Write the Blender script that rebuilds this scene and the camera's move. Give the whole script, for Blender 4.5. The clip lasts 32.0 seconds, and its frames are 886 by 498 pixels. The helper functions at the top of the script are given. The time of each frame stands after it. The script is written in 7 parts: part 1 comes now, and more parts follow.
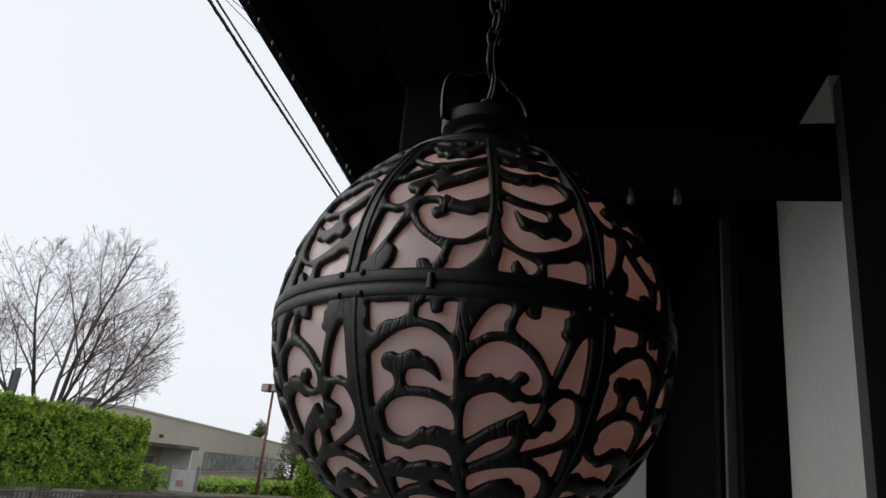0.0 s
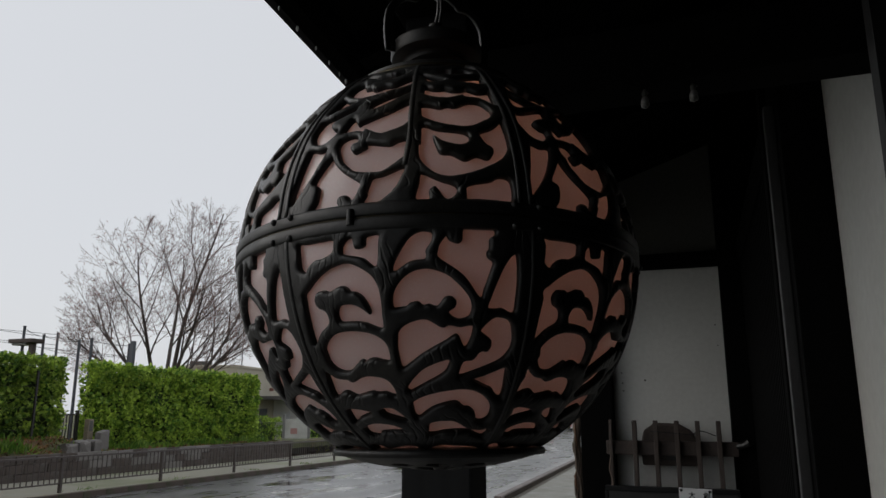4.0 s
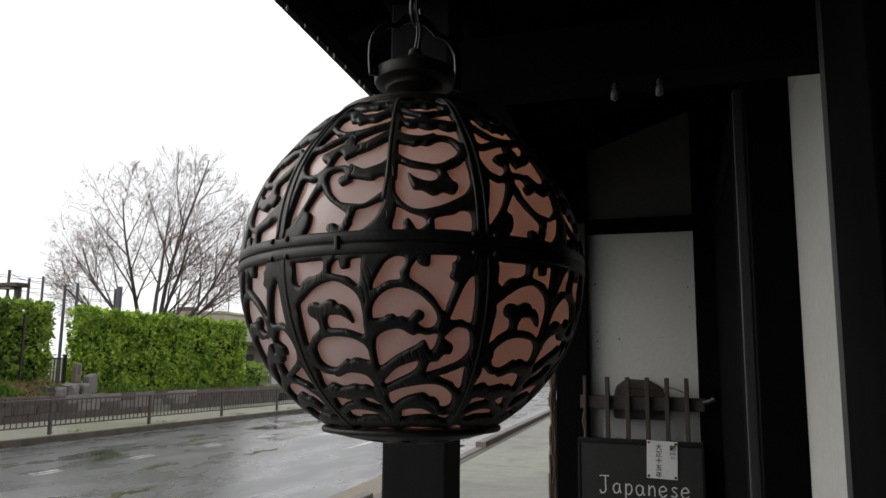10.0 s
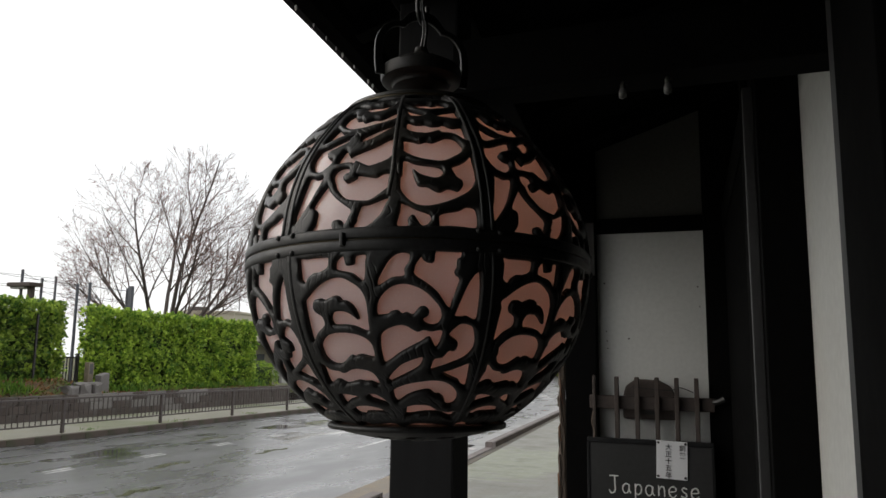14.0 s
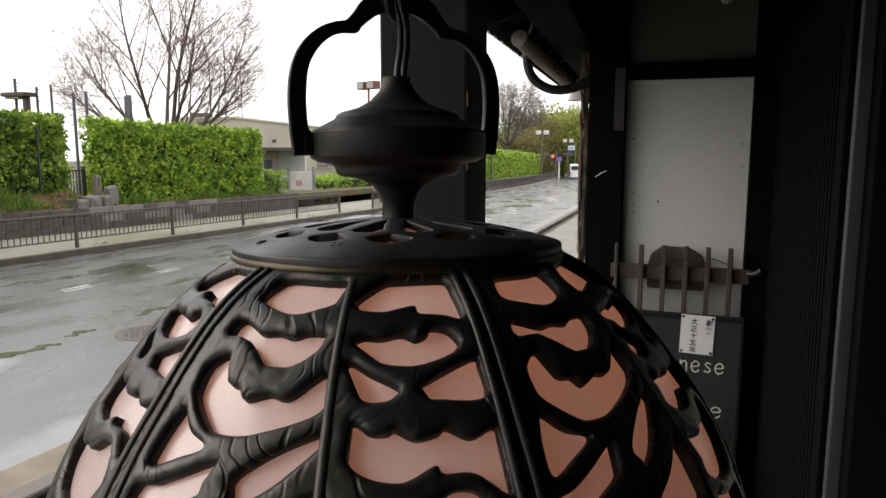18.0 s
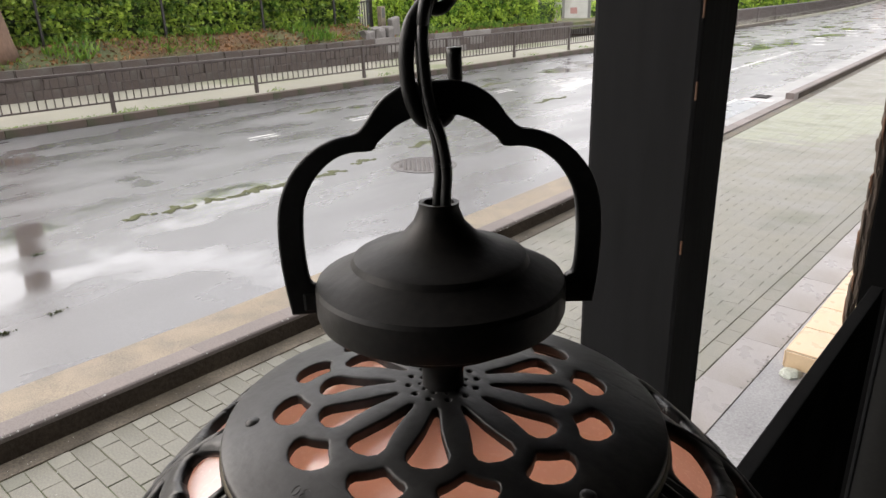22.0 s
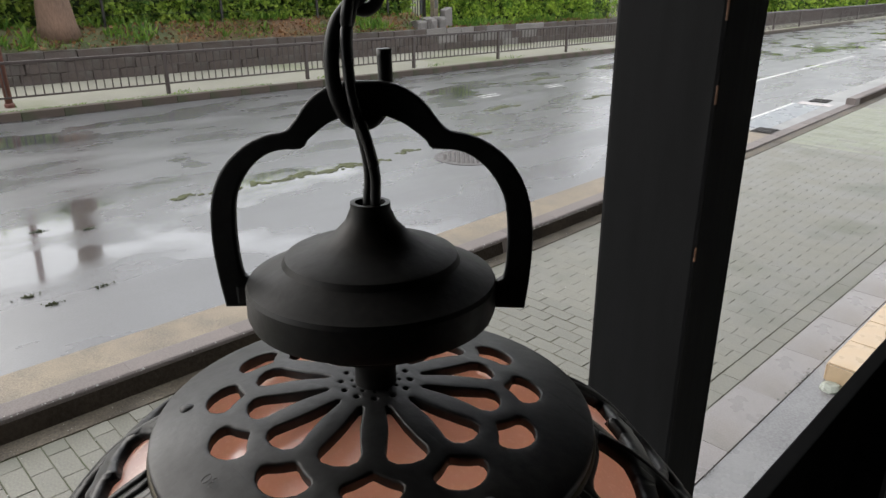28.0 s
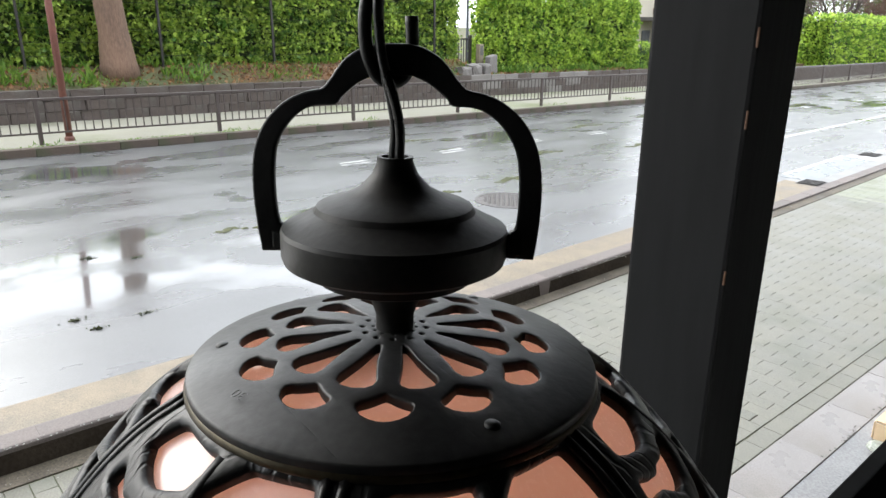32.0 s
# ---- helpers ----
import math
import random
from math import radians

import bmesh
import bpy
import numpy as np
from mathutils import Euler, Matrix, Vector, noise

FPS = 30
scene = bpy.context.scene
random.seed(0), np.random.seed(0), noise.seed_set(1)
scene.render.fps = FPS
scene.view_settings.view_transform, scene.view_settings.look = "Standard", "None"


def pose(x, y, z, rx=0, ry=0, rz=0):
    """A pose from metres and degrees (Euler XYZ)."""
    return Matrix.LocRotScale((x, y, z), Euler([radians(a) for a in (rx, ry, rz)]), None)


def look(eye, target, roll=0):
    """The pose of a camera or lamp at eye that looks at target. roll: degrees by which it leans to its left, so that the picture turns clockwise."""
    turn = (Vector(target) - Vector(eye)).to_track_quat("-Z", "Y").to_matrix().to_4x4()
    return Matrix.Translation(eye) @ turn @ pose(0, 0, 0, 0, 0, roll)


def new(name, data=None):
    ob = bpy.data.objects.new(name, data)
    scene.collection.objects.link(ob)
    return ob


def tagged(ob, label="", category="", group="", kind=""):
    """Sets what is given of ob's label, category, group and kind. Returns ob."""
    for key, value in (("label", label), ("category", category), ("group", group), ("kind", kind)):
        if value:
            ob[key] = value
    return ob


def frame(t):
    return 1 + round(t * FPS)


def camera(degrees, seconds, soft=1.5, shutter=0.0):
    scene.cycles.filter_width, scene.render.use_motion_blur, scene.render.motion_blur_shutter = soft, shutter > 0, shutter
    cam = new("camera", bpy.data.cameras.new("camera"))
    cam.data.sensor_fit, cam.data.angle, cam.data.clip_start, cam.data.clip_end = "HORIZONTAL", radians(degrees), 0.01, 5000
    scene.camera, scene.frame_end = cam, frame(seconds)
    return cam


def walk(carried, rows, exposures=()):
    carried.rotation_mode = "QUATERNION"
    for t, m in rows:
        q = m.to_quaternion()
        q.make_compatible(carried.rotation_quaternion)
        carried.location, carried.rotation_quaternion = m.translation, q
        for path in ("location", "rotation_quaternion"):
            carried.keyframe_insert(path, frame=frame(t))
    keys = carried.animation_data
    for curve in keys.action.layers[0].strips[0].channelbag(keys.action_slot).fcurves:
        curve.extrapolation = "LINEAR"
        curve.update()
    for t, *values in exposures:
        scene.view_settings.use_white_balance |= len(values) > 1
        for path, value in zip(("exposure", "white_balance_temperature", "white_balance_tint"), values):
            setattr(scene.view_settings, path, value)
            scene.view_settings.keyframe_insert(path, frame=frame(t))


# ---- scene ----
import collections

from mathutils import geometry

cam = camera(64.0, 32.0)
PATH = [
    (0, (0.353, 0.352, 1.913), (-0.094, 2.205, 2.519), 5.6),
    (0.5, (0.344, 0.352, 1.902), (-0.152, 2.191, 2.513), 3.3),
    (1, (0.332, 0.335, 1.82), (-0.233, 2.161, 2.41), 4.8),
    (1.5, (0.324, 0.298, 1.618), (-0.221, 2.096, 2.304), 3.4),
    (2, (0.336, 0.362, 1.686), (-0.198, 2.16, 2.381), 0.9),
    (2.5, (0.3611, 0.322, 1.8544), (-0.2039, 2.145, 2.4534), 1.6),
    (3, (0.3922, 0.3211, 1.8982), (-0.1778, 2.1821, 2.3602), -0.0),
    (3.5, (0.428, 0.3671, 1.9153), (-0.199, 2.2131, 2.3593), -0.8),
    (4, (0.4382, 0.3769, 1.915), (-0.2238, 2.2179, 2.332), -0.1),
    (4.5, (0.4498, 0.3619, 1.9136), (-0.2272, 2.2029, 2.3036), 0.2),
    (6.5, (0.4551, 0.3406, 1.9173), (-0.2059, 2.1846, 2.3223), 0.5),
    (7, (0.4509, 0.34, 1.9157), (-0.1991, 2.187, 2.3197), 0.6),
    (7.5, (0.4512, 0.3421, 1.9161), (-0.1968, 2.1911, 2.3161), 0.7),
    (8, (0.449, 0.3404, 1.9168), (-0.187, 2.1944, 2.3128), 0.6),
    (8.5, (0.4494, 0.3359, 1.9343), (-0.1776, 2.2029, 2.2803), 0.7),
    (9, (0.461, 0.312, 1.948), (-0.166, 2.186, 2.254), 0.7),
    (9.5, (0.4732, 0.3007, 1.9461), (-0.1528, 2.1787, 2.2301), 0.5),
    (10, (0.478, 0.2969, 1.9461), (-0.157, 2.1729, 2.2221), 0.6),
    (10.5, (0.483, 0.2949, 1.947), (-0.162, 2.1649, 2.238), 0.7),
    (11, (0.483, 0.2943, 1.9467), (-0.17, 2.1623, 2.2317), 0.7),
    (11.5, (0.4802, 0.2968, 1.9464), (-0.1768, 2.1658, 2.2244), 0.6),
    (12, (0.4836, 0.2986, 1.9446), (-0.1754, 2.1666, 2.2206), 0.7),
    (12.5, (0.4838, 0.2967, 1.9448), (-0.1772, 2.1647, 2.2228), 0.7),
    (13, (0.4793, 0.2959, 1.945), (-0.1787, 2.1639, 2.221), 0.6),
    (13.5, (0.4816, 0.2966, 1.9436), (-0.1814, 2.1626, 2.2196), 0.7),
    (15.5, (0.4785, 0.3136, 1.9534), (-0.1725, 2.1876, 2.2074), 0.7),
    (16, (0.4547, 0.3623, 2.0046), (-0.2133, 2.2353, 2.2186), 0.6),
    (16.5, (0.4079, 0.4122, 2.0464), (-0.2601, 2.2882, 2.2294), 0.7),
    (17, (0.3655, 0.449, 2.1218), (-0.2325, 2.353, 2.2638), 0.7),
    (17.5, (0.356, 0.5132, 2.1636), (-0.206, 2.4272, 2.0226), 0.1),
    (18, (0.3736, 0.6004, 2.1882), (-0.3034, 2.4614, 1.9042), 0.0),
    (18.5, (0.374, 0.636, 2.205), (-0.432, 2.427, 1.829), 0.3),
    (19, (0.363, 0.6558, 2.2299), (-0.475, 2.4178, 1.7899), -0.0),
    (19.5, (0.3667, 0.6877, 2.2389), (-0.5823, 2.3837, 1.7689), -0.6),
    (20, (0.3705, 0.7105, 2.2449), (-0.7245, 2.3035, 1.7319), -0.9),
    (20.5, (0.3672, 0.7092, 2.2569), (-0.7558, 2.2442, 1.6399), -0.8),
    (21, (0.37, 0.7151, 2.2669), (-0.703, 2.2451, 1.5539), -1.0),
    (21.5, (0.3741, 0.7291, 2.2749), (-0.7769, 2.1891, 1.5379), -1.3),
    (22, (0.3831, 0.734, 2.2779), (-0.8669, 2.117, 1.5519), -1.9),
    (22.5, (0.3881, 0.733, 2.2789), (-0.8769, 2.08, 1.5139), -1.6),
    (23, (0.3911, 0.736, 2.2789), (-0.8689, 2.079, 1.4999), -0.9),
    (23.5, (0.3921, 0.74, 2.2799), (-0.8639, 2.086, 1.4989), -0.6),
    (24, (0.3791, 0.747, 2.2889), (-0.8929, 2.103, 1.5509), -0.5),
    (24.5, (0.3811, 0.747, 2.2879), (-0.8869, 2.111, 1.5599), -0.3),
    (25, (0.3982, 0.751, 2.2859), (-0.9238, 2.064, 1.5599), -0.8),
    (25.5, (0.4032, 0.7569, 2.2839), (-0.9488, 2.0369, 1.5499), -0.9),
    (27.5, (0.4022, 0.7579, 2.2809), (-0.9368, 2.0459, 1.5409), -0.5),
    (28, (0.4062, 0.7569, 2.2799), (-0.9248, 2.0509, 1.5359), -0.5),
    (28.5, (0.4072, 0.7509, 2.2739), (-0.9078, 2.0239, 1.4669), -0.2),
    (29, (0.4072, 0.7469, 2.2659), (-0.9068, 1.9939, 1.4179), 1.0),
    (29.5, (0.4112, 0.7429, 2.2599), (-0.9068, 1.9629, 1.3799), 2.0),
    (30, (0.4152, 0.7419, 2.2599), (-0.9268, 1.9629, 1.4189), 2.2),
    (30.5, (0.4262, 0.7409, 2.2609), (-0.9518, 1.9739, 1.4989), 1.9),
    (31, (0.4332, 0.7419, 2.2619), (-0.9778, 1.9789, 1.5699), 1.4),
    (31.5, (0.4322, 0.7399, 2.2619), (-0.9918, 1.9789, 1.6009), 0.9),
    (32, (0.4312, 0.7429, 2.2599), (-1.0038, 1.9859, 1.6309), 0.4),
]
EXPOSURES = [
    (0, 0.1, 6450, 10), (1, -0.05, 6450, 10), (2, -0.55, 6450, 10), (3, -0.5, 6450, 10), (4, -0.3, 6550, 10), (7, 0.25, 6700, 10), (9, 0.4, 6750, 10), (13, 0.4, 6800, 10), (16, 0.5, 6850, 10),
    (17, 0.65, 6900, 11), (18, 1.0, 7000, 12), (19, 1.46, 7050, 14), (21, 1.52, 6950, 14), (22, 1.5, 6950, 14), (25, 1.1, 6800, 11), (28, 1.08, 6650, 10), (30, 1.5, 6500, 11), (32, 1.8, 6450, 8),
]
walk(cam, [(t, look(e, a, r)) for t, e, a, r in PATH], EXPOSURES)

# ---- light ----
world = bpy.data.worlds.new("overcast_sky")
scene.world = world
world.use_nodes = True
wn, wl = world.node_tree.nodes, world.node_tree.links
sky = wn.new("ShaderNodeTexSky")
sky.sky_type, sky.sun_disc = "NISHITA", False
sky.sun_elevation, sky.sun_rotation = radians(33), radians(250)
sky.air_density, sky.dust_density = 1.0, 4.0
cloud = wn.new("ShaderNodeMix")
cloud.data_type = "RGBA"
cloud.inputs["Factor"].default_value = 0.86
cloud.inputs["B"].default_value = (9.2, 9.5, 10.0, 1)
wl.new(sky.outputs["Color"], cloud.inputs["A"])
wl.new(cloud.outputs["Result"], wn["Background"].inputs["Color"])
wn["Background"].inputs["Strength"].default_value = 0.1
sun = new("sun", bpy.data.lights.new("sun", "SUN"))
sun.data.energy, sun.data.angle, sun.data.color = 0.7, radians(50), (1, 0.98, 0.95)
sun.matrix_world = look((-29, -10, 20), (0, 0, 0))

# ---- materials ----
MATS = {}


def base(name):
    m = bpy.data.materials.new(name)
    m.use_nodes = True
    MATS[name] = m
    return m, m.node_tree.nodes, m.node_tree.links, m.node_tree.nodes["Principled BSDF"]


def noise_at(n, l, scale, detail=4, stretch=None):
    co = n.new("ShaderNodeTexCoord")
    t = n.new("ShaderNodeTexNoise")
    t.inputs["Scale"].default_value, t.inputs["Detail"].default_value = scale, detail
    src = co.outputs["Object"]
    if stretch:
        mp = n.new("ShaderNodeMapping")
        mp.inputs["Scale"].default_value = stretch
        l.new(src, mp.inputs["Vector"])
        src = mp.outputs["Vector"]
    l.new(src, t.inputs["Vector"])
    return t.outputs["Fac"]


def ranged(n, l, src, a, b, lo, hi):
    r = n.new("ShaderNodeMapRange")
    for key, v in zip(("From Min", "From Max", "To Min", "To Max"), (a, b, lo, hi)):
        r.inputs[key].default_value = v
    l.new(src, r.inputs["Value"])
    return r.outputs["Result"]


def joined(n, l, a, b, op="ADD"):
    m = n.new("ShaderNodeMath")
    m.operation = op
    for i, v in enumerate((a, b)):
        if isinstance(v, (int, float)):
            m.inputs[i].default_value = v
        else:
            l.new(v, m.inputs[i])
    return m.outputs[0]


def mixed(n, l, fac, a, b):
    m = n.new("ShaderNodeMix")
    m.data_type = "RGBA"
    l.new(fac, m.inputs["Factor"])
    for key, v in (("A", a), ("B", b)):
        if isinstance(v, tuple):
            m.inputs[key].default_value = (*v, 1)
        else:
            l.new(v, m.inputs[key])
    return m.outputs["Result"]


def mat(name, color, rough=0.7, metal=0.0, var=0.25, scale=8.0, fine=60.0, bump=0.15, dist=0.004, spec=0.5, rand=0.0, island=False, stain=None, stretch=None):
    """A surface with two scales of mottling, an optional second colour in stains, fine relief and a spread of roughness."""
    m, n, l, b = base(name)
    n1, n2 = noise_at(n, l, scale, 5, stretch), noise_at(n, l, fine, 4, stretch)
    src = joined(n, l, n1, n2)
    if rand:
        r = n.new("ShaderNodeNewGeometry").outputs["Random Per Island"] if island else n.new("ShaderNodeObjectInfo").outputs["Random"]
        src = joined(n, l, src, joined(n, l, r, rand, "MULTIPLY"))
    fac = ranged(n, l, src, 0.6, 1.4 + rand, 1 - var, 1 + var)
    mul = n.new("ShaderNodeVectorMath")
    mul.operation = "MULTIPLY"
    mul.inputs[0].default_value = color
    if stain:
        l.new(mixed(n, l, ranged(n, l, noise_at(n, l, scale * 0.37, 6, stretch), 0.52, 0.68, 0, 1), color, stain), mul.inputs[0])
    l.new(fac, mul.inputs[1])
    l.new(mul.outputs["Vector"], b.inputs["Base Color"])
    l.new(ranged(n, l, n1, 0.3, 0.7, max(0.02, rough - 0.12), min(1, rough + 0.12)), b.inputs["Roughness"])
    b.inputs["Metallic"].default_value, b.inputs["Specular IOR Level"].default_value = metal, spec
    if bump:
        bp = n.new("ShaderNodeBump")
        bp.inputs["Strength"].default_value, bp.inputs["Distance"].default_value = bump, dist
        l.new(n2, bp.inputs["Height"])
        l.new(bp.outputs["Normal"], b.inputs["Normal"])
    return m


def leaf_mat(name, dark, light, through_share=0.45):
    """Leaves that differ one from another, and let some daylight through."""
    m, n, l, b = base(name)
    r = n.new("ShaderNodeNewGeometry").outputs["Random Per Island"]
    patch = ranged(n, l, noise_at(n, l, 2.2, 4), 0.35, 0.65, -0.4, 0.3)
    col = mixed(n, l, joined(n, l, r, patch), dark, light)
    l.new(col, b.inputs["Base Color"])
    b.inputs["Roughness"].default_value = 0.45
    tr = n.new("ShaderNodeBsdfTranslucent")
    l.new(col, tr.inputs["Color"])
    mx = n.new("ShaderNodeMixShader")
    mx.inputs["Fac"].default_value = through_share
    l.new(b.outputs["BSDF"], mx.inputs[1])
    l.new(tr.outputs["BSDF"], mx.inputs[2])
    l.new(mx.outputs["Shader"], n["Material Output"].inputs["Surface"])
    return m


def opal_glass():
    """Milky pink glass: pale where the sky falls on it, amber where light comes through, with a faint seedy grain."""
    m, n, l, b = base("pink_opal_glass")
    cloudy = ranged(n, l, noise_at(n, l, 14, 5), 0.3, 0.7, 0, 1)
    seeds = noise_at(n, l, 620, 2)
    l.new(mixed(n, l, cloudy, (0.9, 0.85, 0.89), (0.93, 0.89, 0.92)), b.inputs["Base Color"])
    l.new(ranged(n, l, seeds, 0.3, 0.7, 0.16, 0.3), b.inputs["Roughness"])
    b.inputs["Coat Weight"].default_value = 0.7
    b.inputs["Coat IOR"].default_value = 1.55
    b.inputs["Coat Roughness"].default_value = 0.1
    bp = n.new("ShaderNodeBump")
    bp.inputs["Strength"].default_value, bp.inputs["Distance"].default_value = 0.25, 0.0004
    l.new(seeds, bp.inputs["Height"])
    l.new(bp.outputs["Normal"], b.inputs["Normal"])
    tr = n.new("ShaderNodeBsdfTranslucent")
    streaks = joined(n, l, cloudy, ranged(n, l, seeds, 0.35, 0.7, -0.35, 0.35))
    l.new(mixed(n, l, streaks, (0.97, 0.66, 0.57), (0.98, 0.73, 0.66)), tr.inputs["Color"])
    mx = n.new("ShaderNodeMixShader")
    mx.inputs["Fac"].default_value = 0.41
    l.new(b.outputs["BSDF"], mx.inputs[1])
    l.new(tr.outputs["BSDF"], mx.inputs[2])
    l.new(mx.outputs["Shader"], n["Material Output"].inputs["Surface"])
    return m


def cast_leaf():
    """Dark cast bronze with chased veins that fan over its leaves, edges rubbed a little brighter."""
    m = mat("chased_dark_bronze", (0.014, 0.0142, 0.014), 0.44, metal=0.3, var=0.75, scale=26, fine=300, bump=0.3, dist=0.0005, spec=0.65, stain=(0.034, 0.031, 0.024))
    n, l = m.node_tree.nodes, m.node_tree.links
    wave = n.new("ShaderNodeTexWave")
    wave.inputs["Scale"].default_value, wave.inputs["Distortion"].default_value = 60, 22
    wave.inputs["Detail"].default_value, wave.inputs["Detail Scale"].default_value = 2, 0.6
    l.new(n.new("ShaderNodeTexCoord").outputs["Object"], wave.inputs["Vector"])
    vein = ranged(n, l, wave.outputs["Fac"], 0.0, 0.3, 0, 1)
    some = ranged(n, l, noise_at(n, l, 45, 2), 0.45, 0.6, 0, 1)
    old = next(k for k in n if k.type == "BUMP")
    bp = n.new("ShaderNodeBump")
    bp.inputs["Distance"].default_value = 0.00035
    l.new(some, bp.inputs["Strength"])
    l.new(vein, bp.inputs["Height"])
    l.new(old.outputs["Normal"], bp.inputs["Normal"])
    l.new(bp.outputs["Normal"], n["Principled BSDF"].inputs["Normal"])
    return m


def wet_asphalt():
    """Rain-wet asphalt: a rough dark aggregate, smooth shallow puddles in the hollows and along a worn trough, a long wheel-track sheen."""
    m, n, l, b = base("wet_asphalt")
    grain = noise_at(n, l, 90, 3)
    pool = noise_at(n, l, 0.7, 5, (1.0, 0.6, 1.0))
    film = noise_at(n, l, 1.7, 5, (1.0, 0.35, 1.0))
    xyz = n.new("ShaderNodeSeparateXYZ")
    l.new(n.new("ShaderNodeNewGeometry").outputs["Position"], xyz.inputs[0])
    off = joined(n, l, joined(n, l, xyz.outputs["X"], 5.75), 0.0)
    away = n.new("ShaderNodeMath")
    away.operation = "ABSOLUTE"
    l.new(off, away.inputs[0])
    trough = joined(n, l, ranged(n, l, away.outputs[0], 0.3, 1.4, 0.15, 0), ranged(n, l, xyz.outputs["Y"], 4.2, 6.2, 1, -0.7), "MULTIPLY")
    puddle = ranged(n, l, joined(n, l, pool, trough), 0.57, 0.64, 0, 1)
    fac = ranged(n, l, joined(n, l, film, grain), 0.6, 1.4, 0.75, 1.3)
    mul = n.new("ShaderNodeVectorMath")
    mul.operation = "MULTIPLY"
    mul.inputs[0].default_value = (0.086, 0.086, 0.088)
    l.new(fac, mul.inputs[1])
    l.new(mixed(n, l, puddle, mul.outputs["Vector"], (0.07, 0.07, 0.07)), b.inputs["Base Color"])
    rough = joined(n, l, ranged(n, l, film, 0.35, 0.65, 0.22, 0.38), ranged(n, l, puddle, 0, 1, 1, 0.2), "MULTIPLY")
    l.new(rough, b.inputs["Roughness"])
    b.inputs["Specular IOR Level"].default_value = 1.0
    l.new(ranged(n, l, puddle, 0, 1, 0, 0.5), b.inputs["Coat Weight"])
    b.inputs["Coat IOR"].default_value, b.inputs["Coat Roughness"].default_value = 1.4, 0.13
    bp = n.new("ShaderNodeBump")
    bp.inputs["Distance"].default_value = 0.004
    l.new(ranged(n, l, puddle, 0, 1, 0.16, 0.005), bp.inputs["Strength"])
    l.new(grain, bp.inputs["Height"])
    l.new(bp.outputs["Normal"], b.inputs["Normal"])
    return m


def glow_mat(name, color, strength):
    m, n, l, b = base(name)
    b.inputs["Base Color"].default_value = (*color, 1)
    b.inputs["Emission Color"].default_value = (*color, 1)
    b.inputs["Emission Strength"].default_value = strength
    return m


BLACK_WOOD = mat("black_stained_wood", (0.0085, 0.0088, 0.0094), 0.6, var=0.45, scale=5, fine=60, bump=0.3, dist=0.002, stretch=(1, 1, 0.12), spec=0.2)
# black timber darker than BLACK_WOOD: the under-eave shade is put into its colour
SOFFIT = mat("shade_black_timber", (0.0032, 0.0032, 0.0032), 0.9, var=0.4, scale=4, fine=40, bump=0.2, dist=0.002, spec=0.05)
WORN = mat("worn_brown_wood", (0.11, 0.082, 0.062), 0.75, var=0.5, scale=9, fine=60, bump=0.5, dist=0.004, stretch=(1, 1, 0.15))
BARE_WOOD = mat("old_brown_wood", (0.05, 0.037, 0.031), 0.7, var=0.4, scale=8, fine=70, bump=0.3, dist=0.002)
PLASTER = mat("white_plaster", (0.52, 0.525, 0.5), 0.85, var=0.09, scale=3, fine=60, bump=0.06, dist=0.002, stain=(0.5, 0.49, 0.45))
DARK_PLASTER = mat("darkened_grey_plaster", (0.1, 0.1, 0.09), 0.9, var=0.2, scale=3, fine=90, bump=0.2, dist=0.002, stain=(0.07, 0.07, 0.06))
SHADED_DISH = mat("shaded_dish_grey", (0.33, 0.33, 0.31), 0.85, var=0.15, scale=6, fine=70, bump=0.2, stretch=(1, 1, 0.15))
GREY_BOARD = mat("faded_grey_board", (0.022, 0.02, 0.02), 0.8, var=0.3, scale=8, fine=70, bump=0.2)
GREY_PAINT = mat("grey_painted_edge", (0.036, 0.037, 0.038), 0.65, var=0.2, scale=6, fine=70, bump=0.1)
IRON = mat("dark_bronze", (0.014, 0.0142, 0.014), 0.47, metal=0.3, var=0.75, scale=26, fine=300, bump=0.3, dist=0.0005, spec=0.65, stain=(0.034, 0.031, 0.024))
CAST_LEAF = cast_leaf()
CAP_IRON = mat("blackened_bronze", (0.0105, 0.01, 0.0092), 0.5, metal=0.2, var=0.7, scale=30, fine=300, bump=0.25, dist=0.0005, spec=0.4, stain=(0.024, 0.021, 0.016))
BRASS = mat("rubbed_brass_edge", (0.06, 0.049, 0.028), 0.45, metal=0.7, var=0.4, scale=40, fine=300, bump=0.2, dist=0.0004)
CHIP = mat("bare_chipped_wood", (0.13, 0.065, 0.036), 0.8, var=0.4, scale=30, fine=200, bump=0.3)
SPOUT = mat("dull_brown_zinc", (0.17, 0.15, 0.135), 0.5, metal=0.3, var=0.3, scale=8, fine=60, bump=0.1)
CORD = mat("black_rubber_cord", (0.012, 0.012, 0.012), 0.35, var=0.2, scale=30, fine=200, bump=0.1, dist=0.0005)
GLASS = opal_glass()
ASPHALT = wet_asphalt()
PAVER = mat("grey_green_paver", (0.15, 0.145, 0.114), 0.45, var=0.5, scale=4, fine=110, bump=0.4, dist=0.003, rand=0.1, stain=(0.115, 0.118, 0.088))
PAVER_JOINED = mat("grey_green_paver_far", (0.17, 0.165, 0.136), 0.5, var=0.36, scale=3, fine=130, bump=0.2, dist=0.002, rand=0.1, island=True, stain=(0.115, 0.118, 0.088))
JOINT = mat("mossy_joint", (0.08, 0.08, 0.05), 0.9, var=0.35, scale=3, fine=80, bump=0.4, stain=(0.06, 0.085, 0.03))
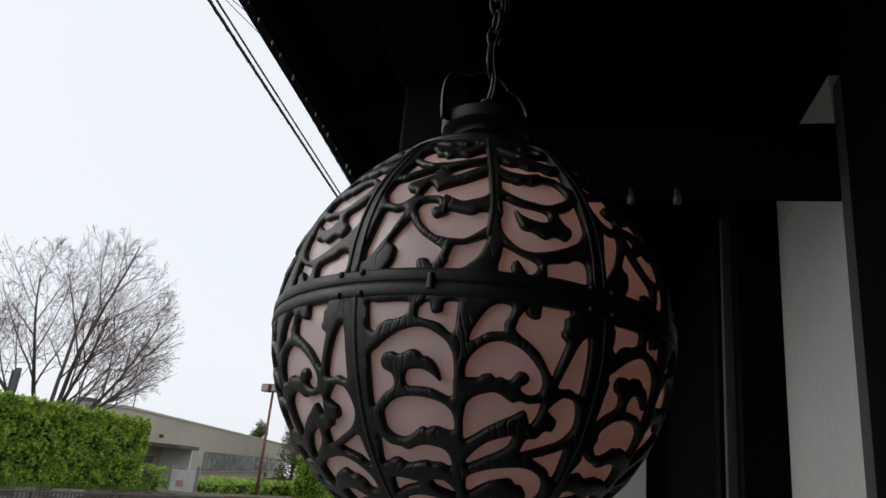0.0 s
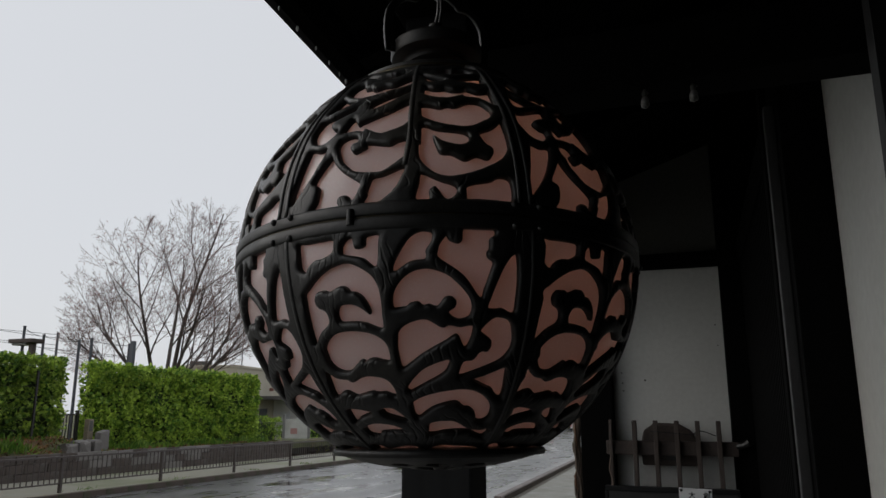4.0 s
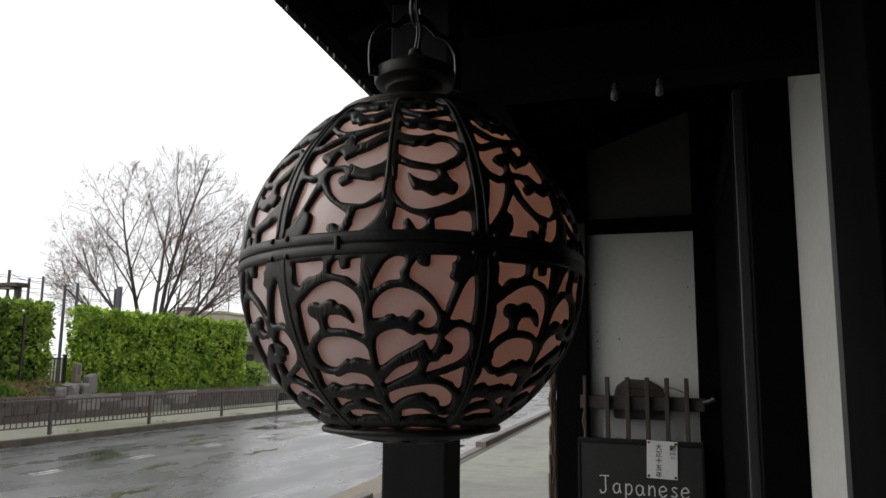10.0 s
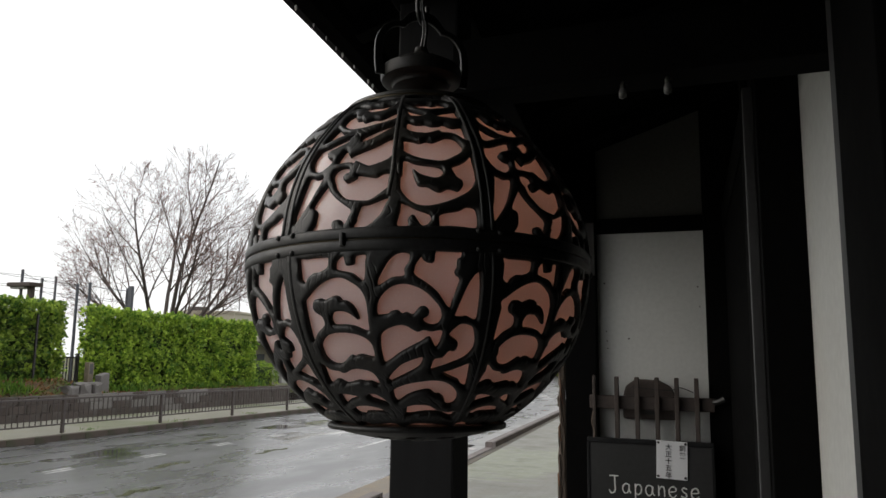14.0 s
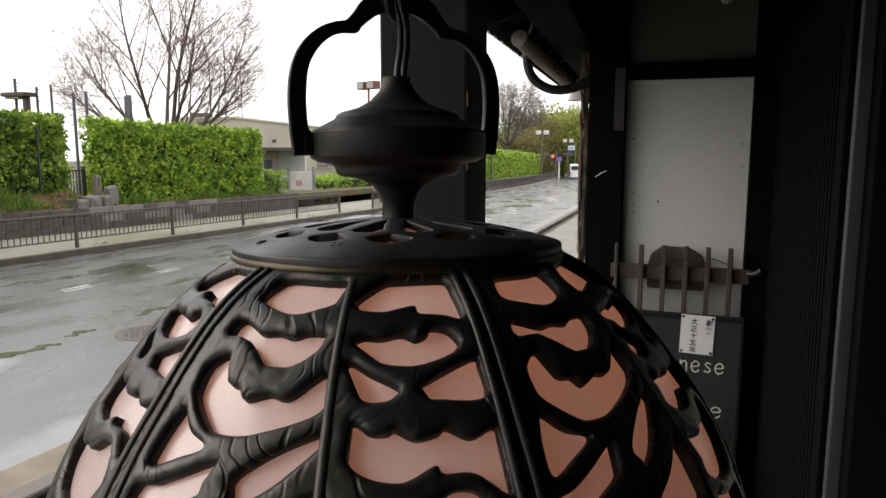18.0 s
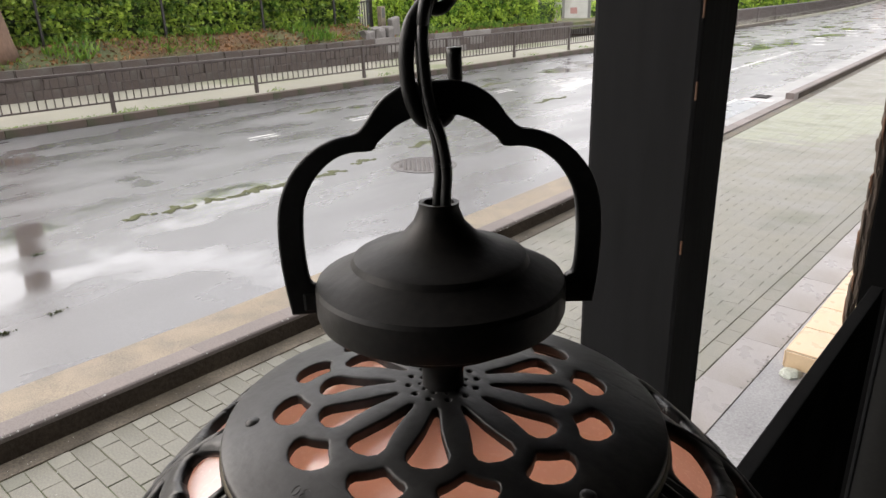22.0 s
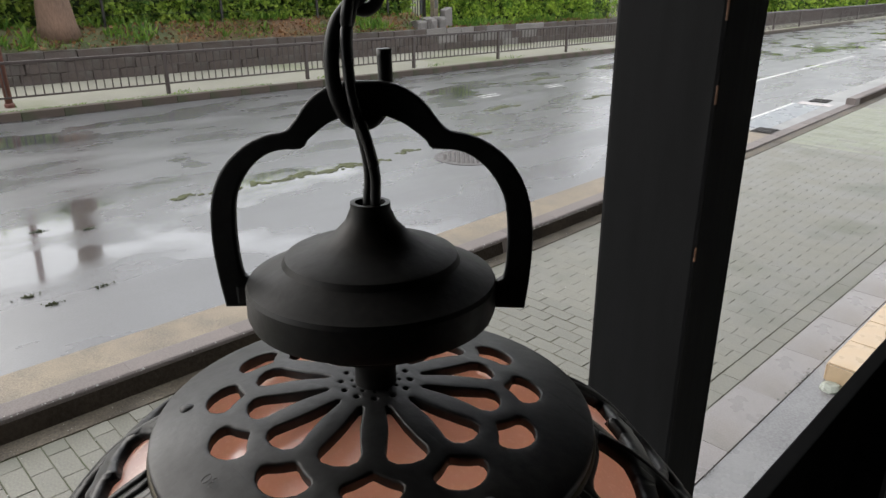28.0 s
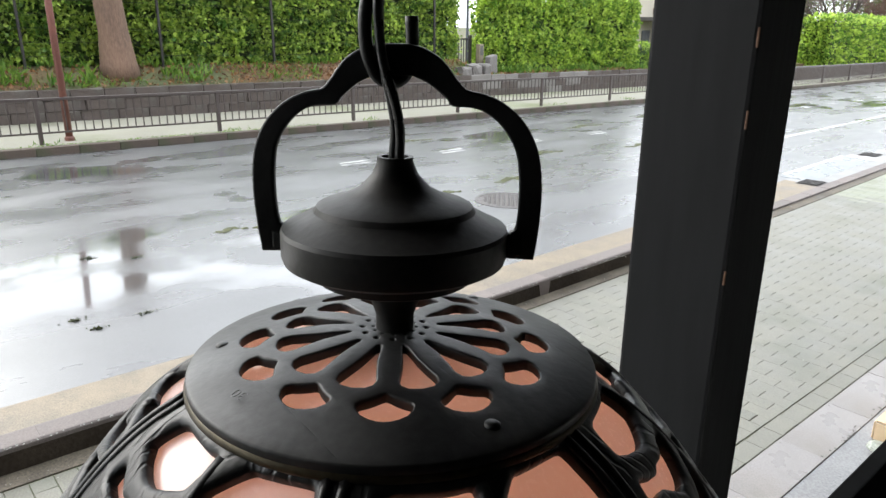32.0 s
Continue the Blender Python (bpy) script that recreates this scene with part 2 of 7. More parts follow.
CONCRETE = mat("grey_concrete", (0.2, 0.196, 0.192), 0.4, var=0.22, rand=0.3, scale=2, fine=90, bump=0.25, dist=0.002, stain=(0.23, 0.23, 0.22))
WET_CONCRETE = mat("wet_grey_concrete", (0.185, 0.182, 0.182), 0.2, var=0.4, scale=2, fine=90, bump=0.12, dist=0.002, stain=(0.14, 0.122, 0.105))
LUMP = mat("grey_green_mortar", (0.33, 0.35, 0.3), 0.35, var=0.4, scale=20, fine=120, bump=0.3)
SLAB = mat("pinkish_grey_slab", (0.225, 0.205, 0.198), 0.32, var=0.35, scale=3, fine=120, bump=0.15, dist=0.002, rand=0.1, stain=(0.17, 0.152, 0.135))
DIRTY = mat("dirty_brown_concrete", (0.105, 0.088, 0.066), 0.7, spec=0.4, var=0.75, scale=5, fine=90, bump=0.4, stain=(0.062, 0.05, 0.034))
TAN = mat("tan_gutter_concrete", (0.205, 0.168, 0.12), 0.6, var=0.6, scale=4, fine=130, bump=0.4, dist=0.003, stain=(0.2, 0.165, 0.125))
KERB = mat("purple_grey_kerb", (0.15, 0.127, 0.118), 0.65, var=0.5, scale=3, fine=110, bump=0.35, dist=0.003, rand=0.3)
DARK_BROWN = mat("dark_brown_coat", (0.045, 0.036, 0.028), 0.9, spec=0.1, var=0.45, scale=4, fine=50, bump=0.6, dist=0.01, stain=(0.06, 0.048, 0.036))
FAR_KERB = mat("dark_mossy_kerb", (0.075, 0.056, 0.043), 0.7, var=0.35, scale=3, fine=60, bump=0.4, rand=0.3, stain=(0.045, 0.05, 0.025))
FAR_PAVE = mat("pale_green_pavement", (0.265, 0.255, 0.205), 0.6, var=0.2, scale=1.2, fine=40, bump=0.3, stain=(0.17, 0.19, 0.1))
STONE = mat("purple_brown_stone", (0.07, 0.055, 0.048), 0.8, var=0.4, scale=4, fine=40, bump=0.5, dist=0.02, rand=0.12, stain=(0.1, 0.092, 0.08))
PALE_STONE = mat("pale_grey_stone", (0.16, 0.148, 0.138), 0.75, var=0.4, scale=3, fine=40, bump=0.6, dist=0.02, rand=0.5)
SOIL = mat("soil_and_grass", (0.075, 0.085, 0.035), 0.95, var=0.5, scale=1.5, fine=25, bump=0.5, dist=0.03, stain=(0.13, 0.07, 0.035))
LEAF = leaf_mat("hedge_leaf", (0.1, 0.21, 0.025), (0.54, 0.7, 0.12))
# near-black green for hedge cores: shade between the leaves, put into the colour
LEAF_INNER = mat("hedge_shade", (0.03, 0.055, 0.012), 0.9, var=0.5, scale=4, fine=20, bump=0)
LITTER = leaf_mat("fallen_leaf", (0.09, 0.045, 0.02), (0.3, 0.15, 0.06), 0.15)
DEEP_LEAF = leaf_mat("deep_hedge_leaf", (0.07, 0.16, 0.022), (0.47, 0.61, 0.11))
GRASS = leaf_mat("grass_blade", (0.07, 0.17, 0.02), (0.24, 0.36, 0.06))
DARK_LEAF = leaf_mat("evergreen_leaf", (0.045, 0.075, 0.018), (0.16, 0.21, 0.05))
FRESH_LEAF = leaf_mat("spring_leaf", (0.13, 0.18, 0.03), (0.4, 0.44, 0.09))
BUD = leaf_mat("pink_brown_bud", (0.18, 0.075, 0.065), (0.38, 0.21, 0.19))
OLIVE = leaf_mat("olive_spring_leaf", (0.11, 0.1, 0.035), (0.32, 0.27, 0.1))
RUSSET = leaf_mat("russet_twig", (0.1, 0.05, 0.035), (0.2, 0.12, 0.09))
BARK = mat("dark_bark", (0.075, 0.06, 0.053), 0.9, var=0.35, scale=6, fine=60, bump=0.4, dist=0.01)
PINK_TWIG = mat("pinkish_brown_twig", (0.165, 0.12, 0.108), 0.9, var=0.3, scale=6, fine=60, bump=0)
GREY_TWIG = mat("pale_brown_twig", (0.15, 0.12, 0.105), 0.9, var=0.3, scale=6, fine=60, bump=0)
TRUNK = mat("brown_trunk_bark", (0.16, 0.1, 0.07), 0.9, var=0.4, scale=4, fine=30, bump=0.8, dist=0.02, stretch=(1, 1, 0.3))
FENCE = mat("brown_fence_paint", (0.06, 0.046, 0.042), 0.45, var=0.25, scale=6, fine=50, bump=0.1)
RUST = mat("red_brown_post", (0.16, 0.062, 0.045), 0.6, var=0.25, scale=5, fine=50, bump=0.2)
DARK_IRON = mat("dark_brown_iron", (0.022, 0.019, 0.017), 0.6, var=0.3, scale=6, fine=60, bump=0.2)
POLE = mat("dark_grey_steel", (0.07, 0.075, 0.09), 0.5, var=0.2, scale=3, fine=30, bump=0.1)
BEIGE = mat("beige_render", (0.46, 0.42, 0.335), 0.85, var=0.07, scale=0.4, fine=12, bump=0.15, stain=(0.4, 0.365, 0.295))
ROOF_DARK = mat("dark_roof_edge", (0.08, 0.075, 0.07), 0.7, var=0.2, scale=2, fine=20, bump=0.1)
PANE = mat("dull_window_pane", (0.23, 0.235, 0.225), 0.25, var=0.12, scale=1, fine=12, bump=0)
WHITE_PAINT = mat("white_paint", (0.72, 0.72, 0.7), 0.5, var=0.08, scale=3, fine=40, bump=0.05)
GATE_WHITE = mat("grimy_white_board", (0.5, 0.5, 0.47), 0.6, var=0.15, scale=3, fine=30, bump=0.05, stain=(0.4, 0.39, 0.35))
LINE_PAINT = mat("worn_road_paint", (0.6, 0.6, 0.58), 0.4, var=0.3, scale=9, fine=120, bump=0.2, stain=(0.25, 0.25, 0.25))
TILE = mat("tan_step_tile", (0.6, 0.45, 0.29), 0.35, var=0.1, scale=10, fine=90, bump=0.08, rand=0.3)
GROUT = mat("grey_grout", (0.3, 0.27, 0.23), 0.8, var=0.2, scale=10, fine=90, bump=0.1)
MOSS = mat("road_moss", (0.075, 0.082, 0.034), 0.85, var=0.5, scale=14, fine=90, bump=0.6, dist=0.01)
MOSS_TUFT = leaf_mat("wet_moss_tuft", (0.03, 0.04, 0.016), (0.1, 0.11, 0.05), 0.2)
PATCH = mat("blue_grey_patch", (0.17, 0.185, 0.2), 0.3, var=0.15, scale=3, fine=90, bump=0.15, dist=0.003)
PALE_SLAB = mat("pale_wet_slab", (0.4, 0.36, 0.35), 0.35, var=0.2, scale=4, fine=90, bump=0.15)
PIT = mat("dark_pit", (0.07, 0.065, 0.058), 0.6, var=0.3, scale=20, fine=90, bump=0.3)
PAVER_MOSSY = mat("pale_green_paver", (0.195, 0.204, 0.148), 0.5, var=0.4, scale=5, fine=130, bump=0.25, dist=0.002, rand=0.24, island=True, stain=(0.15, 0.16, 0.11))
CAST = mat("cast_iron_cover", (0.1, 0.09, 0.086), 0.42, metal=0.3, var=0.3, scale=20, fine=120, bump=0.2)
BOARD = mat("black_chalkboard", (0.014, 0.0145, 0.014), 0.65, var=0.3, scale=4, fine=60, bump=0.05, stain=(0.022, 0.022, 0.022))
CHALK = mat("white_chalk", (0.62, 0.63, 0.6), 0.95, var=0.25, scale=60, fine=300, bump=0.3, dist=0.001)
PAPER = mat("white_paper", (0.7, 0.71, 0.72), 0.8, var=0.04, scale=20, fine=200, bump=0.03)
INK = mat("black_ink", (0.015, 0.015, 0.016), 0.7, var=0.2, scale=40, fine=200, bump=0)
GLAZE = mat("grimy_grey_glaze", (0.08, 0.08, 0.075), 0.25, var=0.25, scale=60, fine=200, bump=0)
PORCELAIN = mat("white_porcelain", (0.6, 0.6, 0.58), 0.2, var=0.05, scale=20, fine=100, bump=0)
CABLE = mat("black_cable", (0.02, 0.02, 0.022), 0.5, var=0.2, scale=3, fine=30, bump=0)
CONCRETE_POLE = mat("grey_utility_pole", (0.13, 0.115, 0.11), 0.8, var=0.2, scale=3, fine=40, bump=0.2)
VAN_WHITE = mat("white_car_paint", (0.75, 0.75, 0.75), 0.25, var=0.03, scale=2, fine=20, bump=0)
DARK_GLASS = mat("dark_car_glass", (0.02, 0.022, 0.025), 0.1, var=0.1, scale=2, fine=20, bump=0)
RUBBER = mat("tyre_rubber", (0.02, 0.02, 0.02), 0.8, var=0.2, scale=8, fine=60, bump=0.1)
SIGN_PALE = mat("pale_blue_sign", (0.55, 0.62, 0.7), 0.4, var=0.05, scale=5, fine=40, bump=0)
SIGN_BLUE = mat("blue_sign", (0.12, 0.2, 0.42), 0.4, var=0.05, scale=5, fine=40, bump=0)
SIGN_PURPLE = mat("purple_sign", (0.2, 0.12, 0.35), 0.4, var=0.05, scale=5, fine=40, bump=0)
# added fill glow for the lantern glass, not a known light source
FILL_BULB = glow_mat("glass_fill_glow", (1.0, 0.62, 0.43), 2.1)
RED_LAMP = glow_mat("lit_red_lamp", (1.0, 0.06, 0.05), 3.0)
FADED = mat("faded_red_print", (0.4, 0.22, 0.2), 0.6, var=0.2, scale=8, fine=40, bump=0)
TAIL = mat("red_tail_lamp", (0.5, 0.03, 0.03), 0.3, var=0.05, scale=5, fine=40, bump=0)


# ---- mesh helpers ----
def mesh_of(name, bm, material):
    me = bpy.data.meshes.new(name)
    bm.normal_update()
    bm.to_mesh(me)
    bm.free()
    me.materials.append(material)
    return me


def part(name, bm, material, parent=None, label="", smooth=False):
    """One mesh object from a bmesh, under a thing or a part."""
    me = bm if isinstance(bm, bpy.types.Mesh) else mesh_of(name, bm, material)
    if smooth:
        me.polygons.foreach_set("use_smooth", [True] * len(me.polygons))
    ob = new(name, me)
    if parent is not None:
        ob.parent = parent
    if label:
        ob["label"] = label
    return ob


def again(name, me, parent, m):
    """One more piece on the same mesh, at the pose m."""
    ob = new(name, me)
    ob.parent = parent
    ob.matrix_basis = m
    return ob


def thing(name, label, category, at=(0, 0, 0), rz=0.0, group="", kind=""):
    ob = new(name)
    ob.matrix_basis = pose(*at, 0, 0, rz)
    return tagged(ob, label, category, group, kind)


def box(x0, y0, z0, x1, y1, z1, bevel=0.0, segs=2):
    b = bmesh.new()
    bmesh.ops.create_cube(b, size=1)
    bmesh.ops.transform(b, matrix=Matrix.Translation(((x0 + x1) / 2, (y0 + y1) / 2, (z0 + z1) / 2)) @ Matrix.Diagonal((abs(x1 - x0), abs(y1 - y0), abs(z1 - z0), 1)), verts=b.verts)
    if bevel:
        bmesh.ops.bevel(b, geom=b.edges[:], offset=bevel, segments=segs, affect="EDGES", profile=0.6)
    return b


def prism(profile, axis, a, c, bevel=0.0):
    """A closed outline pushed along an axis ("x" or "y") from a to c."""
    b = bmesh.new()
    put = (lambda p, s: (s, p[0], p[1])) if axis == "x" else (lambda p, s: (p[0], s, p[1]))
    r0 = [b.verts.new(put(p, a)) for p in profile]
    r1 = [b.verts.new(put(p, c)) for p in profile]
    k = len(profile)
    for i in range(k):
        j = (i + 1) % k
        b.faces.new((r0[i], r0[j], r1[j], r1[i]))
    b.faces.new(r0)
    b.faces.new(r1)
    bmesh.ops.recalc_face_normals(b, faces=b.faces[:])
    if bevel:
        bmesh.ops.bevel(b, geom=b.edges[:], offset=bevel, segments=2, affect="EDGES", profile=0.6)
    return b


def lathe(profile, segs=48, close=True):
    """Turned body from (radius, height) pairs round the z axis."""
    b = bmesh.new()
    rings = []
    for r, z in profile:
        rings.append([b.verts.new((r * math.cos(2 * math.pi * i / segs), r * math.sin(2 * math.pi * i / segs), z)) for i in range(segs)])
    pairs = list(zip(rings, rings[1:]))
    if not close:
        pairs.append((rings[-1], rings[0]))
    for a, c in pairs:
        for i in range(segs):
            j = (i + 1) % segs
            b.faces.new((a[i], a[j], c[j], c[i]))
    if close:
        b.faces.new(rings[0][::-1])
        b.faces.new(rings[-1])
    bmesh.ops.recalc_face_normals(b, faces=b.faces[:])
    return b


def tube(pts, radius, segs=8, b=None):
    """A round bar along points; radius is a number or a list."""
    b = b or bmesh.new()
    pts = [Vector(p) for p in pts]
    rad = radius if isinstance(radius, (list, tuple)) else [radius] * len(pts)
    rings, up = [], None
    for i, p in enumerate(pts):
        d = (pts[min(i + 1, len(pts) - 1)] - pts[max(i - 1, 0)]).normalized()
        if up is None:
            up = d.orthogonal().normalized()
        up = (up - d * up.dot(d)).normalized()
        side = d.cross(up)
        rings.append([b.verts.new(p + (up * math.cos(2 * math.pi * k / segs) + side * math.sin(2 * math.pi * k / segs)) * rad[i]) for k in range(segs)])
    for a, c in zip(rings, rings[1:]):
        for k in range(segs):
            j = (k + 1) % segs
            b.faces.new((a[k], a[j], c[j], c[k]))
    b.faces.new(rings[0][::-1])
    b.faces.new(rings[-1])
    return b


def ring(radius, thick, segs=40, rsegs=10, stretch=1.0):
    """A round link in the xz plane, stretched along z."""
    b = bmesh.new()
    rows = []
    for i in range(segs):
        a = 2 * math.pi * i / segs
        c = Vector((math.cos(a) * radius, 0, math.sin(a) * radius * stretch))
        o = Vector((math.cos(a), 0, math.sin(a)))
        rows.append([b.verts.new(c + (o * math.cos(2 * math.pi * k / rsegs) + Vector((0, 1, 0)) * math.sin(2 * math.pi * k / rsegs)) * thick) for k in range(rsegs)])
    for i in range(segs):
        a, c = rows[i], rows[(i + 1) % segs]
        for k in range(rsegs):
            j = (k + 1) % rsegs
            b.faces.new((a[k], a[j], c[j], c[k]))
    bmesh.ops.recalc_face_normals(b, faces=b.faces[:])
    return b


def glide(ctrl, per=7):
    """A smooth line through control points of any dimension."""
    p = [np.array(c, float) for c in ctrl]
    p = [2 * p[0] - p[1]] + p + [2 * p[-1] - p[-2]]
    out = []
    for i in range(1, len(p) - 2):
        for k in range(per):
            t = k / per
            out.append(0.5 * (2 * p[i] + (p[i + 1] - p[i - 1]) * t + (2 * p[i - 1] - 5 * p[i] + 4 * p[i + 1] - p[i + 2]) * t * t + (3 * p[i] - p[i - 1] - 3 * p[i + 1] + p[i + 2]) * t ** 3))
    out.append(p[-2])
    return out


def filled(name, outlines, thick, bevel, material, res=2):
    """A flat plate with holes, from closed outlines in the xy plane, as a mesh."""
    cu = bpy.data.curves.new(name, "CURVE")
    cu.dimensions, cu.fill_mode, cu.extrude, cu.bevel_depth, cu.bevel_resolution = "2D", "BOTH", thick / 2, bevel, res
    for o in outlines:
        s = cu.splines.new("POLY")
        s.points.add(len(o) - 1)
        for pt, q in zip(s.points, o):
            pt.co = (q[0], q[1], 0, 1)
        s.use_cyclic_u = True
    tmp = new(name, cu)
    bpy.context.view_layer.update()
    me = bpy.data.meshes.new_from_object(tmp.evaluated_get(bpy.context.evaluated_depsgraph_get()))
    bpy.data.objects.remove(tmp)
    bpy.data.curves.remove(cu)
    me.materials.clear()
    me.materials.append(material)
    return me


def lettering(name, text, size, thick, material, shear=0.0, space=1.0, offset=0.0):
    """Words as a thin mesh in the xy plane, from the built-in font."""
    cu = bpy.data.curves.new(name, "FONT")
    cu.body, cu.size, cu.extrude, cu.shear, cu.space_character, cu.offset = text, size, thick, shear, space, offset
    tmp = new(name, cu)
    bpy.context.view_layer.update()
    me = bpy.data.meshes.new_from_object(tmp.evaluated_get(bpy.context.evaluated_depsgraph_get()))
    bpy.data.objects.remove(tmp)
    bpy.data.curves.remove(cu)
    me.materials.clear()
    me.materials.append(material)
    return me


class Heap:
    """Gathers many small pieces into one mesh."""

    def __init__(self):
        self.v, self.f = [], []

    def tube(self, pts, radii, segs=4):
        pts = [Vector(p) for p in pts]
        start, up = len(self.v), None
        for i, p in enumerate(pts):
            d = (pts[min(i + 1, len(pts) - 1)] - pts[max(i - 1, 0)])
            d = d.normalized() if d.length else Vector((0, 0, 1))
            if up is None:
                up = d.orthogonal().normalized()
            up = (up - d * up.dot(d)).normalized()
            side = d.cross(up)
            for k in range(segs):
                a = 2 * math.pi * k / segs
                self.v.append(p + (up * math.cos(a) + side * math.sin(a)) * radii[i])
        for i in range(len(pts) - 1):
            for k in range(segs):
                j = (k + 1) % segs
                a = start + i * segs
                self.f.append((a + k, a + j, a + segs + j, a + segs + k))

    def leaf(self, at, out, size, rng, wide=0.5):
        """A leaf folded along its middle."""
        d = Vector((rng.gauss(0, 1), rng.gauss(0, 1), rng.gauss(0, 1))) * 0.75 + Vector(out)
        d.normalize()
        s = d.orthogonal()
        s.rotate(Matrix.Rotation(rng.uniform(0, 6.28), 3, d))
        nrm = d.cross(s)
        at = Vector(at)
        a = len(self.v)
        self.v += [at, at + d * size * 0.5 + s * size * wide * 0.5 + nrm * size * 0.1, at + d * size, at + d * size * 0.5 - s * size * wide * 0.5 + nrm * size * 0.1]
        self.f += [(a, a + 1, a + 2), (a, a + 2, a + 3)]

    def quad(self, x0, y0, z0, x1, y1, z1, bev=0.0):
        """A block with its upper edges drawn in."""
        a = len(self.v)
        for z, s in ((z0, 0), (z1 - bev, 0), (z1, bev)):
            self.v += [Vector((x0 + s, y0 + s, z)), Vector((x1 - s, y0 + s, z)), Vector((x1 - s, y1 - s, z)), Vector((x0 + s, y1 - s, z))]
        for o in (0, 4):
            for k in range(4):
                j = (k + 1) % 4
                self.f.append((a + o + k, a + o + j, a + o + 4 + j, a + o + 4 + k))
        self.f.append((a + 8, a + 9, a + 10, a + 11))

    def mesh(self, name, material):
        me = bpy.data.meshes.new(name)
        me.from_pydata([tuple(p) for p in self.v], [], self.f)
        me.materials.append(material)
        me.update()
        return me


SLOPE, Y_FLAT = -0.022, 12.3


def gz(y):
    """The height of the sloping street at y."""
    return SLOPE * (y - Y_FLAT)


def bend(y, x=-20.0):
    """How far the street has swung aside at y: its far edge in a slow curve, its near edge along the slanting pavement."""
    if x > -0.9:
        return 0.0
    if x > -7.0:
        return -0.052 * max(0.0, y - 3.5) ** 2 / (max(0.0, y - 3.5) + 2.5)
    return -0.0011 * max(0.0, y - 20) ** 2


def strip(x0, x1, ys, z0=0.0, z1=None, lip=0.0):
    """A long slab of the street between two distances from the shop, that follows its slope and bend."""
    b = bmesh.new()
    lo = z0 - 0.25 if z1 is None else z0
    hi = z0 if z1 is None else z1
    sec = [(x0, lo), (x1, lo), (x1, hi - lip), (x1 - lip, hi), (x0 + lip, hi), (x0, hi - lip)] if lip else [(x0, lo), (x1, lo), (x1, hi), (x0, hi)]
    k = len(sec)
    rows = [[b.verts.new((x + bend(y, x), y, gz(y) + z)) for x, z in sec] for y in ys]
    for a, c in zip(rows, rows[1:]):
        for i in range(k):
            j = (i + 1) % k
            b.faces.new((a[i], c[i], c[j], a[j]))
    b.faces.new(rows[0])
    b.faces.new(rows[-1][::-1])
    bmesh.ops.recalc_face_normals(b, faces=b.faces[:])
    return b


def slope_pose(x, y, z=0.0, rz=0.0):
    """A pose on the sloping street."""
    return Matrix.Translation((x + bend(y, x), y, gz(y) + z)) @ Matrix.Rotation(math.atan(SLOPE), 4, "X") @ Matrix.Rotation(radians(rz), 4, "Z")


YS = [-40, -20, -8, 0, 3, 5, 7, 9, 11, 14] + list(range(18, 60, 4)) + list(range(60, 141, 8))
rng = random.Random(7)

# ---- the street ----
b = bmesh.new()
b.faces.new([b.verts.new((x, y, gz(y) - 0.2)) for x, y in ((-700, -700), (700, -700), (700, 700), (-700, 700))])
tagged(part("ground", b, SOIL), "soil and grass ground under the whole street", "ground", kind="structure")
road = tagged(part("road", strip(-11.42, -3.62, YS, 0.0), ASPHALT), "rain-wet dark grey asphalt road with shallow puddles", "road", kind="structure")
tagged(part("gutter", strip(-3.62, -3.102, [y for y in YS if y < 12], 0.003), TAN), "tan concrete gutter strip beside the road", "gutter", kind="structure")
tagged(part("gutter", strip(-3.62, -3.102, [y for y in YS if y > 10], 0.003), CONCRETE), "grey wet gutter strip beside the far road", "gutter", kind="structure")
pavement = tagged(part("pavement", strip(-2.82, -0.83, YS, -0.004), JOINT), "grey block pavement in front of the shop", "pavement", kind="structure")
tagged(part("kerb_footing", strip(-2.95, -2.822, YS, 0.0), DIRTY), "dirty brown concrete strip behind the kerb", "concrete strip", kind="structure")
drain = tagged(part("drain_cover", strip(-0.828, -0.6, YS, -0.003), DIRTY), "row of smooth grey concrete drain covers before the shop", "drain cover", kind="structure")
slab_me = mesh_of("drain_slab", box(-0.1125, -0.2996, -0.05, 0.1125, 0.2996, 0.0015, 0.001), SLAB)
for i in range(-7, 22):
    again("drain_slab", slab_me, drain, slope_pose(-0.714, 0.25 + 0.6 * i, rng.uniform(-0.001, 0.001)))
tagged(part("apron", strip(-0.598, 0.9, YS, -0.004), WET_CONCRETE), "wet grey concrete apron of the shop", "concrete apron", kind="structure")
h = Heap()
for k in range(40):
    y = rng.choice((3.4, 4.25, 4.45, 4.5, 4.95, 5.2, 5.6)) + rng.gauss(0, 0.07)
    x, r = -0.605 + 0.012 * (y - 4) * -1 + rng.gauss(0, 0.01), rng.uniform(0.0025, 0.0065)
    v = len(h.v)
    h.v.append(Vector((x, y, gz(y) + 0.0075)))
    h.v += [Vector((x + r * rng.uniform(0.7, 1.2) * math.cos(q), y + 1.5 * r * rng.uniform(0.7, 1.2) * math.sin(q), gz(y) + 0.005)) for q in (0, 0.9, 1.8, 2.7, 3.6, 4.5, 5.4)]
    h.f += [(v, v + 1 + q, v + 1 + (q + 1) % 7) for q in range(7)]
tagged(part("grit", h.mesh("grit", PIT), PIT), "dark crumbs of grit along the apron's joint", "grit", kind="stuff")
tagged(part("far_pavement", strip(-14.6, -11.577, YS, 0.1), FAR_PAVE), "pale far pavement with moss at its edges", "pavement", kind="structure")
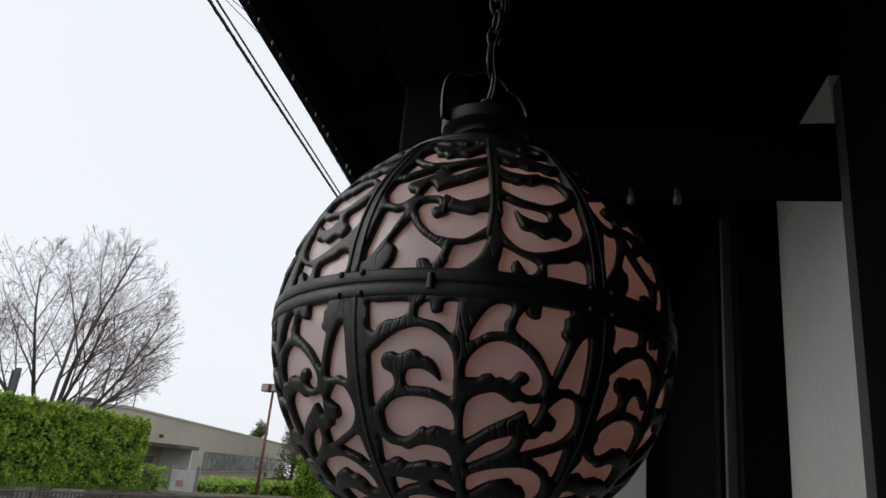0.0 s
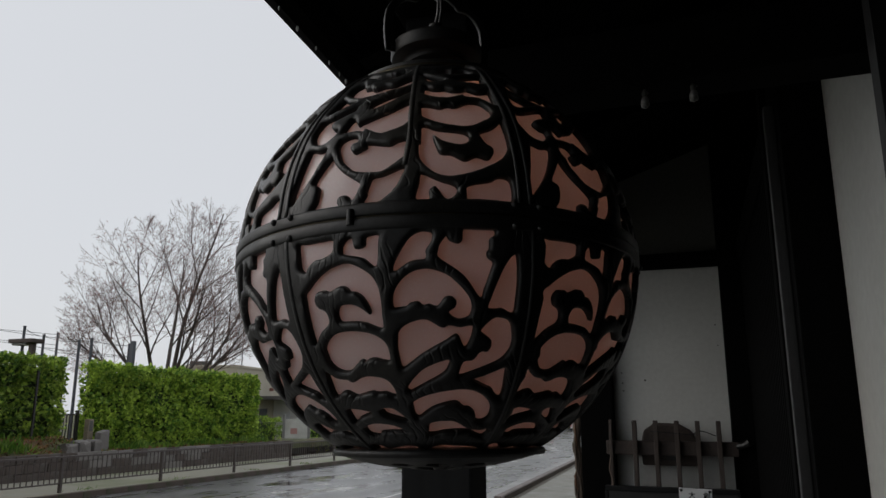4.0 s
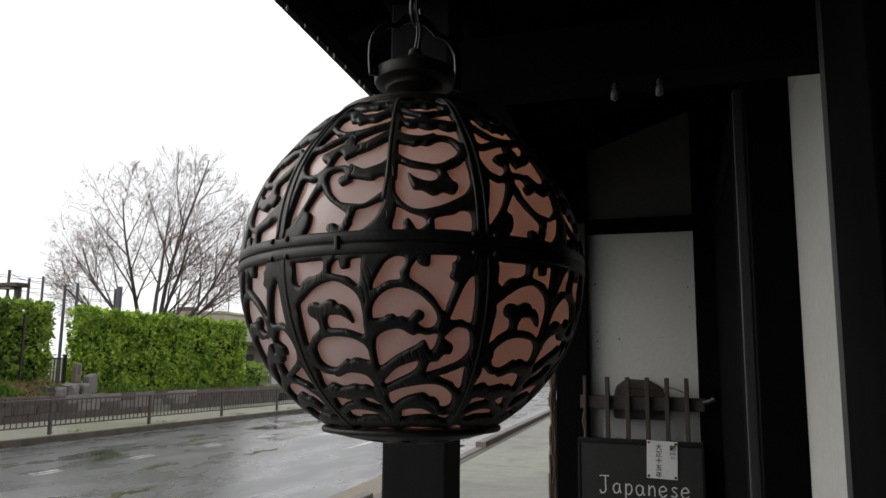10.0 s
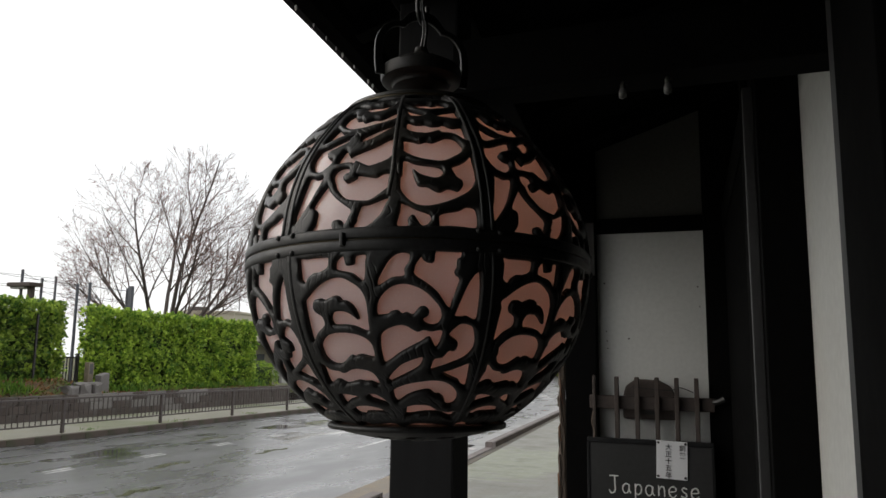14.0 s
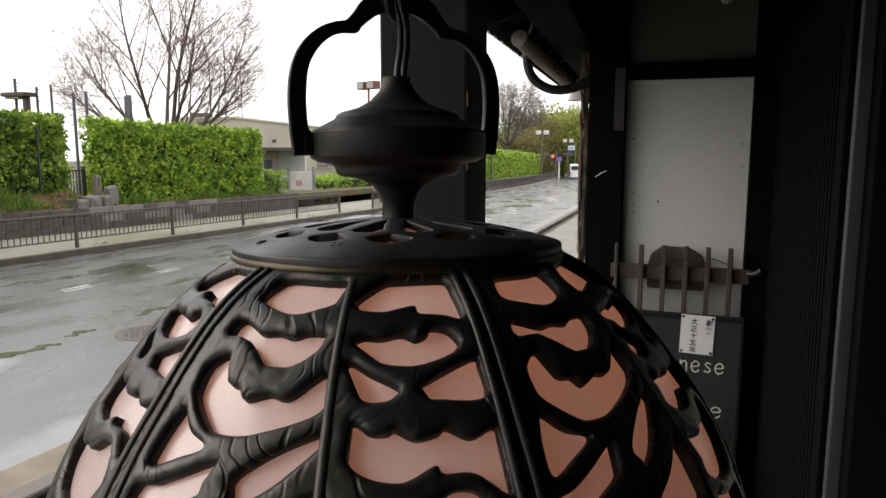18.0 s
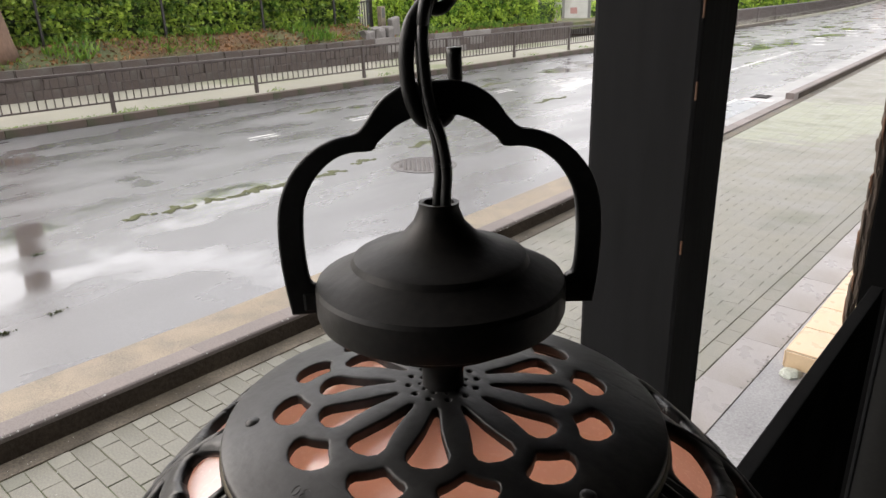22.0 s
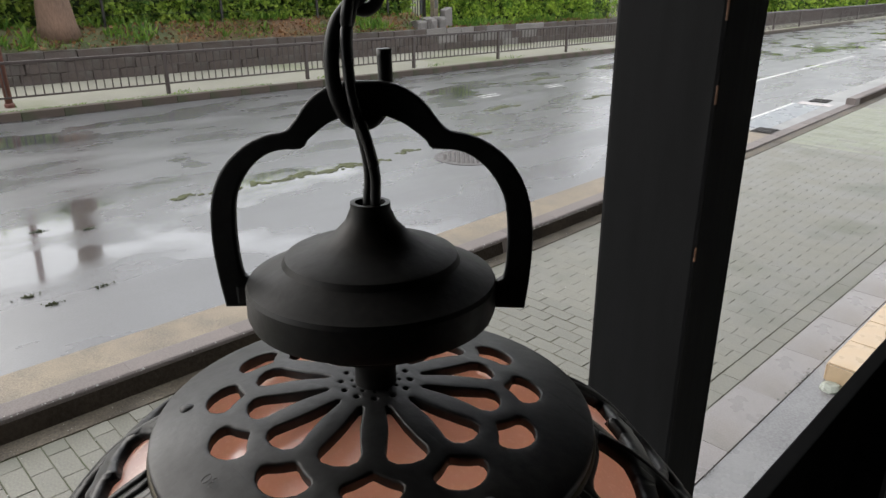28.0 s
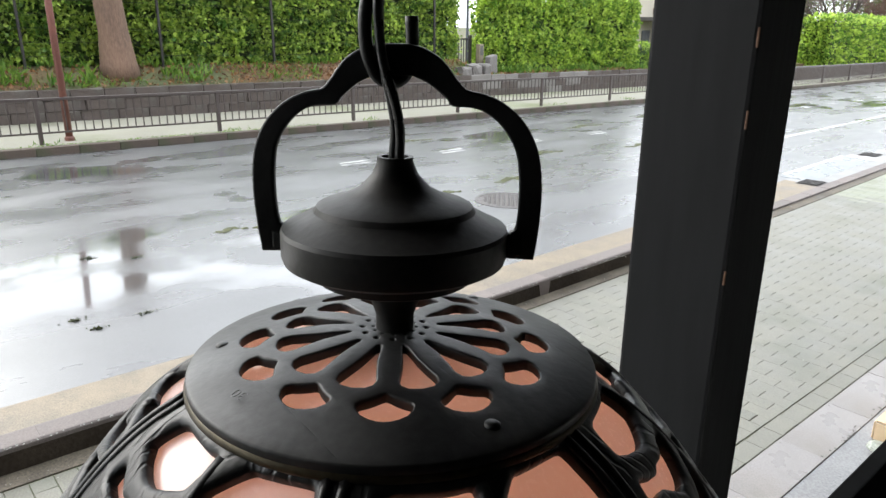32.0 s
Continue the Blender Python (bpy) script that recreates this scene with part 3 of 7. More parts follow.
tagged(part("verge", strip(-60, -15.86, [-40, 0, 15.4], 1.0), SOIL), "raised soil under the tall hedge", "verge", kind="structure")
tagged(part("verge", strip(-60, -14.86, [15.41, 24.7, 40, 60], 0.62), SOIL), "raised soil and grass behind the stone wall", "verge", kind="structure")
tagged(part("near_verge", strip(0.9, 40, YS, -0.05), SOIL), "ground behind the shop", "ground", kind="structure")

# kerb stones, each its own piece; a lowered stretch lets cars cross
kerb = tagged(new("kerb"), "purple grey concrete kerb stones along the pavement", "kerb", kind="structure")
far_kerb = tagged(new("far_kerb"), "kerb stones of the far pavement", "kerb", kind="structure")
stone_me = mesh_of("kerb_stone", box(-0.075, -0.2997, -0.15, 0.075, 0.2997, 0.13, 0.022, 3), KERB)
for v in stone_me.vertices:
    if abs(v.co.y) > 0.27:
        v.co.y = math.copysign(0.2997, v.co.y)
far_stone_me = mesh_of("kerb_stone", box(-0.075, -0.2985, -0.15, 0.075, 0.2985, 0.13, 0.012), FAR_KERB)
low_me = mesh_of("kerb_stone_low", box(-0.075, -0.297, -0.15, 0.075, 0.297, 0.025, 0.008), KERB)
for i in range(-6, 60):
    y = 0.3 + 0.6 * i
    low = 8.3 < y < 14.7
    again("kerb_stone", low_me if low else stone_me, kerb, slope_pose(-3.025, y, 0, math.degrees(math.atan((bend(y - 0.3, -3) - bend(y + 0.3, -3)) / 0.6))))
for i in range(-6, 70):
    y = 0.3 + 0.6 * i
    again("kerb_stone", far_stone_me, far_kerb, slope_pose(-11.5, y, -0.01, math.degrees(math.atan(0.0022 * max(0, y - 20)))))

# thin dark brown strip up the kerb's back face, left out where it is lowered
for ys in ([-4, 0, 4, 5.5, 7, 8.3], [14.7, 18, 22, 26, 30, 35]):
    tagged(part("kerb_dirt", strip(-2.951, -2.946, ys, 0.0, 0.1), DARK_BROWN), "thin dark brown strip on the kerb's back face", "dirt", kind="stuff")

# black crack along the paving, and pale crumbs strewn over kerb, gutter and blocks
h = Heap()
y = 0.0
while y < 14:
    ln, w = rng.uniform(0.04, 0.16), rng.uniform(0.002, 0.006)
    v = len(h.v)
    h.v += [Vector((-2.8185 + dx + bend(q, -3) + rng.gauss(0, 0.001), q, gz(q) + 0.003)) for dx, q in ((-w, y), (w, y), (w * 0.8, y + ln), (-w * 0.8, y + ln))]
    h.f.append((v, v + 1, v + 2, v + 3))
    y += ln * rng.uniform(0.95, 1.2)
tagged(part("paving_crack", h.mesh("paving_crack", DARK_BROWN), DARK_BROWN), "black wet crack between concrete strip and paving blocks", "crack", kind="stuff")
h = Heap()
for k in range(900):
    y, where = 0.8 + 9 * rng.random() ** 1.4, rng.random()
    if where < 0.3:
        x, z = -2.965 + rng.gauss(0, 0.012), 0.126
        z = 0.126 if y < 8 else 0.02
    elif where < 0.5:
        x, z = -3.105 - abs(rng.gauss(0, 0.08)), 0.003
    elif where < 0.65:
        x, z = rng.uniform(-2.93, -2.83), 0.0
    else:
        x, z = rng.uniform(-2.8, -0.95), 0.0005
    r = rng.uniform(0.0015, 0.004) * (1.6 if where < 0.3 else 1)
    v = len(h.v)
    h.v.append(Vector((x, y, gz(y) + z + r * 0.7)))
    h.v += [Vector((x + r * rng.uniform(0.6, 1.4) * math.cos(q), y + r * rng.uniform(0.6, 1.6) * math.sin(q), gz(y) + z - 0.001)) for q in (0.3, 1.6, 2.7, 4.0, 5.2)]
    h.f += [(v, v + 1 + q, v + 1 + (q + 1) % 5) for q in range(5)]
tagged(part("pale_crumbs", h.mesh("pale_crumbs", GATE_WHITE), GATE_WHITE), "pale crumbs and petals strewn over kerb and paving", "debris", kind="stuff")

# white dashes in the middle of the road
dash_group = "worn white dashes of the road's middle line"
for i in range(16):
    y0 = 6.35 + 1.95 * i
    for dx, dy in ((0.0, 0.0), (-0.15, 0.07)):
        h = Heap()
        n = 7
        for k in range(n):
            w = 0.021 * (0.7 + 0.6 * rng.random())
            a, c = y0 + dy + 0.5 * k / n, y0 + dy + 0.5 * (k + 1) / n
            h.quad(-8.33 + dx - w, a, 0, -8.33 + dx + w, c, 0.004)
        me = h.mesh("road_dash", LINE_PAINT)
        for v in me.vertices:
            v.co = (v.co.x + bend(v.co.y), v.co.y, gz(v.co.y) + v.co.z + 0.001)
        tagged(part("road_dash", me, LINE_PAINT), "short worn white paint dash on the wet road", "road marking", dash_group)
for i in range(9):
    y = 27 + i * 1.6
    x = -6.4 - 0.35 * (i % 3)
    tagged(part("road_dash", box(x - 0.2 + bend(y), y, gz(y) - 0.02, x + 0.2 + bend(y), y + 0.25, gz(y) + 0.003), LINE_PAINT), "short worn white paint dash on the wet road", "road marking", dash_group)
tagged(part("edge_line", strip(-5.45, -5.38, [13, 16, 20, 24], 0, 0.003), LINE_PAINT), "worn white line on the road", "road marking")


def moss(x, y, length, width):
    """A flat, ragged patch of moss in a crack of the road."""
    h = Heap()
    for k in range(int(length * 110)):
        t = rng.random()
        px = x + rng.gauss(0, width * 0.3) * math.sin(math.pi * min(0.98, t + 0.02)) + 0.05 * math.sin(t * 9)
        py = y + t * length
        s = rng.uniform(0.008, 0.026)
        h.quad(px - s, py - s * 1.4, gz(py) - 0.01, px + s, py + s * 1.4, gz(py) + 0.005 + 0.004 * rng.random(), 0.006)
    return tagged(part("moss_patch", h.mesh("moss_patch", MOSS), MOSS), "dark green moss in a crack of the wet road", "moss", kind="stuff")


for x, y, ln, w in ((-6.12, 3.45, 0.3, 0.06), (-6.05, 3.8, 0.32, 0.1), (-6.05, 4.2, 0.26, 0.1), (-6.02, 4.5, 0.75, 0.16), (-6.0, 5.1, 0.7, 0.2), (-5.95, 5.75, 0.3, 0.1), (-6.1, 6.3, 0.35, 0.1), (-6.2, 7.4, 0.7, 0.14), (-7.4, 9.3, 0.9, 0.12), (-9.6, 8.2, 0.9, 0.1), (-9.2, 12.5, 1.2, 0.12), (-7.0, 11.5, 1.0, 0.1)):
    moss(x, y, ln, w)
for x, y in ((-5.76, 2.52), (-5.99, 2.19), (-4.47, 2.16), (-4.39, 1.82), (-4.62, 1.74)):
    h = Heap()
    for k in range(70):
        a, d = rng.uniform(0, 6.28), abs(rng.gauss(0, 0.03))
        px, py = x + math.cos(a) * d * 0.6, y + 0.03 + math.sin(a) * d * 1.3
        h.leaf((px, py, gz(py)), (math.cos(a), math.sin(a), 0.35), rng.uniform(0.008, 0.024), rng, 0.7)
    tagged(part("moss_tuft", h.mesh("moss_tuft", MOSS_TUFT), MOSS_TUFT), "small dark tuft of moss and wet leaves in a puddle", "moss", kind="stuff")

# bay beside the lowered kerb: patched asphalt, a white line, a pale slab and two grates
def road_patch(name, x0, y0, x1, y1, lift, material, label, category):
    """A thin sheet laid on the sloping road, following its bend."""
    lean = -0.13 * 0.45
    h = Heap()
    n = max(1, int((y1 - y0) / 0.5))
    for k in range(n):
        a, c = y0 + (y1 - y0) * k / n, y0 + (y1 - y0) * (k + 1) / n
        v = len(h.v)
        h.v += [Vector((x + lean * (y - 12), y, gz(y) + z)) for z in (-0.01, lift) for x, y in ((x0, a), (x1, a), (x1, c), (x0, c))]
        h.f += [(v + 4, v + 5, v + 6, v + 7), (v, v + 1, v + 5, v + 4), (v + 1, v + 2, v + 6, v + 5), (v + 2, v + 3, v + 7, v + 6), (v + 3, v, v + 4, v + 7)]
    return tagged(part(name, h.mesh(name, material), material), label, category)


road_patch("asphalt_patch", -4.12, 11.2, -3.66, 13.95, 0.0045, PATCH, "smooth blue-grey patch in the wet road", "road patch")
road_patch("bay_line", -4.17, 11.4, -4.115, 13.95, 0.007, LINE_PAINT, "worn white line along the patched road edge", "road marking")
road_patch("bay_slab", -4.1, 13.96, -3.56, 14.25, 0.008, PALE_SLAB, "pale concrete slab beside a gutter grate", "concrete slab")
for gx, gy in ((-3.58, 11.1), (-4.02, 14.55)):
    grate = thing("gutter_grate", "dark iron drain grate set in the gutter", "drain grate", group="gutter grates")
    grate.matrix_basis = Matrix.Translation((gx, gy, gz(gy) + 0.006)) @ Matrix.Rotation(radians(3.4), 4, "Z") @ Matrix.Rotation(math.atan(SLOPE), 4, "X")
    part("grate_frame", box(-0.15, -0.2, -0.02, 0.15, 0.2, 0.002), DARK_IRON, grate)
    bar = mesh_of("grate_bar", box(-0.13, -0.009, 0, 0.13, 0.009, 0.012, 0.002, 1), DARK_IRON)
    for k in range(9):
        again("grate_bar", bar, grate, pose(0, -0.16 + 0.04 * k, 0.002))

# manhole cover
manhole = thing("manhole_cover", "round cast iron manhole cover set in the wet road", "manhole cover")
manhole.matrix_basis = slope_pose(-5.27, 6.8, 0.002)
part("rim", lathe([(0.36, -0.03), (0.4, -0.03), (0.4, 0.004), (0.36, 0.004)], 48, False), CAST, manhole)
part("lid", lathe([(0.355, -0.03), (0.355, 0.0), (0.35, 0.002)], 48), CAST, manhole)
stud = mesh_of("stud", box(-0.016, -0.016, 0, 0.016, 0.016, 0.008, 0.003, 1), CAST)
for i in range(-8, 9):
    for j in range(-8, 9):
        if i * i + j * j < 66 and (i + j) % 2 == 0:
            again("stud", stud, manhole, pose(i * 0.039, j * 0.039, 0.001))

# ---- the far side: fence, stone wall, hedges ----
FX, BAY = -11.84, 2.87


def fence_run(y_first, bays, group):
    """A railing of posts three metres apart with rails and thin bars."""
    f = thing("railing", "low dark brown steel railing along the far pavement", "railing")
    post = mesh_of("post", box(-0.03, -0.03, 0, 0.03, 0.03, 0.69, 0.006), FENCE)
    top = mesh_of("top_rail", box(-0.028, 0, -0.02, 0.028, BAY, 0.02, 0.008), FENCE)
    low = mesh_of("low_rail", box(-0.014, 0.03, -0.014, 0.014, BAY - 0.03, 0.014, 0.004), FENCE)
    bar = mesh_of("bar", box(-0.008, -0.008, 0, 0.008, 0.008, 0.48), FENCE)
    for i in range(bays + 1):
        y = y_first + BAY * i
        z = gz(y) + 0.1
        again("post", post, f, pose(FX, y, z))
        if i < bays:
            tilt = math.degrees(math.atan(SLOPE))
            again("top_rail", top, f, pose(FX, y, z + 0.69, tilt))
            again("low_rail", low, f, pose(FX, y, z + 0.18, tilt))
            for k in range(1, 22):
                yy = y + BAY * k / 22
                again("bar", bar, f, pose(FX, yy, gz(yy) + 0.1 + 0.19))
    return f


fence_run(0.31, 8, "")
h = Heap()
for i in range(26):
    y0 = 26.1 + 3 * i
    for k in range(23):
        y = y0 + 3 * k / 22
        w = 0.03 if k == 0 else 0.01
        h.quad(FX + bend(y) - w, y - w, gz(y) + 0.1, FX + bend(y) + w, y + w, gz(y) + 0.79)
    pts = [(FX + bend(y), y, gz(y) + 0.79) for y in (y0, y0 + 1.5, y0 + 3)]
    h.tube(pts, [0.028] * 3, 6)
    h.tube([(p[0], p[1], p[2] - 0.5) for p in pts], [0.014] * 3, 4)
tagged(part("far_railing", h.mesh("far_railing", FENCE), FENCE), "dark brown railing receding along the curving road", "railing", kind="stuff")
tagged(part("far_parapet", strip(-13.3, -13.05, [30, 36, 42, 50, 60, 76, 92, 108], 0, 0.62, 0.03), STONE), "low dark wall behind the far railing", "wall", kind="structure")

wall = tagged(part("stone_wall", strip(-14.85, -14.5, [-40, -10, 0, 10, 20, 24.7], 0, 0.65), STONE), "low retaining wall of dark purple stones", "wall", kind="structure")
for row in range(3):
    y = -1.5 + 0.3 * row
    while y < 24.4:
        ln = rng.uniform(0.45, 0.8)
        pale = 14.6 < y < 19.3 and rng.random() < 0.55
        b = box(-0.06, 0, 0, 0.05, ln - 0.008, 0.205, 0.02)
        for v in b.verts:
            v.co += Vector((rng.gauss(0, 0.008), rng.gauss(0, 0.005), rng.gauss(0, 0.005)))
        ob = part("stone", b, PALE_STONE if pale else STONE, wall)
        ob.matrix_basis = pose(-14.5, y, gz(y) + 0.07 + 0.205 * row)
        y += ln


def hedge(x0, y0, z0, x1, y1, z1, count, label, leaf=LEAF, size=0.145, slope=0.0):
    """A clipped hedge: a dark core coloured as the shade within, stems, and thousands of leaves on its faces with an
    uneven outline.
    """
    hd = thing("hedge", label, "hedge")
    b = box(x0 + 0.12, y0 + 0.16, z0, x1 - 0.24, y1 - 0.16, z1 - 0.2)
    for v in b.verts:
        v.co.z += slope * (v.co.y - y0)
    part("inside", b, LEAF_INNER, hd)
    h = Heap()
    faces = (((y1 - y0) * (z1 - z0), "x"), ((y1 - y0) * (x1 - x0), "z"), ((x1 - x0) * (z1 - z0), "y0"), ((x1 - x0) * (z1 - z0), "y1"))
    total = sum(a for a, _ in faces)
    for area, side in faces:
        for _ in range(int(count * area / total / 12)):
            x, y, z = rng.uniform(x0, x1), rng.uniform(y0, y1), z0 + (z1 - z0) * rng.random() ** 0.9
            out = Vector((0.3, 0, 0.6))
            swell = 0.15 * noise.noise((x * 1.6, y * 1.6, z * 1.6)) - 0.1 * rng.random() ** 2
            if side == "x":
                x, out = x1 - 0.1 + swell, Vector((0.9, 0, 0.35))
            elif side == "z":
                z, out = z1 - 0.1 + swell, Vector((0.1, 0, 0.9))
            elif side == "y0":
                y, out = y0 + 0.1 - swell, Vector((0.2, -0.9, 0.3))
            else:
                y, out = y1 - 0.1 + swell, Vector((0.2, 0.9, 0.3))
            c = Vector((x, y, z + slope * (y - y0)))
            rad = size * rng.uniform(0.7, 1.3)
            for _ in range(12):
                d = (Vector((rng.gauss(0, 1), rng.gauss(0, 1), rng.gauss(0, 1))).normalized() + out * 0.9).normalized()
                h.leaf(c + d * rad * rng.uniform(0.5, 1.0), d, size * rng.uniform(0.55, 1.0), rng, 0.6)
    part("foliage", h.mesh("foliage", leaf), leaf, hd, "bright yellow green young leaves")
    return hd


bank = bmesh.new()
rows = []
for k in range(62):
    y = -3 + 0.3 * k
    rows.append([bank.verts.new((x, y, gz(y) + z + (0.05 * noise.noise((x * 2, y * 1.3, 0)) if 0 < n < 5 else 0))) for n, (x, z) in enumerate(((-14.85, 0.5), (-14.78, 0.66), (-15.05, 0.76), (-15.35, 0.89), (-15.65, 0.99), (-16.0, 1.03), (-16.1, 0.5)))])
for p, q in zip(rows, rows[1:]):
    for n in range(6):
        bank.faces.new((p[n], q[n], q[n + 1], p[n + 1]))
tagged(part("bank", bank, SOIL, smooth=True), "soil bank with grass between the stone wall and the hedge", "bank", kind="structure")
hedge(-16.5, -3.0, 1.0, -15.95, 15.4, 3.06, 36000, "tall clipped green hedge behind the dark iron posts", leaf=DEEP_LEAF, slope=-0.004)
hedge(-16.5, 16.45, 0.5, -15.95, 24.6, 2.92, 18000, "clipped yellow green hedge on the stone wall", slope=-0.018)
hedge(-16.9, 24.7, 0.25, -15.9, 26.3, 1.25, 2400, "rounded low green bush at the end of the hedge", size=0.08)
hedge(-18.5, 30.0, -0.4, -16.6, 41.0, 0.72, 7000, "low loose green hedge before the beige building", size=0.12)
h = Heap()
def bank_z(x, y):
    """The height of the soil behind the stone wall."""
    return gz(y) + (0.68 + 0.32 * min(1.0, max(0.0, (-14.8 - x) / 0.85)) if y < 15.4 else 0.64)


for _ in range(6500):
    y = rng.uniform(-2, 24.5)
    x = rng.uniform(-15.9, -14.8)
    if noise.noise((x * 1.4, y * 0.7, 3)) < -0.12 and x > -15.6:
        continue
    s = rng.uniform(0.06, 0.2) * (1.6 if noise.noise((y * 0.8, 3, 1)) > 0 else 0.7)
    h.leaf((x, y, bank_z(x, y) - 0.01), (0.2, 0, 1.4), s, rng, 0.12)
litter = Heap()
for _ in range(5200):
    y = rng.uniform(-2, 24.4)
    x = rng.uniform(-15.9, -14.75)
    litter.leaf((x, y, bank_z(x, y) + 0.01 + 0.02 * rng.random()), (0.6, 0, 0.1), rng.uniform(0.04, 0.09), rng, 0.7)
tagged(part("leaf_litter", litter.mesh("leaf_litter", LITTER), LITTER), "brown and orange fallen leaves on the bank", "leaf litter", kind="stuff")
tagged(part("grass", h.mesh("grass", GRASS), GRASS), "ragged green grass on top of the stone wall", "grass", kind="stuff")
h = Heap()
for i in range(9):
    y = 0.29 + 3 * i
    for _ in range(26):
        h.leaf((FX + rng.uniform(-0.1, 0.25), y + rng.gauss(0, 0.14), gz(y) + 0.1), (0.2, 0, 1.2), rng.uniform(0.03, 0.1), rng, 0.15)
for _ in range(1800):
    y = rng.uniform(0, 8)
    h.leaf((-11.6 - abs(rng.gauss(0, 0.08)), y, gz(y) + 0.1), (0.3, 0, 0.6), rng.uniform(0.015, 0.04), rng, 0.3)
tagged(part("kerb_weeds", h.mesh("kerb_weeds", GRASS), GRASS), "small weeds along the far kerb and posts", "weeds", kind="stuff")

# dark iron posts with wires before the first hedge
for i, y in enumerate((1.2, 3.9, 6.6, 9.3, 12.0, 14.4)):
    p = thing("iron_post", "thin dark iron post before the hedge", "post", (-15.78, y, gz(y) + 0.98), group="iron posts before the hedge")
    part("shaft", box(-0.025, -0.025, 0, 0.025, 0.025, 1.75, 0.005), DARK_IRON, p)
    part("foot", box(-0.06, -0.06, 0, 0.06, 0.06, 0.05, 0.01), DARK_IRON, p)
h = Heap()
for k in range(7):
    z = 0.25 + 0.27 * k
    h.tube([(-15.78, y, gz(y) + 0.98 + z) for y in (1.2, 6.6, 14.4)], [0.004] * 3, 4)
tagged(part("fence_wires", h.mesh("fence_wires", DARK_IRON), DARK_IRON), "thin wires strung between the dark iron posts", "wire", kind="stuff")

# gateway between the hedges
gate = thing("garden_gate", "dark iron bar gate between the two hedges", "gate", (-16.3, 15.62, 0.55))
part("gate_post", box(-0.04, -0.04, 0, 0.04, 0.04, 2.05, 0.006), DARK_IRON, gate)
part("arm", box(-0.025, -0.3, 2.0, 0.025, 0.0, 2.05, 0.005), DARK_IRON, gate)
part("gate_post", box(-0.04, 0.62, 0, 0.04, 0.7, 1.1, 0.006), DARK_IRON, gate)
bar = mesh_of("bar", box(-0.012, -0.012, 0.1, 0.012, 0.012, 1.0), DARK_IRON)
for k in range(6):
    again("bar", bar, gate, pose(0, 0.1 + 0.1 * k, 0))
part("rail", box(-0.015, 0.04, 0.97, 0.015, 0.62, 1.01), DARK_IRON, gate)
part("rail", box(-0.015, 0.04, 0.12, 0.015, 0.62, 0.16), DARK_IRON, gate)
tagged(part("yellow_marker", box(-16.6, 15.85, 0.5, -16.54, 15.91, 1.35, 0.005), TILE), "thin yellowish marker post inside the gateway", "post")
stele = part("stone_pillar", box(-0.1, -0.2, 0, 0.1, 0.2, 0.62, 0.03), PALE_STONE)
for v in stele.data.vertices:
    v.co.x *= 1 - 0.1 * v.co.z
stele.matrix_basis = pose(-15.1, 16.05, 0.5, 9, 5, 12)
tagged(stele, "leaning weathered grey stone slab by the gateway", "stone slab")
post = thing("gateway_post", "short beige post with a dark face by the gateway", "post", (-15.45, 15.9, 0.5))
part("shaft", box(-0.08, -0.09, 0, 0.08, 0.09, 0.92, 0.01), TAN, post)
part("face", box(0.081, -0.06, 0.6, 0.086, 0.05, 0.88), DARK_PLASTER, post)
for k, (x, y, w, ht) in enumerate(((-14.9, 14.75, 0.34, 0.34), (-14.88, 15.12, 0.36, 0.38), (-14.9, 15.5, 0.34, 0.4))):
    b = box(-0.2, -w / 2, 0, 0.2, w / 2, ht, 0.06)
    for v in b.verts:
        v.co += Vector((rng.gauss(0, 0.02), rng.gauss(0, 0.02), rng.gauss(0, 0.02)))
    r = part("gateway_rock", b, PALE_STONE)
    r.matrix_basis = pose(x, y, 0.5, 0, 0, 8 * k)
    tagged(r, "rough grey rock edging the gateway", "rock", "rocks of the gateway")

# trunk and red pole by the far pavement
trunk = thing("street_tree", "thick brown tree trunk rising before the hedge", "tree", (-15.45, 5.56, 1.1))
part("trunk", tube([(0, 0, -0.2), (0, 0, 0.15), (0.02, -0.03, 0.8), (0.03, -0.08, 1.6), (0.0, -0.1, 3.0), (-0.05, -0.1, 5.0)], [0.44, 0.36, 0.29, 0.27, 0.25, 0.2], 16), TRUNK, trunk, "", True)
red = thing("red_brown_pole", "red-brown painted steel pole beside the railing", "pole", (-12.1, 3.64, gz(3.64) + 0.1))
part("shaft", tube([(0, 0, -0.1), (0, 0, 4.2)], [0.055, 0.05], 14), RUST, red, "", True)
part("collar", lathe([(0.075, 0.0), (0.075, 0.05), (0.058, 0.07)], 14), RUST, red)
part("cap", lathe([(0.052, 4.2), (0.052, 4.24), (0.02, 4.27)], 14), RUST, red)


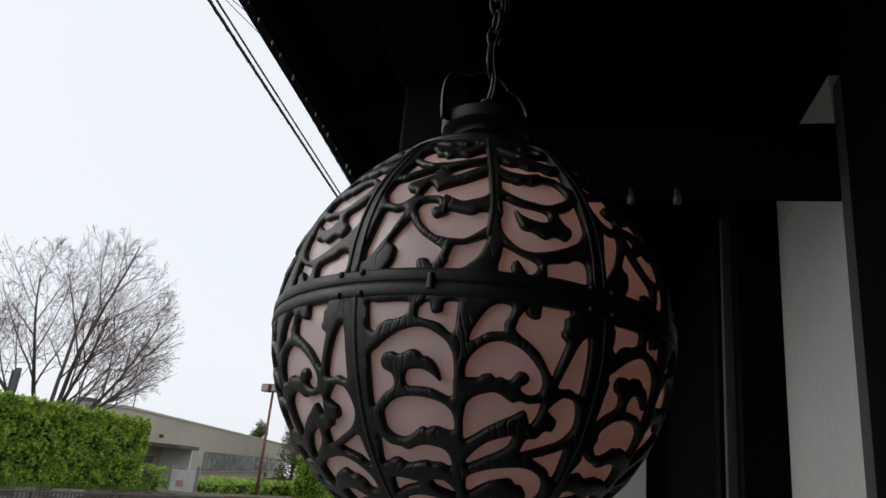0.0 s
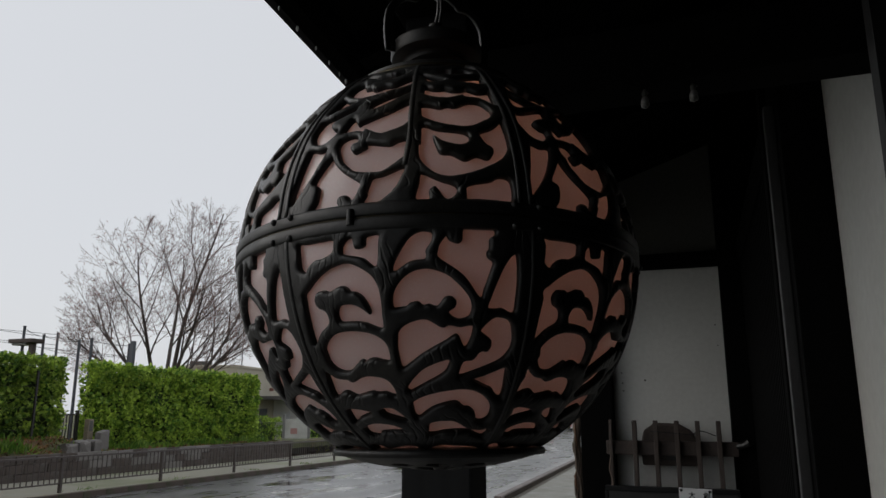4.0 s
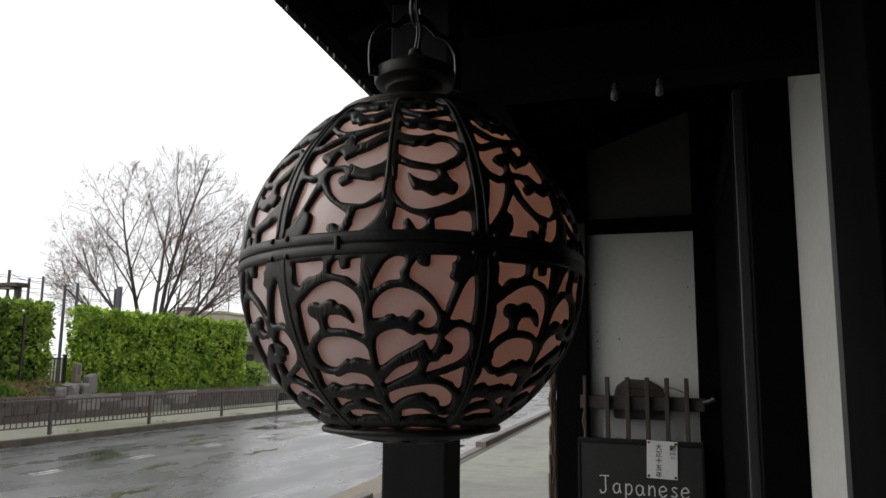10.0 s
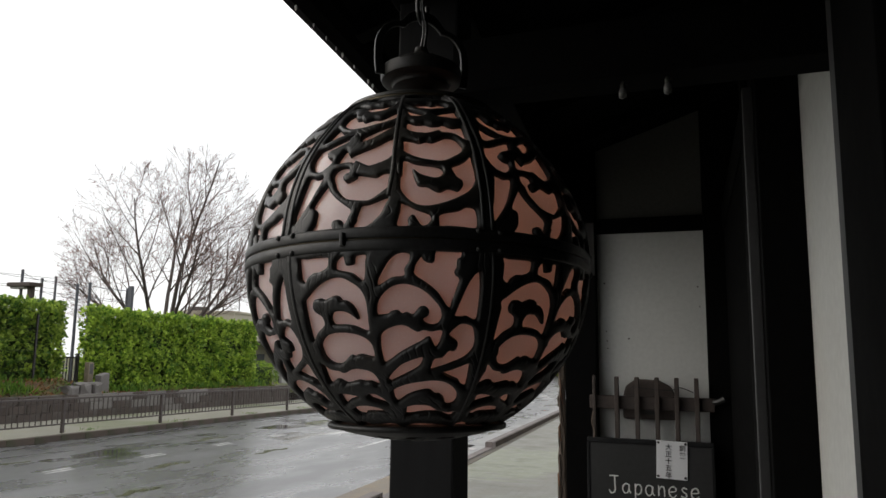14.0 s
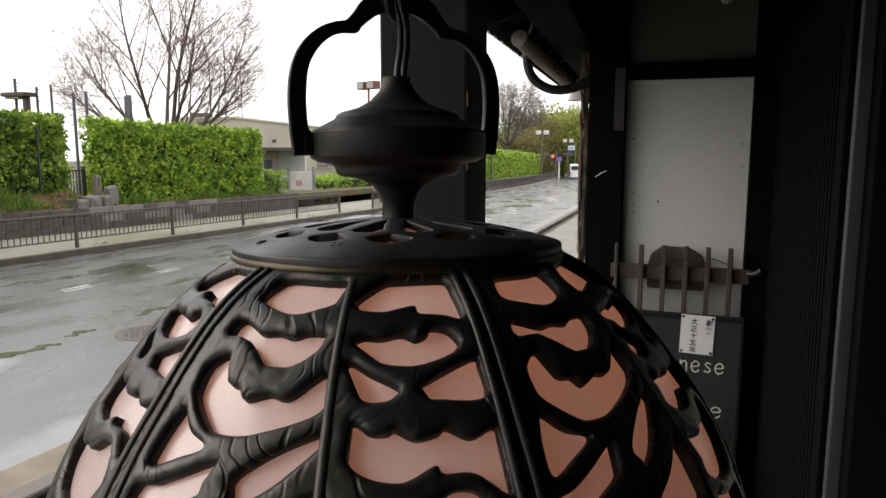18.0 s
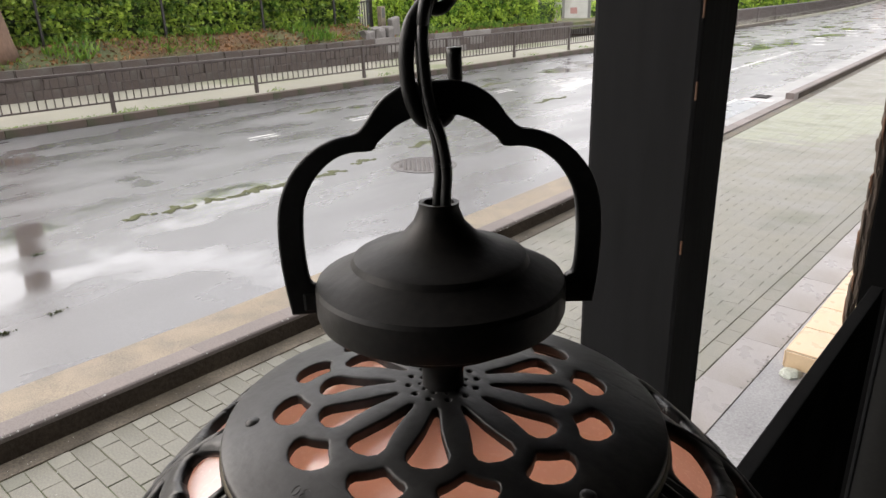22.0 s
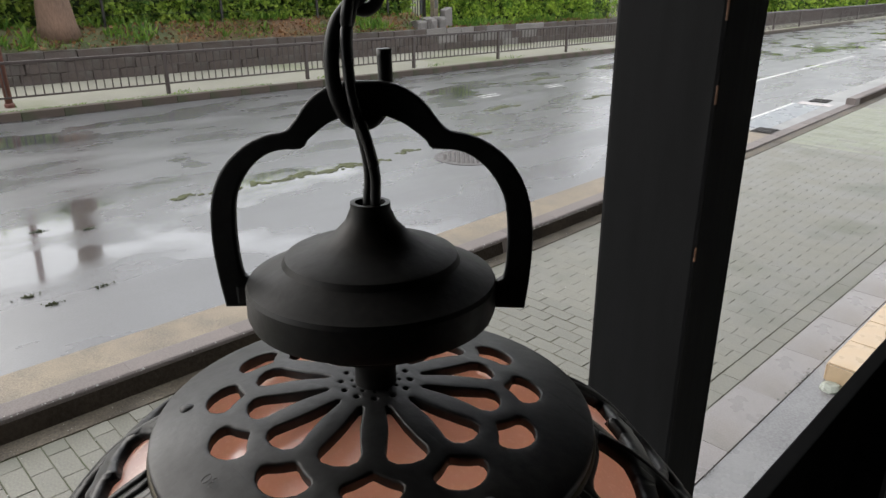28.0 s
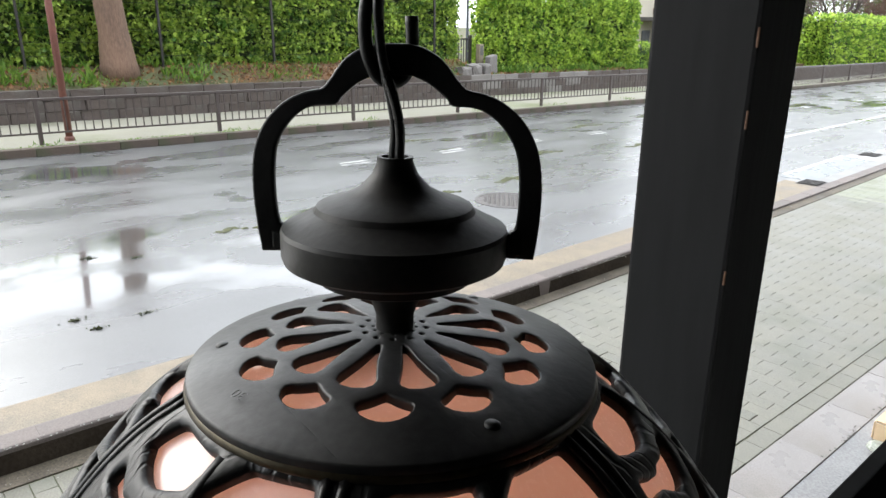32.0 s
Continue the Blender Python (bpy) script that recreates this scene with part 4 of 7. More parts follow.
# ---- bare trees ----
def bare_tree(name, at, height, spread, stems, seed, label, twig=BARK, bud=BUD, buds=2200, fork=0.2, top=0.0045, thick=(9, 7, 5, 4)):
    """A leafless tree with a domed crown: stems fan out from a low fork, each carries ever finer branches that end at the dome."""
    r = random.Random(seed)
    tr = thing(name, label, "tree", at)
    fine, tips = Heap(), []
    fz = fork * height
    mid = Vector((0, 0, 0.52 * height))

    def room(p, d):
        """How far from p along d the crown's uneven outline lies."""
        k = Vector((1 / spread, 1 / spread, 1 / (height - mid.z)))
        u = Vector([(p - mid)[i] * k[i] for i in range(3)])
        w = Vector([d[i] * k[i] for i in range(3)])
        a, b2, c = w.dot(w), u.dot(w), u.dot(u) - (0.95 + 0.2 * noise.noise(d * 2.8 + Vector((seed, 0, 0)))) ** 2
        disc = b2 * b2 - a * c
        return max(0.0, (-b2 + math.sqrt(disc)) / a) if disc > 0 else 0.0

    def grow(p, d, ln, rad, level, hp):
        n = (9, 6, 4, 3, 3)[level]
        ln = min(ln, room(p, d) * r.uniform(0.9, 1.03))
        if ln < 0.12:
            return
        pts, radii, ways = [p], [rad], [d]
        for k in range(n):
            d = (d + Vector((r.gauss(0, 0.06), r.gauss(0, 0.06), r.gauss(0.035, 0.04)))).normalized()
            p = p + d * ln / n
            pts.append(p)
            ways.append(d)
            radii.append(max(top, rad * (1 - 0.8 * (k + 1) / n)))
        (hp if level < 2 else fine).tube(pts, radii, (8, 6, 4, 3, 3)[level])
        if level >= 3:
            tips.extend(pts[1:])
        if level == 4:
            return
        count = thick[level]
        for k in range(count):
            s = (0.3 if level == 0 else 0.15) + (0.68 if level == 0 else 0.82) * (k + r.uniform(0.2, 0.8)) / count
            i = min(n - 1, int(s * n))
            q = pts[i].lerp(pts[i + 1], min(1.0, s * n - i))
            axis = ways[i].orthogonal()
            axis.rotate(Matrix.Rotation(k * 2.4 + r.uniform(-0.6, 0.6), 3, ways[i]))
            nd = (ways[i] + axis * r.uniform(0.36, 0.72) + Vector((0, 0, 0.05))).normalized()
            grow(q, nd, ln * (0.66 - 0.36 * s) * r.uniform(0.8, 1.25), max(top, radii[i] * 0.5), level + 1, hp)

    foot = Heap()
    foot.tube([(0, 0, -0.6), (0, 0, 0.0), (0, 0, fz * 0.55), (0, 0, fz)], [0.03 * height, 0.025 * height, 0.02 * height, 0.014 * height], 12)
    part("trunk", foot.mesh("trunk", BARK), BARK, tr, "", True)
    for s in range(stems):
        a = 2.4 * s + r.uniform(-0.25, 0.25)
        th = radians(8 + 54 * math.sqrt((s + 0.4) / stems))
        d = Vector((math.cos(a) * math.sin(th), math.sin(a) * math.sin(th), math.cos(th)))
        hp = Heap()
        grow(Vector((0.06 * math.cos(a), 0.06 * math.sin(a), fz * r.uniform(0.6, 0.95))), d, 3 * height, 0.0095 * height, 0, hp)
        part("limb", hp.mesh("limb", BARK), BARK, tr, "", True)
    tagged(part("twig_mass", fine.mesh("twig_mass", twig), twig, tr), kind="stuff")
    h = Heap()
    for _ in range(buds):
        q = r.choice(tips)
        h.leaf(q + Vector((r.gauss(0, 0.05), r.gauss(0, 0.05), r.gauss(0, 0.05))), (0, 0, 0.5), r.uniform(0.03, 0.07), r)
    tagged(part("bud_mass", h.mesh("bud_mass", bud), bud, tr, "sparse pinkish brown buds"), kind="stuff")
    return tr


bare_tree("bare_tree", (-20.3, 24.3, 0.3), 10.6, 4.6, 9, 11, "spreading bare tree with pinkish spring buds behind the hedge", twig=PINK_TWIG, buds=6500, fork=0.17, top=0.0055, thick=(9, 7, 4, 3))
bare_tree("bare_tree", (-23.9, 63.4, -1.2), 12.8, 5.2, 8, 4, "rounded bare grey tree beyond the building", twig=GREY_TWIG, buds=2500, top=0.009)
bare_tree("bare_tree", (-20.9, 81.0, -1.6), 12.6, 5.4, 8, 9, "tall bare tree beside the far road", twig=GREY_TWIG, buds=2000, fork=0.35, top=0.009)
bare_tree("russet_tree", (-19.6, 59.5, -1.2), 6.0, 2.4, 6, 15, "small russet bare tree beyond the low hedge", twig=RUSSET, bud=RUSSET, buds=2500, top=0.01)


def leafy_tree(at, height, radius, count, leaf, label, seed, size=0.35, cone=0.0):
    """An evergreen: trunk, limbs and clumps of leaves with an uneven outline."""
    r = random.Random(seed)
    tr = thing("evergreen_tree", label, "tree", at)
    limb, h = Heap(), Heap()
    limb.tube([(0, 0, -0.5), (0.1, 0, height * 0.45), (0, 0.1, height * 0.85)], [0.035 * height, 0.025 * height, 0.008 * height], 8)
    for k in range(34):
        a, z = r.uniform(0, 6.28), height * r.uniform(0.12, 0.95)
        wide = radius * (1 - cone * z / height) * math.sqrt(max(0.05, 1 - (2 * z / height - 1.05) ** 2) if not cone else 1) * r.uniform(0.35, 0.95)
        c = Vector((math.cos(a) * wide, math.sin(a) * wide, z))
        limb.tube([(0, 0, z * 0.8), c], [0.008 * height, 0.003 * height], 5)
        for _ in range(count // 8):
            v = Vector((r.gauss(0, 1), r.gauss(0, 1), r.gauss(0, 0.8)))
            v = v.normalized() * (0.35 + 0.65 * r.random()) * (1 + 0.25 * noise.noise(c * 0.7 + v))
            h.leaf(c + v * radius * 0.42, v + Vector((0, 0, 0.3)), 0.5 * size * r.uniform(0.6, 1.2), r)
    part("trunk", limb.mesh("trunk", BARK), BARK, tr)
    part("crown", h.mesh("crown", leaf), leaf, tr)
    return tr


leafy_tree((-38.0, 78, -1.5), 7.6, 1.6, 1300, DARK_LEAF, "small conical evergreen behind the building", 1, 0.4, 0.75)
leafy_tree((-31.5, 74, -1.5), 6.6, 1.9, 1300, DARK_LEAF, "small round evergreen behind the building", 2, 0.4, 0.4)
leafy_tree((-24.5, 104, -2.0), 8.2, 5.0, 3200, DARK_LEAF, "dark wooded evergreen at the end of the road", 5, 0.7)
leafy_tree((-19.5, 108, -2.2), 9.8, 5.5, 3200, FRESH_LEAF, "light green leafy tree at the end of the road", 6, 0.7)
leafy_tree((-13.0, 108, -2.2), 10.5, 5.5, 3000, FRESH_LEAF, "yellow green leafy tree over the far road", 8, 0.7)
leafy_tree((-22.0, 92, -1.9), 5.6, 3.6, 2400, OLIVE, "brownish half-bare tree at the end of the road", 9, 0.6)
leafy_tree((-16.0, 118, -2.2), 8, 7.5, 2400, DARK_LEAF, "dark evergreen closing the far road", 10, 0.7)
leafy_tree((-20.6, 98, -2.0), 7.4, 3.6, 2200, OLIVE, "brownish olive tree over the far hedge", 13, 0.6)
leafy_tree((-17.2, 102, -2.0), 8.6, 4.0, 2400, FRESH_LEAF, "yellow green tree behind the far signals", 14, 0.65)
leafy_tree((-38.0, 108, -2.2), 9, 6.0, 2200, DARK_LEAF, "dark wooded evergreen far behind the hedge", 12, 0.7)
h, hb = Heap(), Heap()
for _ in range(16000):
    y = 38 + 60 * rng.random()
    side = rng.random()
    x = -13.75 + bend(y)
    z = gz(y) + 0.1
    top = 2.75 + 0.12 * noise.noise((y * 0.5, 0, 0))
    if side < 0.75:
        h.leaf((x - rng.random() ** 2 * 0.2, y, z + top * rng.random()), (0.9, -0.3, 0.3), rng.uniform(0.14, 0.28), rng)
    else:
        h.leaf((x - rng.random() * 1.4, y, z + top), (0.1, 0, 0.9), rng.uniform(0.14, 0.28), rng)
for _ in range(1500):
    h.leaf((rng.uniform(-15.3, -13.8) + bend(38, -14.5), 37.95 - 0.15 * rng.random(), gz(38) + 0.1 + 2.7 * rng.random()), (0.2, -0.9, 0.3), rng.uniform(0.12, 0.24), rng)
far_hedge = thing("hedge", "long clipped yellow green hedge beside the far road", "hedge")
part("foliage", h.mesh("foliage", LEAF), LEAF, far_hedge)
# dark core again, coloured as the shade behind the leaves
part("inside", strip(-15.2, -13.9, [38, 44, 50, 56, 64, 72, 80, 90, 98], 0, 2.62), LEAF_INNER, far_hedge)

# ---- the beige building and what stands round it ----
house = thing("school_building", "long low beige building with a flat roof", "building", (-24.5, 35.0, -0.6), 15.6)
HL = 60.0
part("wall", box(-0.25, 0, -0.5, 0, HL, 4.35), BEIGE, house)
part("end_wall", box(-3.4, -0.004, -0.5, -0.25, 0.25, 4.35), BEIGE, house)
part("roof", box(-3.4, 0.25, 4.1, -0.25, HL, 4.3), ROOF_DARK, house)
part("roof_edge", box(-0.3, -0.05, 4.35, 0.06, HL, 4.5, 0.02), BEIGE, house)
part("roof_edge", box(-3.4, -0.06, 4.35, -0.3, 0.2, 4.5, 0.02), BEIGE, house)
part("plinth", box(-0.02, 0, -0.5, 0.05, HL, 0.35), ROOF_DARK, house)
for k in range(9):
    y0 = 17.5 + 4.2 * k
    w = part("window", box(-0.06, y0, 1.15, 0.02, y0 + 3.9, 2.55), ROOF_DARK, house)
    for i in range(3):
        part("pane", box(0.022, y0 + 0.08 + 1.28 * i, 1.25, 0.035, y0 + 1.26 + 1.28 * i, 2.45), PANE, w)
    part("sill", box(0.02, y0 - 0.05, 1.05, 0.14, y0 + 3.95, 1.14, 0.01), BEIGE, w)
porch = part("porch_roof", box(0.0, 3.2, 2.55, 2.2, 7.4, 2.78, 0.03), ROOF_DARK, house)
part("porch_wall", box(0.06, 6.9, -0.5, 1.9, 7.2, 2.55), WHITE_PAINT, house, "white side wall of the porch")
part("door", box(0.003, 4.2, -0.4, 0.07, 5.6, 2.0, 0.01), POLE, house, "dark entrance door")
part("notice", box(0.5, 6.86, 1.1, 1.2, 6.9, 1.75), PAPER, house, "white notice board")
part("wall_lamp", box(0.0, 6.0, 3.1, 0.25, 6.2, 3.3, 0.04), RUST, house)
part("roof_hut", box(-3.0, 0.4, 4.3, -2.0, 1.3, 4.75, 0.03), ROOF_DARK, house)
dish = thing("satellite_dish", "white satellite dish on the flat roof", "satellite dish", (-25.75, 35.6, 3.65), 15)
b = bmesh.new()
rows = [[b.verts.new((r * math.cos(a), r * r * 0.35, r * math.sin(a))) for a in [2 * math.pi * i / 24 for i in range(24)]] for r in (0.03, 0.18, 0.32, 0.43)]
for p, q in zip(rows, rows[1:]):
    for i in range(24):
        b.faces.new((p[i], p[(i + 1) % 24], q[(i + 1) % 24], q[i]))
bmesh.ops.solidify(b, geom=b.faces[:], thickness=0.03)
# white bowl in grey: the shade on its face is put into the colour
o = part("bowl", b, SHADED_DISH, dish)
o.matrix_basis = pose(0, 0, 0.75, 25, 0, 100)
part("stand", tube([(0, 0, 0), (0, 0, 0.75)], 0.04, 8), POLE, dish)
part("feed_arm", tube([(0, 0, 0.5), (-0.6, -0.35, 0.62)], 0.02, 6), POLE, dish)
mast = thing("antenna_mast", "thin tall antenna mast on the roof", "mast", (-25.0, 36.1, 3.6))
part("pole", tube([(0, 0, 0), (0, 0, 4.35)], [0.03, 0.02], 6), POLE, mast)
part("aerial", tube([(-0.25, 0, 1.3), (0.25, 0, 1.3)], 0.012, 5), POLE, mast)
gate_house = thing("gate_board", "white gate board with notices at the school entrance", "gate", (-16.4, 29.0, -0.4), 20)
part("panel", box(-0.9, -0.05, 0, 0.1, 0.05, 1.5, 0.01), GATE_WHITE, gate_house)
part("post", box(0.1, -0.06, 0, 0.22, 0.06, 1.7, 0.01), CONCRETE, gate_house)
part("post", box(-1.02, -0.06, 0, -0.9, 0.06, 1.7, 0.01), CONCRETE, gate_house)
part("notice", box(-0.65, -0.065, 0.85, -0.35, -0.052, 1.1), FADED, gate_house, "faded red and white notice")

lamp = thing("street_lamp", "tall brown street lamp with two square heads", "street lamp", (-16.3, 35.0, -0.5), -24)
part("pole", tube([(0, 0, 0), (0, 0, 5.75)], [0.09, 0.06], 10), RUST, lamp, "", True)
part("base", lathe([(0.14, 0), (0.14, 0.12), (0.09, 0.2)], 12), RUST, lamp)
part("arm", box(-0.35, -0.04, 5.7, 0.35, 0.04, 5.78, 0.01), RUST, lamp)
for s in (-1, 1):
    hd = part("head", box(s * 0.12, -0.25, 5.7, s * 0.68, 0.25, 6.1, 0.03), RUST, lamp)
    part("lens", box(s * 0.15, -0.262, 5.74, s * 0.65, -0.252, 6.06), PANE, hd)

# poles, wires and lamps of the sports court
court = ((-23.2, 20.0, 4.6), (-24.5, 22.0, 4.5), (-20.9, 20.4, 4.05), (-19.9, 20.0, 4.05), (-22.0, 24.0, 4.2), (-27.5, 20.0, 5.0), (-31, 20, 5.4), (-26, 24, 4.8))
for x, y, z in court:
    p = thing("court_pole", "thin grey steel pole of the sports court netting", "pole", (x, y, 0.3), group="poles of the sports court")
    part("shaft", tube([(0, 0, 0), (0, 0, z - 0.3)], [0.06, 0.05], 8), POLE, p)
    part("cap", lathe([(0.06, z - 0.3), (0.06, z - 0.26), (0.02, z - 0.24)], 8), POLE, p)
h = Heap()
for (x0, y0, z0), (x1, y1, z1) in zip(court, court[1:]):
    for k in (0.05, 0.5):
        h.tube([(x0, y0, z0 - k), ((x0 + x1) / 2, (y0 + y1) / 2, (z0 + z1) / 2 - k - 0.06), (x1, y1, z1 - k)], [0.012] * 3, 4)
tagged(part("net_wires", h.mesh("net_wires", POLE), POLE), "wires strung between the court poles", "wire", kind="stuff")
flood = thing("court_floodlight", "flat brown floodlight on a post above the hedge", "floodlight", (-22.7, 20.0, 0.3))
part("post", box(-0.09, -0.09, 0, 0.09, 0.09, 3.75, 0.01), BARK, flood)
part("visor", box(-0.9, -0.3, 3.7, 0.25, 0.3, 3.85, 0.03), BARK, flood)
part("lamp", box(-0.8, -0.22, 3.62, -0.1, 0.22, 3.7, 0.02), PANE, flood)
stub = thing("broken_pole", "short leaning grey pole among the branches", "pole", (-18.6, 20.6, 0.3), 0)
part("shaft", box(-0.09, -0.06, 2.9, 0.09, 0.06, 3.7, 0.02), POLE, stub)
part("leg", box(-0.04, -0.04, 0, 0.04, 0.04, 2.9), POLE, stub)

# utility pole, overhead cables, signals and signs
up = thing("utility_pole", "grey utility pole with transformer and cables", "utility pole", (-4.6, 38.0, gz(38)))
part("shaft", tube([(0, 0, 0), (0, 0, 11.0)], [0.17, 0.12], 14), CONCRETE_POLE, up, "", True)
part("transformer", lathe([(0.22, 8.5), (0.27, 8.55), (0.27, 9.2), (0.2, 9.3)], 16), GREY_PAINT, up)
part("meter_box", box(-0.28, -0.3, 5.0, 0.28, -0.13, 5.9, 0.02), WHITE_PAINT, up, "white steel box")
part("crossarm", box(-0.9, -0.06, 7.6, 0.9, 0.06, 7.72), POLE, up)
part("crossarm", box(-0.7, -0.06, 9.9, 0.7, 0.06, 10.0), POLE, up)
for s in (-0.8, -0.4, 0.4, 0.8):
    part("insulator", lathe([(0.04, 7.72), (0.06, 7.76), (0.03, 7.84), (0.05, 7.88)], 8), PORCELAIN, up).location = (s, 0, 0)


def cable(name, a, c, sag, r, label):
    pts = [tuple(Vector(a).lerp(Vector(c), t / 24) - Vector((0, 0, sag * 4 * (t / 24) * (1 - t / 24)))) for t in range(25)]
    return tagged(part(name, tube(pts, r, 6), CABLE), label, "cable", "overhead cables along the street")


def bundle(a, c, r, turns):
    """A cable with a thinner line wound round it."""
    cable("overhead_cable", a, c, 0.25, r, "black overhead cable bound with a spiral wire")
    pts = []
    for t in range(turns * 6 + 1):
        s = t / (turns * 6)
        q = Vector(a).lerp(Vector(c), s) - Vector((0, 0, 0.25 * 4 * s * (1 - s)))
        pts.append(tuple(q + Vector((math.cos(t * 1.047) * r * 1.12, 0, math.sin(t * 1.047) * r * 1.12))))
    tagged(part("binding_wire", tube(pts, r * 0.25, 4), CABLE), "thin wire wound round an overhead cable", "cable", "overhead cables along the street")


bundle((-2.565, -4, 6.22), (-6.48, 37.9, 6.36), 0.017, 150)
cable("overhead_cable", (-2.515, -4, 6.24), (-6.41, 37.9, 6.42), 0.25, 0.011, "black overhead cable beside a bound one")
bundle((-2.19, -4, 6.15), (-5.78, 37.9, 6.02), 0.017, 150)
cable("service_line", (-4.10, 5.53, 6.85), (-1.99, 6.90, 5.12), 0.02, 0.004, "thin black wire slanting to the shop roof")
cable("service_line", (-3.80, 5.85, 6.64), (-2.12, 5.98, 5.34), 0.02, 0.004, "thin black wire slanting to the shop roof")
cable("thin_line", (-3.6, -2, 8.2), (-4.0, 37.9, 6.5), 0.3, 0.007, "thin black line high over the street")
cable("thin_line", (-4.4, -2, 9.4), (-4.9, 37.9, 7.0), 0.3, 0.007, "thin black line high over the street")
cable("service_line", (-4.7, 38, 7.5), (-16, 60, 6.0), 0.4, 0.015, "black line crossing the far road")
cable("service_line", (-4.7, 38, 8.8), (-0.8, 24, 6.4), 0.3, 0.015, "black line slanting down to a roof")
cable("service_line", (-4.7, 38, 7.4), (-0.9, 22, 5.2), 0.3, 0.02, "black line slanting down to a roof")
cable("service_line", (-4.7, 38, 6.6), (-1.0, 20, 4.2), 0.3, 0.02, "black line slanting down to a roof")


def signal(x, y, z, lit, label):
    s = thing("traffic_signal", label, "traffic signal", (x, y, gz(y)))
    part("pole", tube([(0, 0, 0), (0, 0, z + 0.5)], 0.09, 8), CONCRETE_POLE, s)
    part("arm", tube([(0, 0, z), (1.6, 0, z + 0.1)], 0.05, 6), CONCRETE_POLE, s)
    part("housing", box(0.9, -0.15, z - 0.2, 2.1, 0.15, z + 0.22, 0.03), POLE, s)
    for k in range(3):
        part("lamp", lathe([(0.14, 0), (0.14, 0.05), (0.08, 0.07)], 14), RED_LAMP if lit and k == 2 else POLE, s).matrix_basis = pose(1.1 + 0.4 * k, -0.15, z, 90)
    return s


signal(-18.5, 86, 2.75, True, "traffic signal showing red beside the far road")
signal(-17.0, 90, 3.0, False, "dark traffic signal over the far crossing")
board = thing("road_sign", "blue and white road sign over the far crossing", "road sign", (-15.45, 92, gz(92)))
part("pole", tube([(0.5, 0.1, 0), (0.5, 0.1, 4.3)], 0.07, 8), CONCRETE_POLE, board)
part("plate", box(-0.42, -0.06, 3.6, 0.42, 0, 4.15, 0.01), SIGN_PALE, board)
part("bar", box(-0.3, -0.075, 3.8, 0.3, -0.064, 3.92), SIGN_BLUE, board)
banner = thing("street_sign", "small purple sign on a white post beside the far road", "sign", (-14.7, 80, gz(80)))
part("post", box(-0.06, -0.05, 0, 0.06, 0.05, 2.2, 0.01), WHITE_PAINT, banner)
part("plate", box(-0.3, -0.07, 2.15, 0.35, -0.05, 2.6, 0.02), SIGN_PURPLE, banner)
for x, y, z in ((-15.6, 75, 4.95), (-16.4, 95, 4.7), (-14.6, 52.5, 4.95)):
    lp = thing("road_lamp", "pale twin road lamp beside the far road", "street lamp", (x, y, gz(y)))
    part("pole", tube([(0, 0, 0), (0, 0, z)], 0.07, 8), CONCRETE_POLE, lp)
    part("arm", tube([(-0.45, 0, z), (0.45, 0, z)], 0.03, 6), CONCRETE_POLE, lp)
    for s in (-0.42, 0.42):
        part("head", box(s - 0.24, -0.2, z - 0.05, s + 0.24, 0.2, z + 0.36, 0.04), PORCELAIN, lp)


def parked_van(at, rz):
    """A small white box van with its tail to the shop."""
    v = thing("white_van", "small white box van standing on the far road", "van", at, rz)
    body = [(-1.65, 0.32), (1.65, 0.32), (1.7, 0.8), (1.55, 1.05), (1.05, 1.78), (0.9, 1.84), (-1.55, 1.84), (-1.66, 1.7), (-1.7, 0.9)]
    o = part("body", prism(body, "x", -0.72, 0.72, 0.05), VAN_WHITE, v)
    w = part("rear_window", box(-0.55, -1.705, 1.15, 0.55, -1.66, 1.62, 0.02), DARK_GLASS, v)
    part("rear_bumper", box(-0.7, -1.78, 0.3, 0.7, -1.6, 0.5, 0.03), VAN_WHITE, v)
    for s in (-1, 1):
        part("tail_lamp", box(s * 0.58, -1.73, 0.55, s * 0.7, -1.65, 0.95, 0.02), TAIL, v)
        part("side_window", box(s * 0.715, -1.4, 1.15, s * 0.735, 0.9, 1.62, 0.01), DARK_GLASS, v)
        for y in (-1.1, 1.15):
            t = part("wheel", lathe([(0.12, -0.08), (0.28, -0.08), (0.29, 0), (0.28, 0.08), (0.12, 0.08)], 20), RUBBER, v)
            t.matrix_basis = pose(s * 0.64, y, 0.29, 0, 90, 0)
            part("rim", lathe([(0.02, -0.085), (0.16, -0.085), (0.17, 0.085), (0.02, 0.09)], 16), GREY_PAINT, t)
    return v


parked_van((-14.1, 88.0, gz(88)), 8)

# ---- the shop front ----
TURN = Matrix.Translation((0.06, 1.43, 0)) @ Matrix.Rotation(radians(4.6), 4, "Z") @ Matrix.Translation((-0.06, -1.43, 0))


def shop(ob):
    ob.matrix_basis = TURN @ ob.matrix_basis
    return ob


FLOOR_Z = 0.15
pillar = tagged(part("pillar", box(0.012, 1.37, FLOOR_Z, 0.117, 1.475, 2.7, 0.004), BLACK_WOOD), "square black-stained wooden pillar with a worn brown edge", "pillar", kind="structure")
shop(pillar)
r5 = random.Random(5)
for k in range(5):
    z = r5.uniform(1.2, 2.5)
    ln = r5.uniform(0.004, 0.018)
    part("chipped_edge", box(0.1155, 1.3692, z, 0.1176, 1.3712, z + ln, 0.0006), CHIP, pillar)
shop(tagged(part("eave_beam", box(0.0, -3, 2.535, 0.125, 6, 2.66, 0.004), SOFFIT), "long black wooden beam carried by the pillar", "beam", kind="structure"))
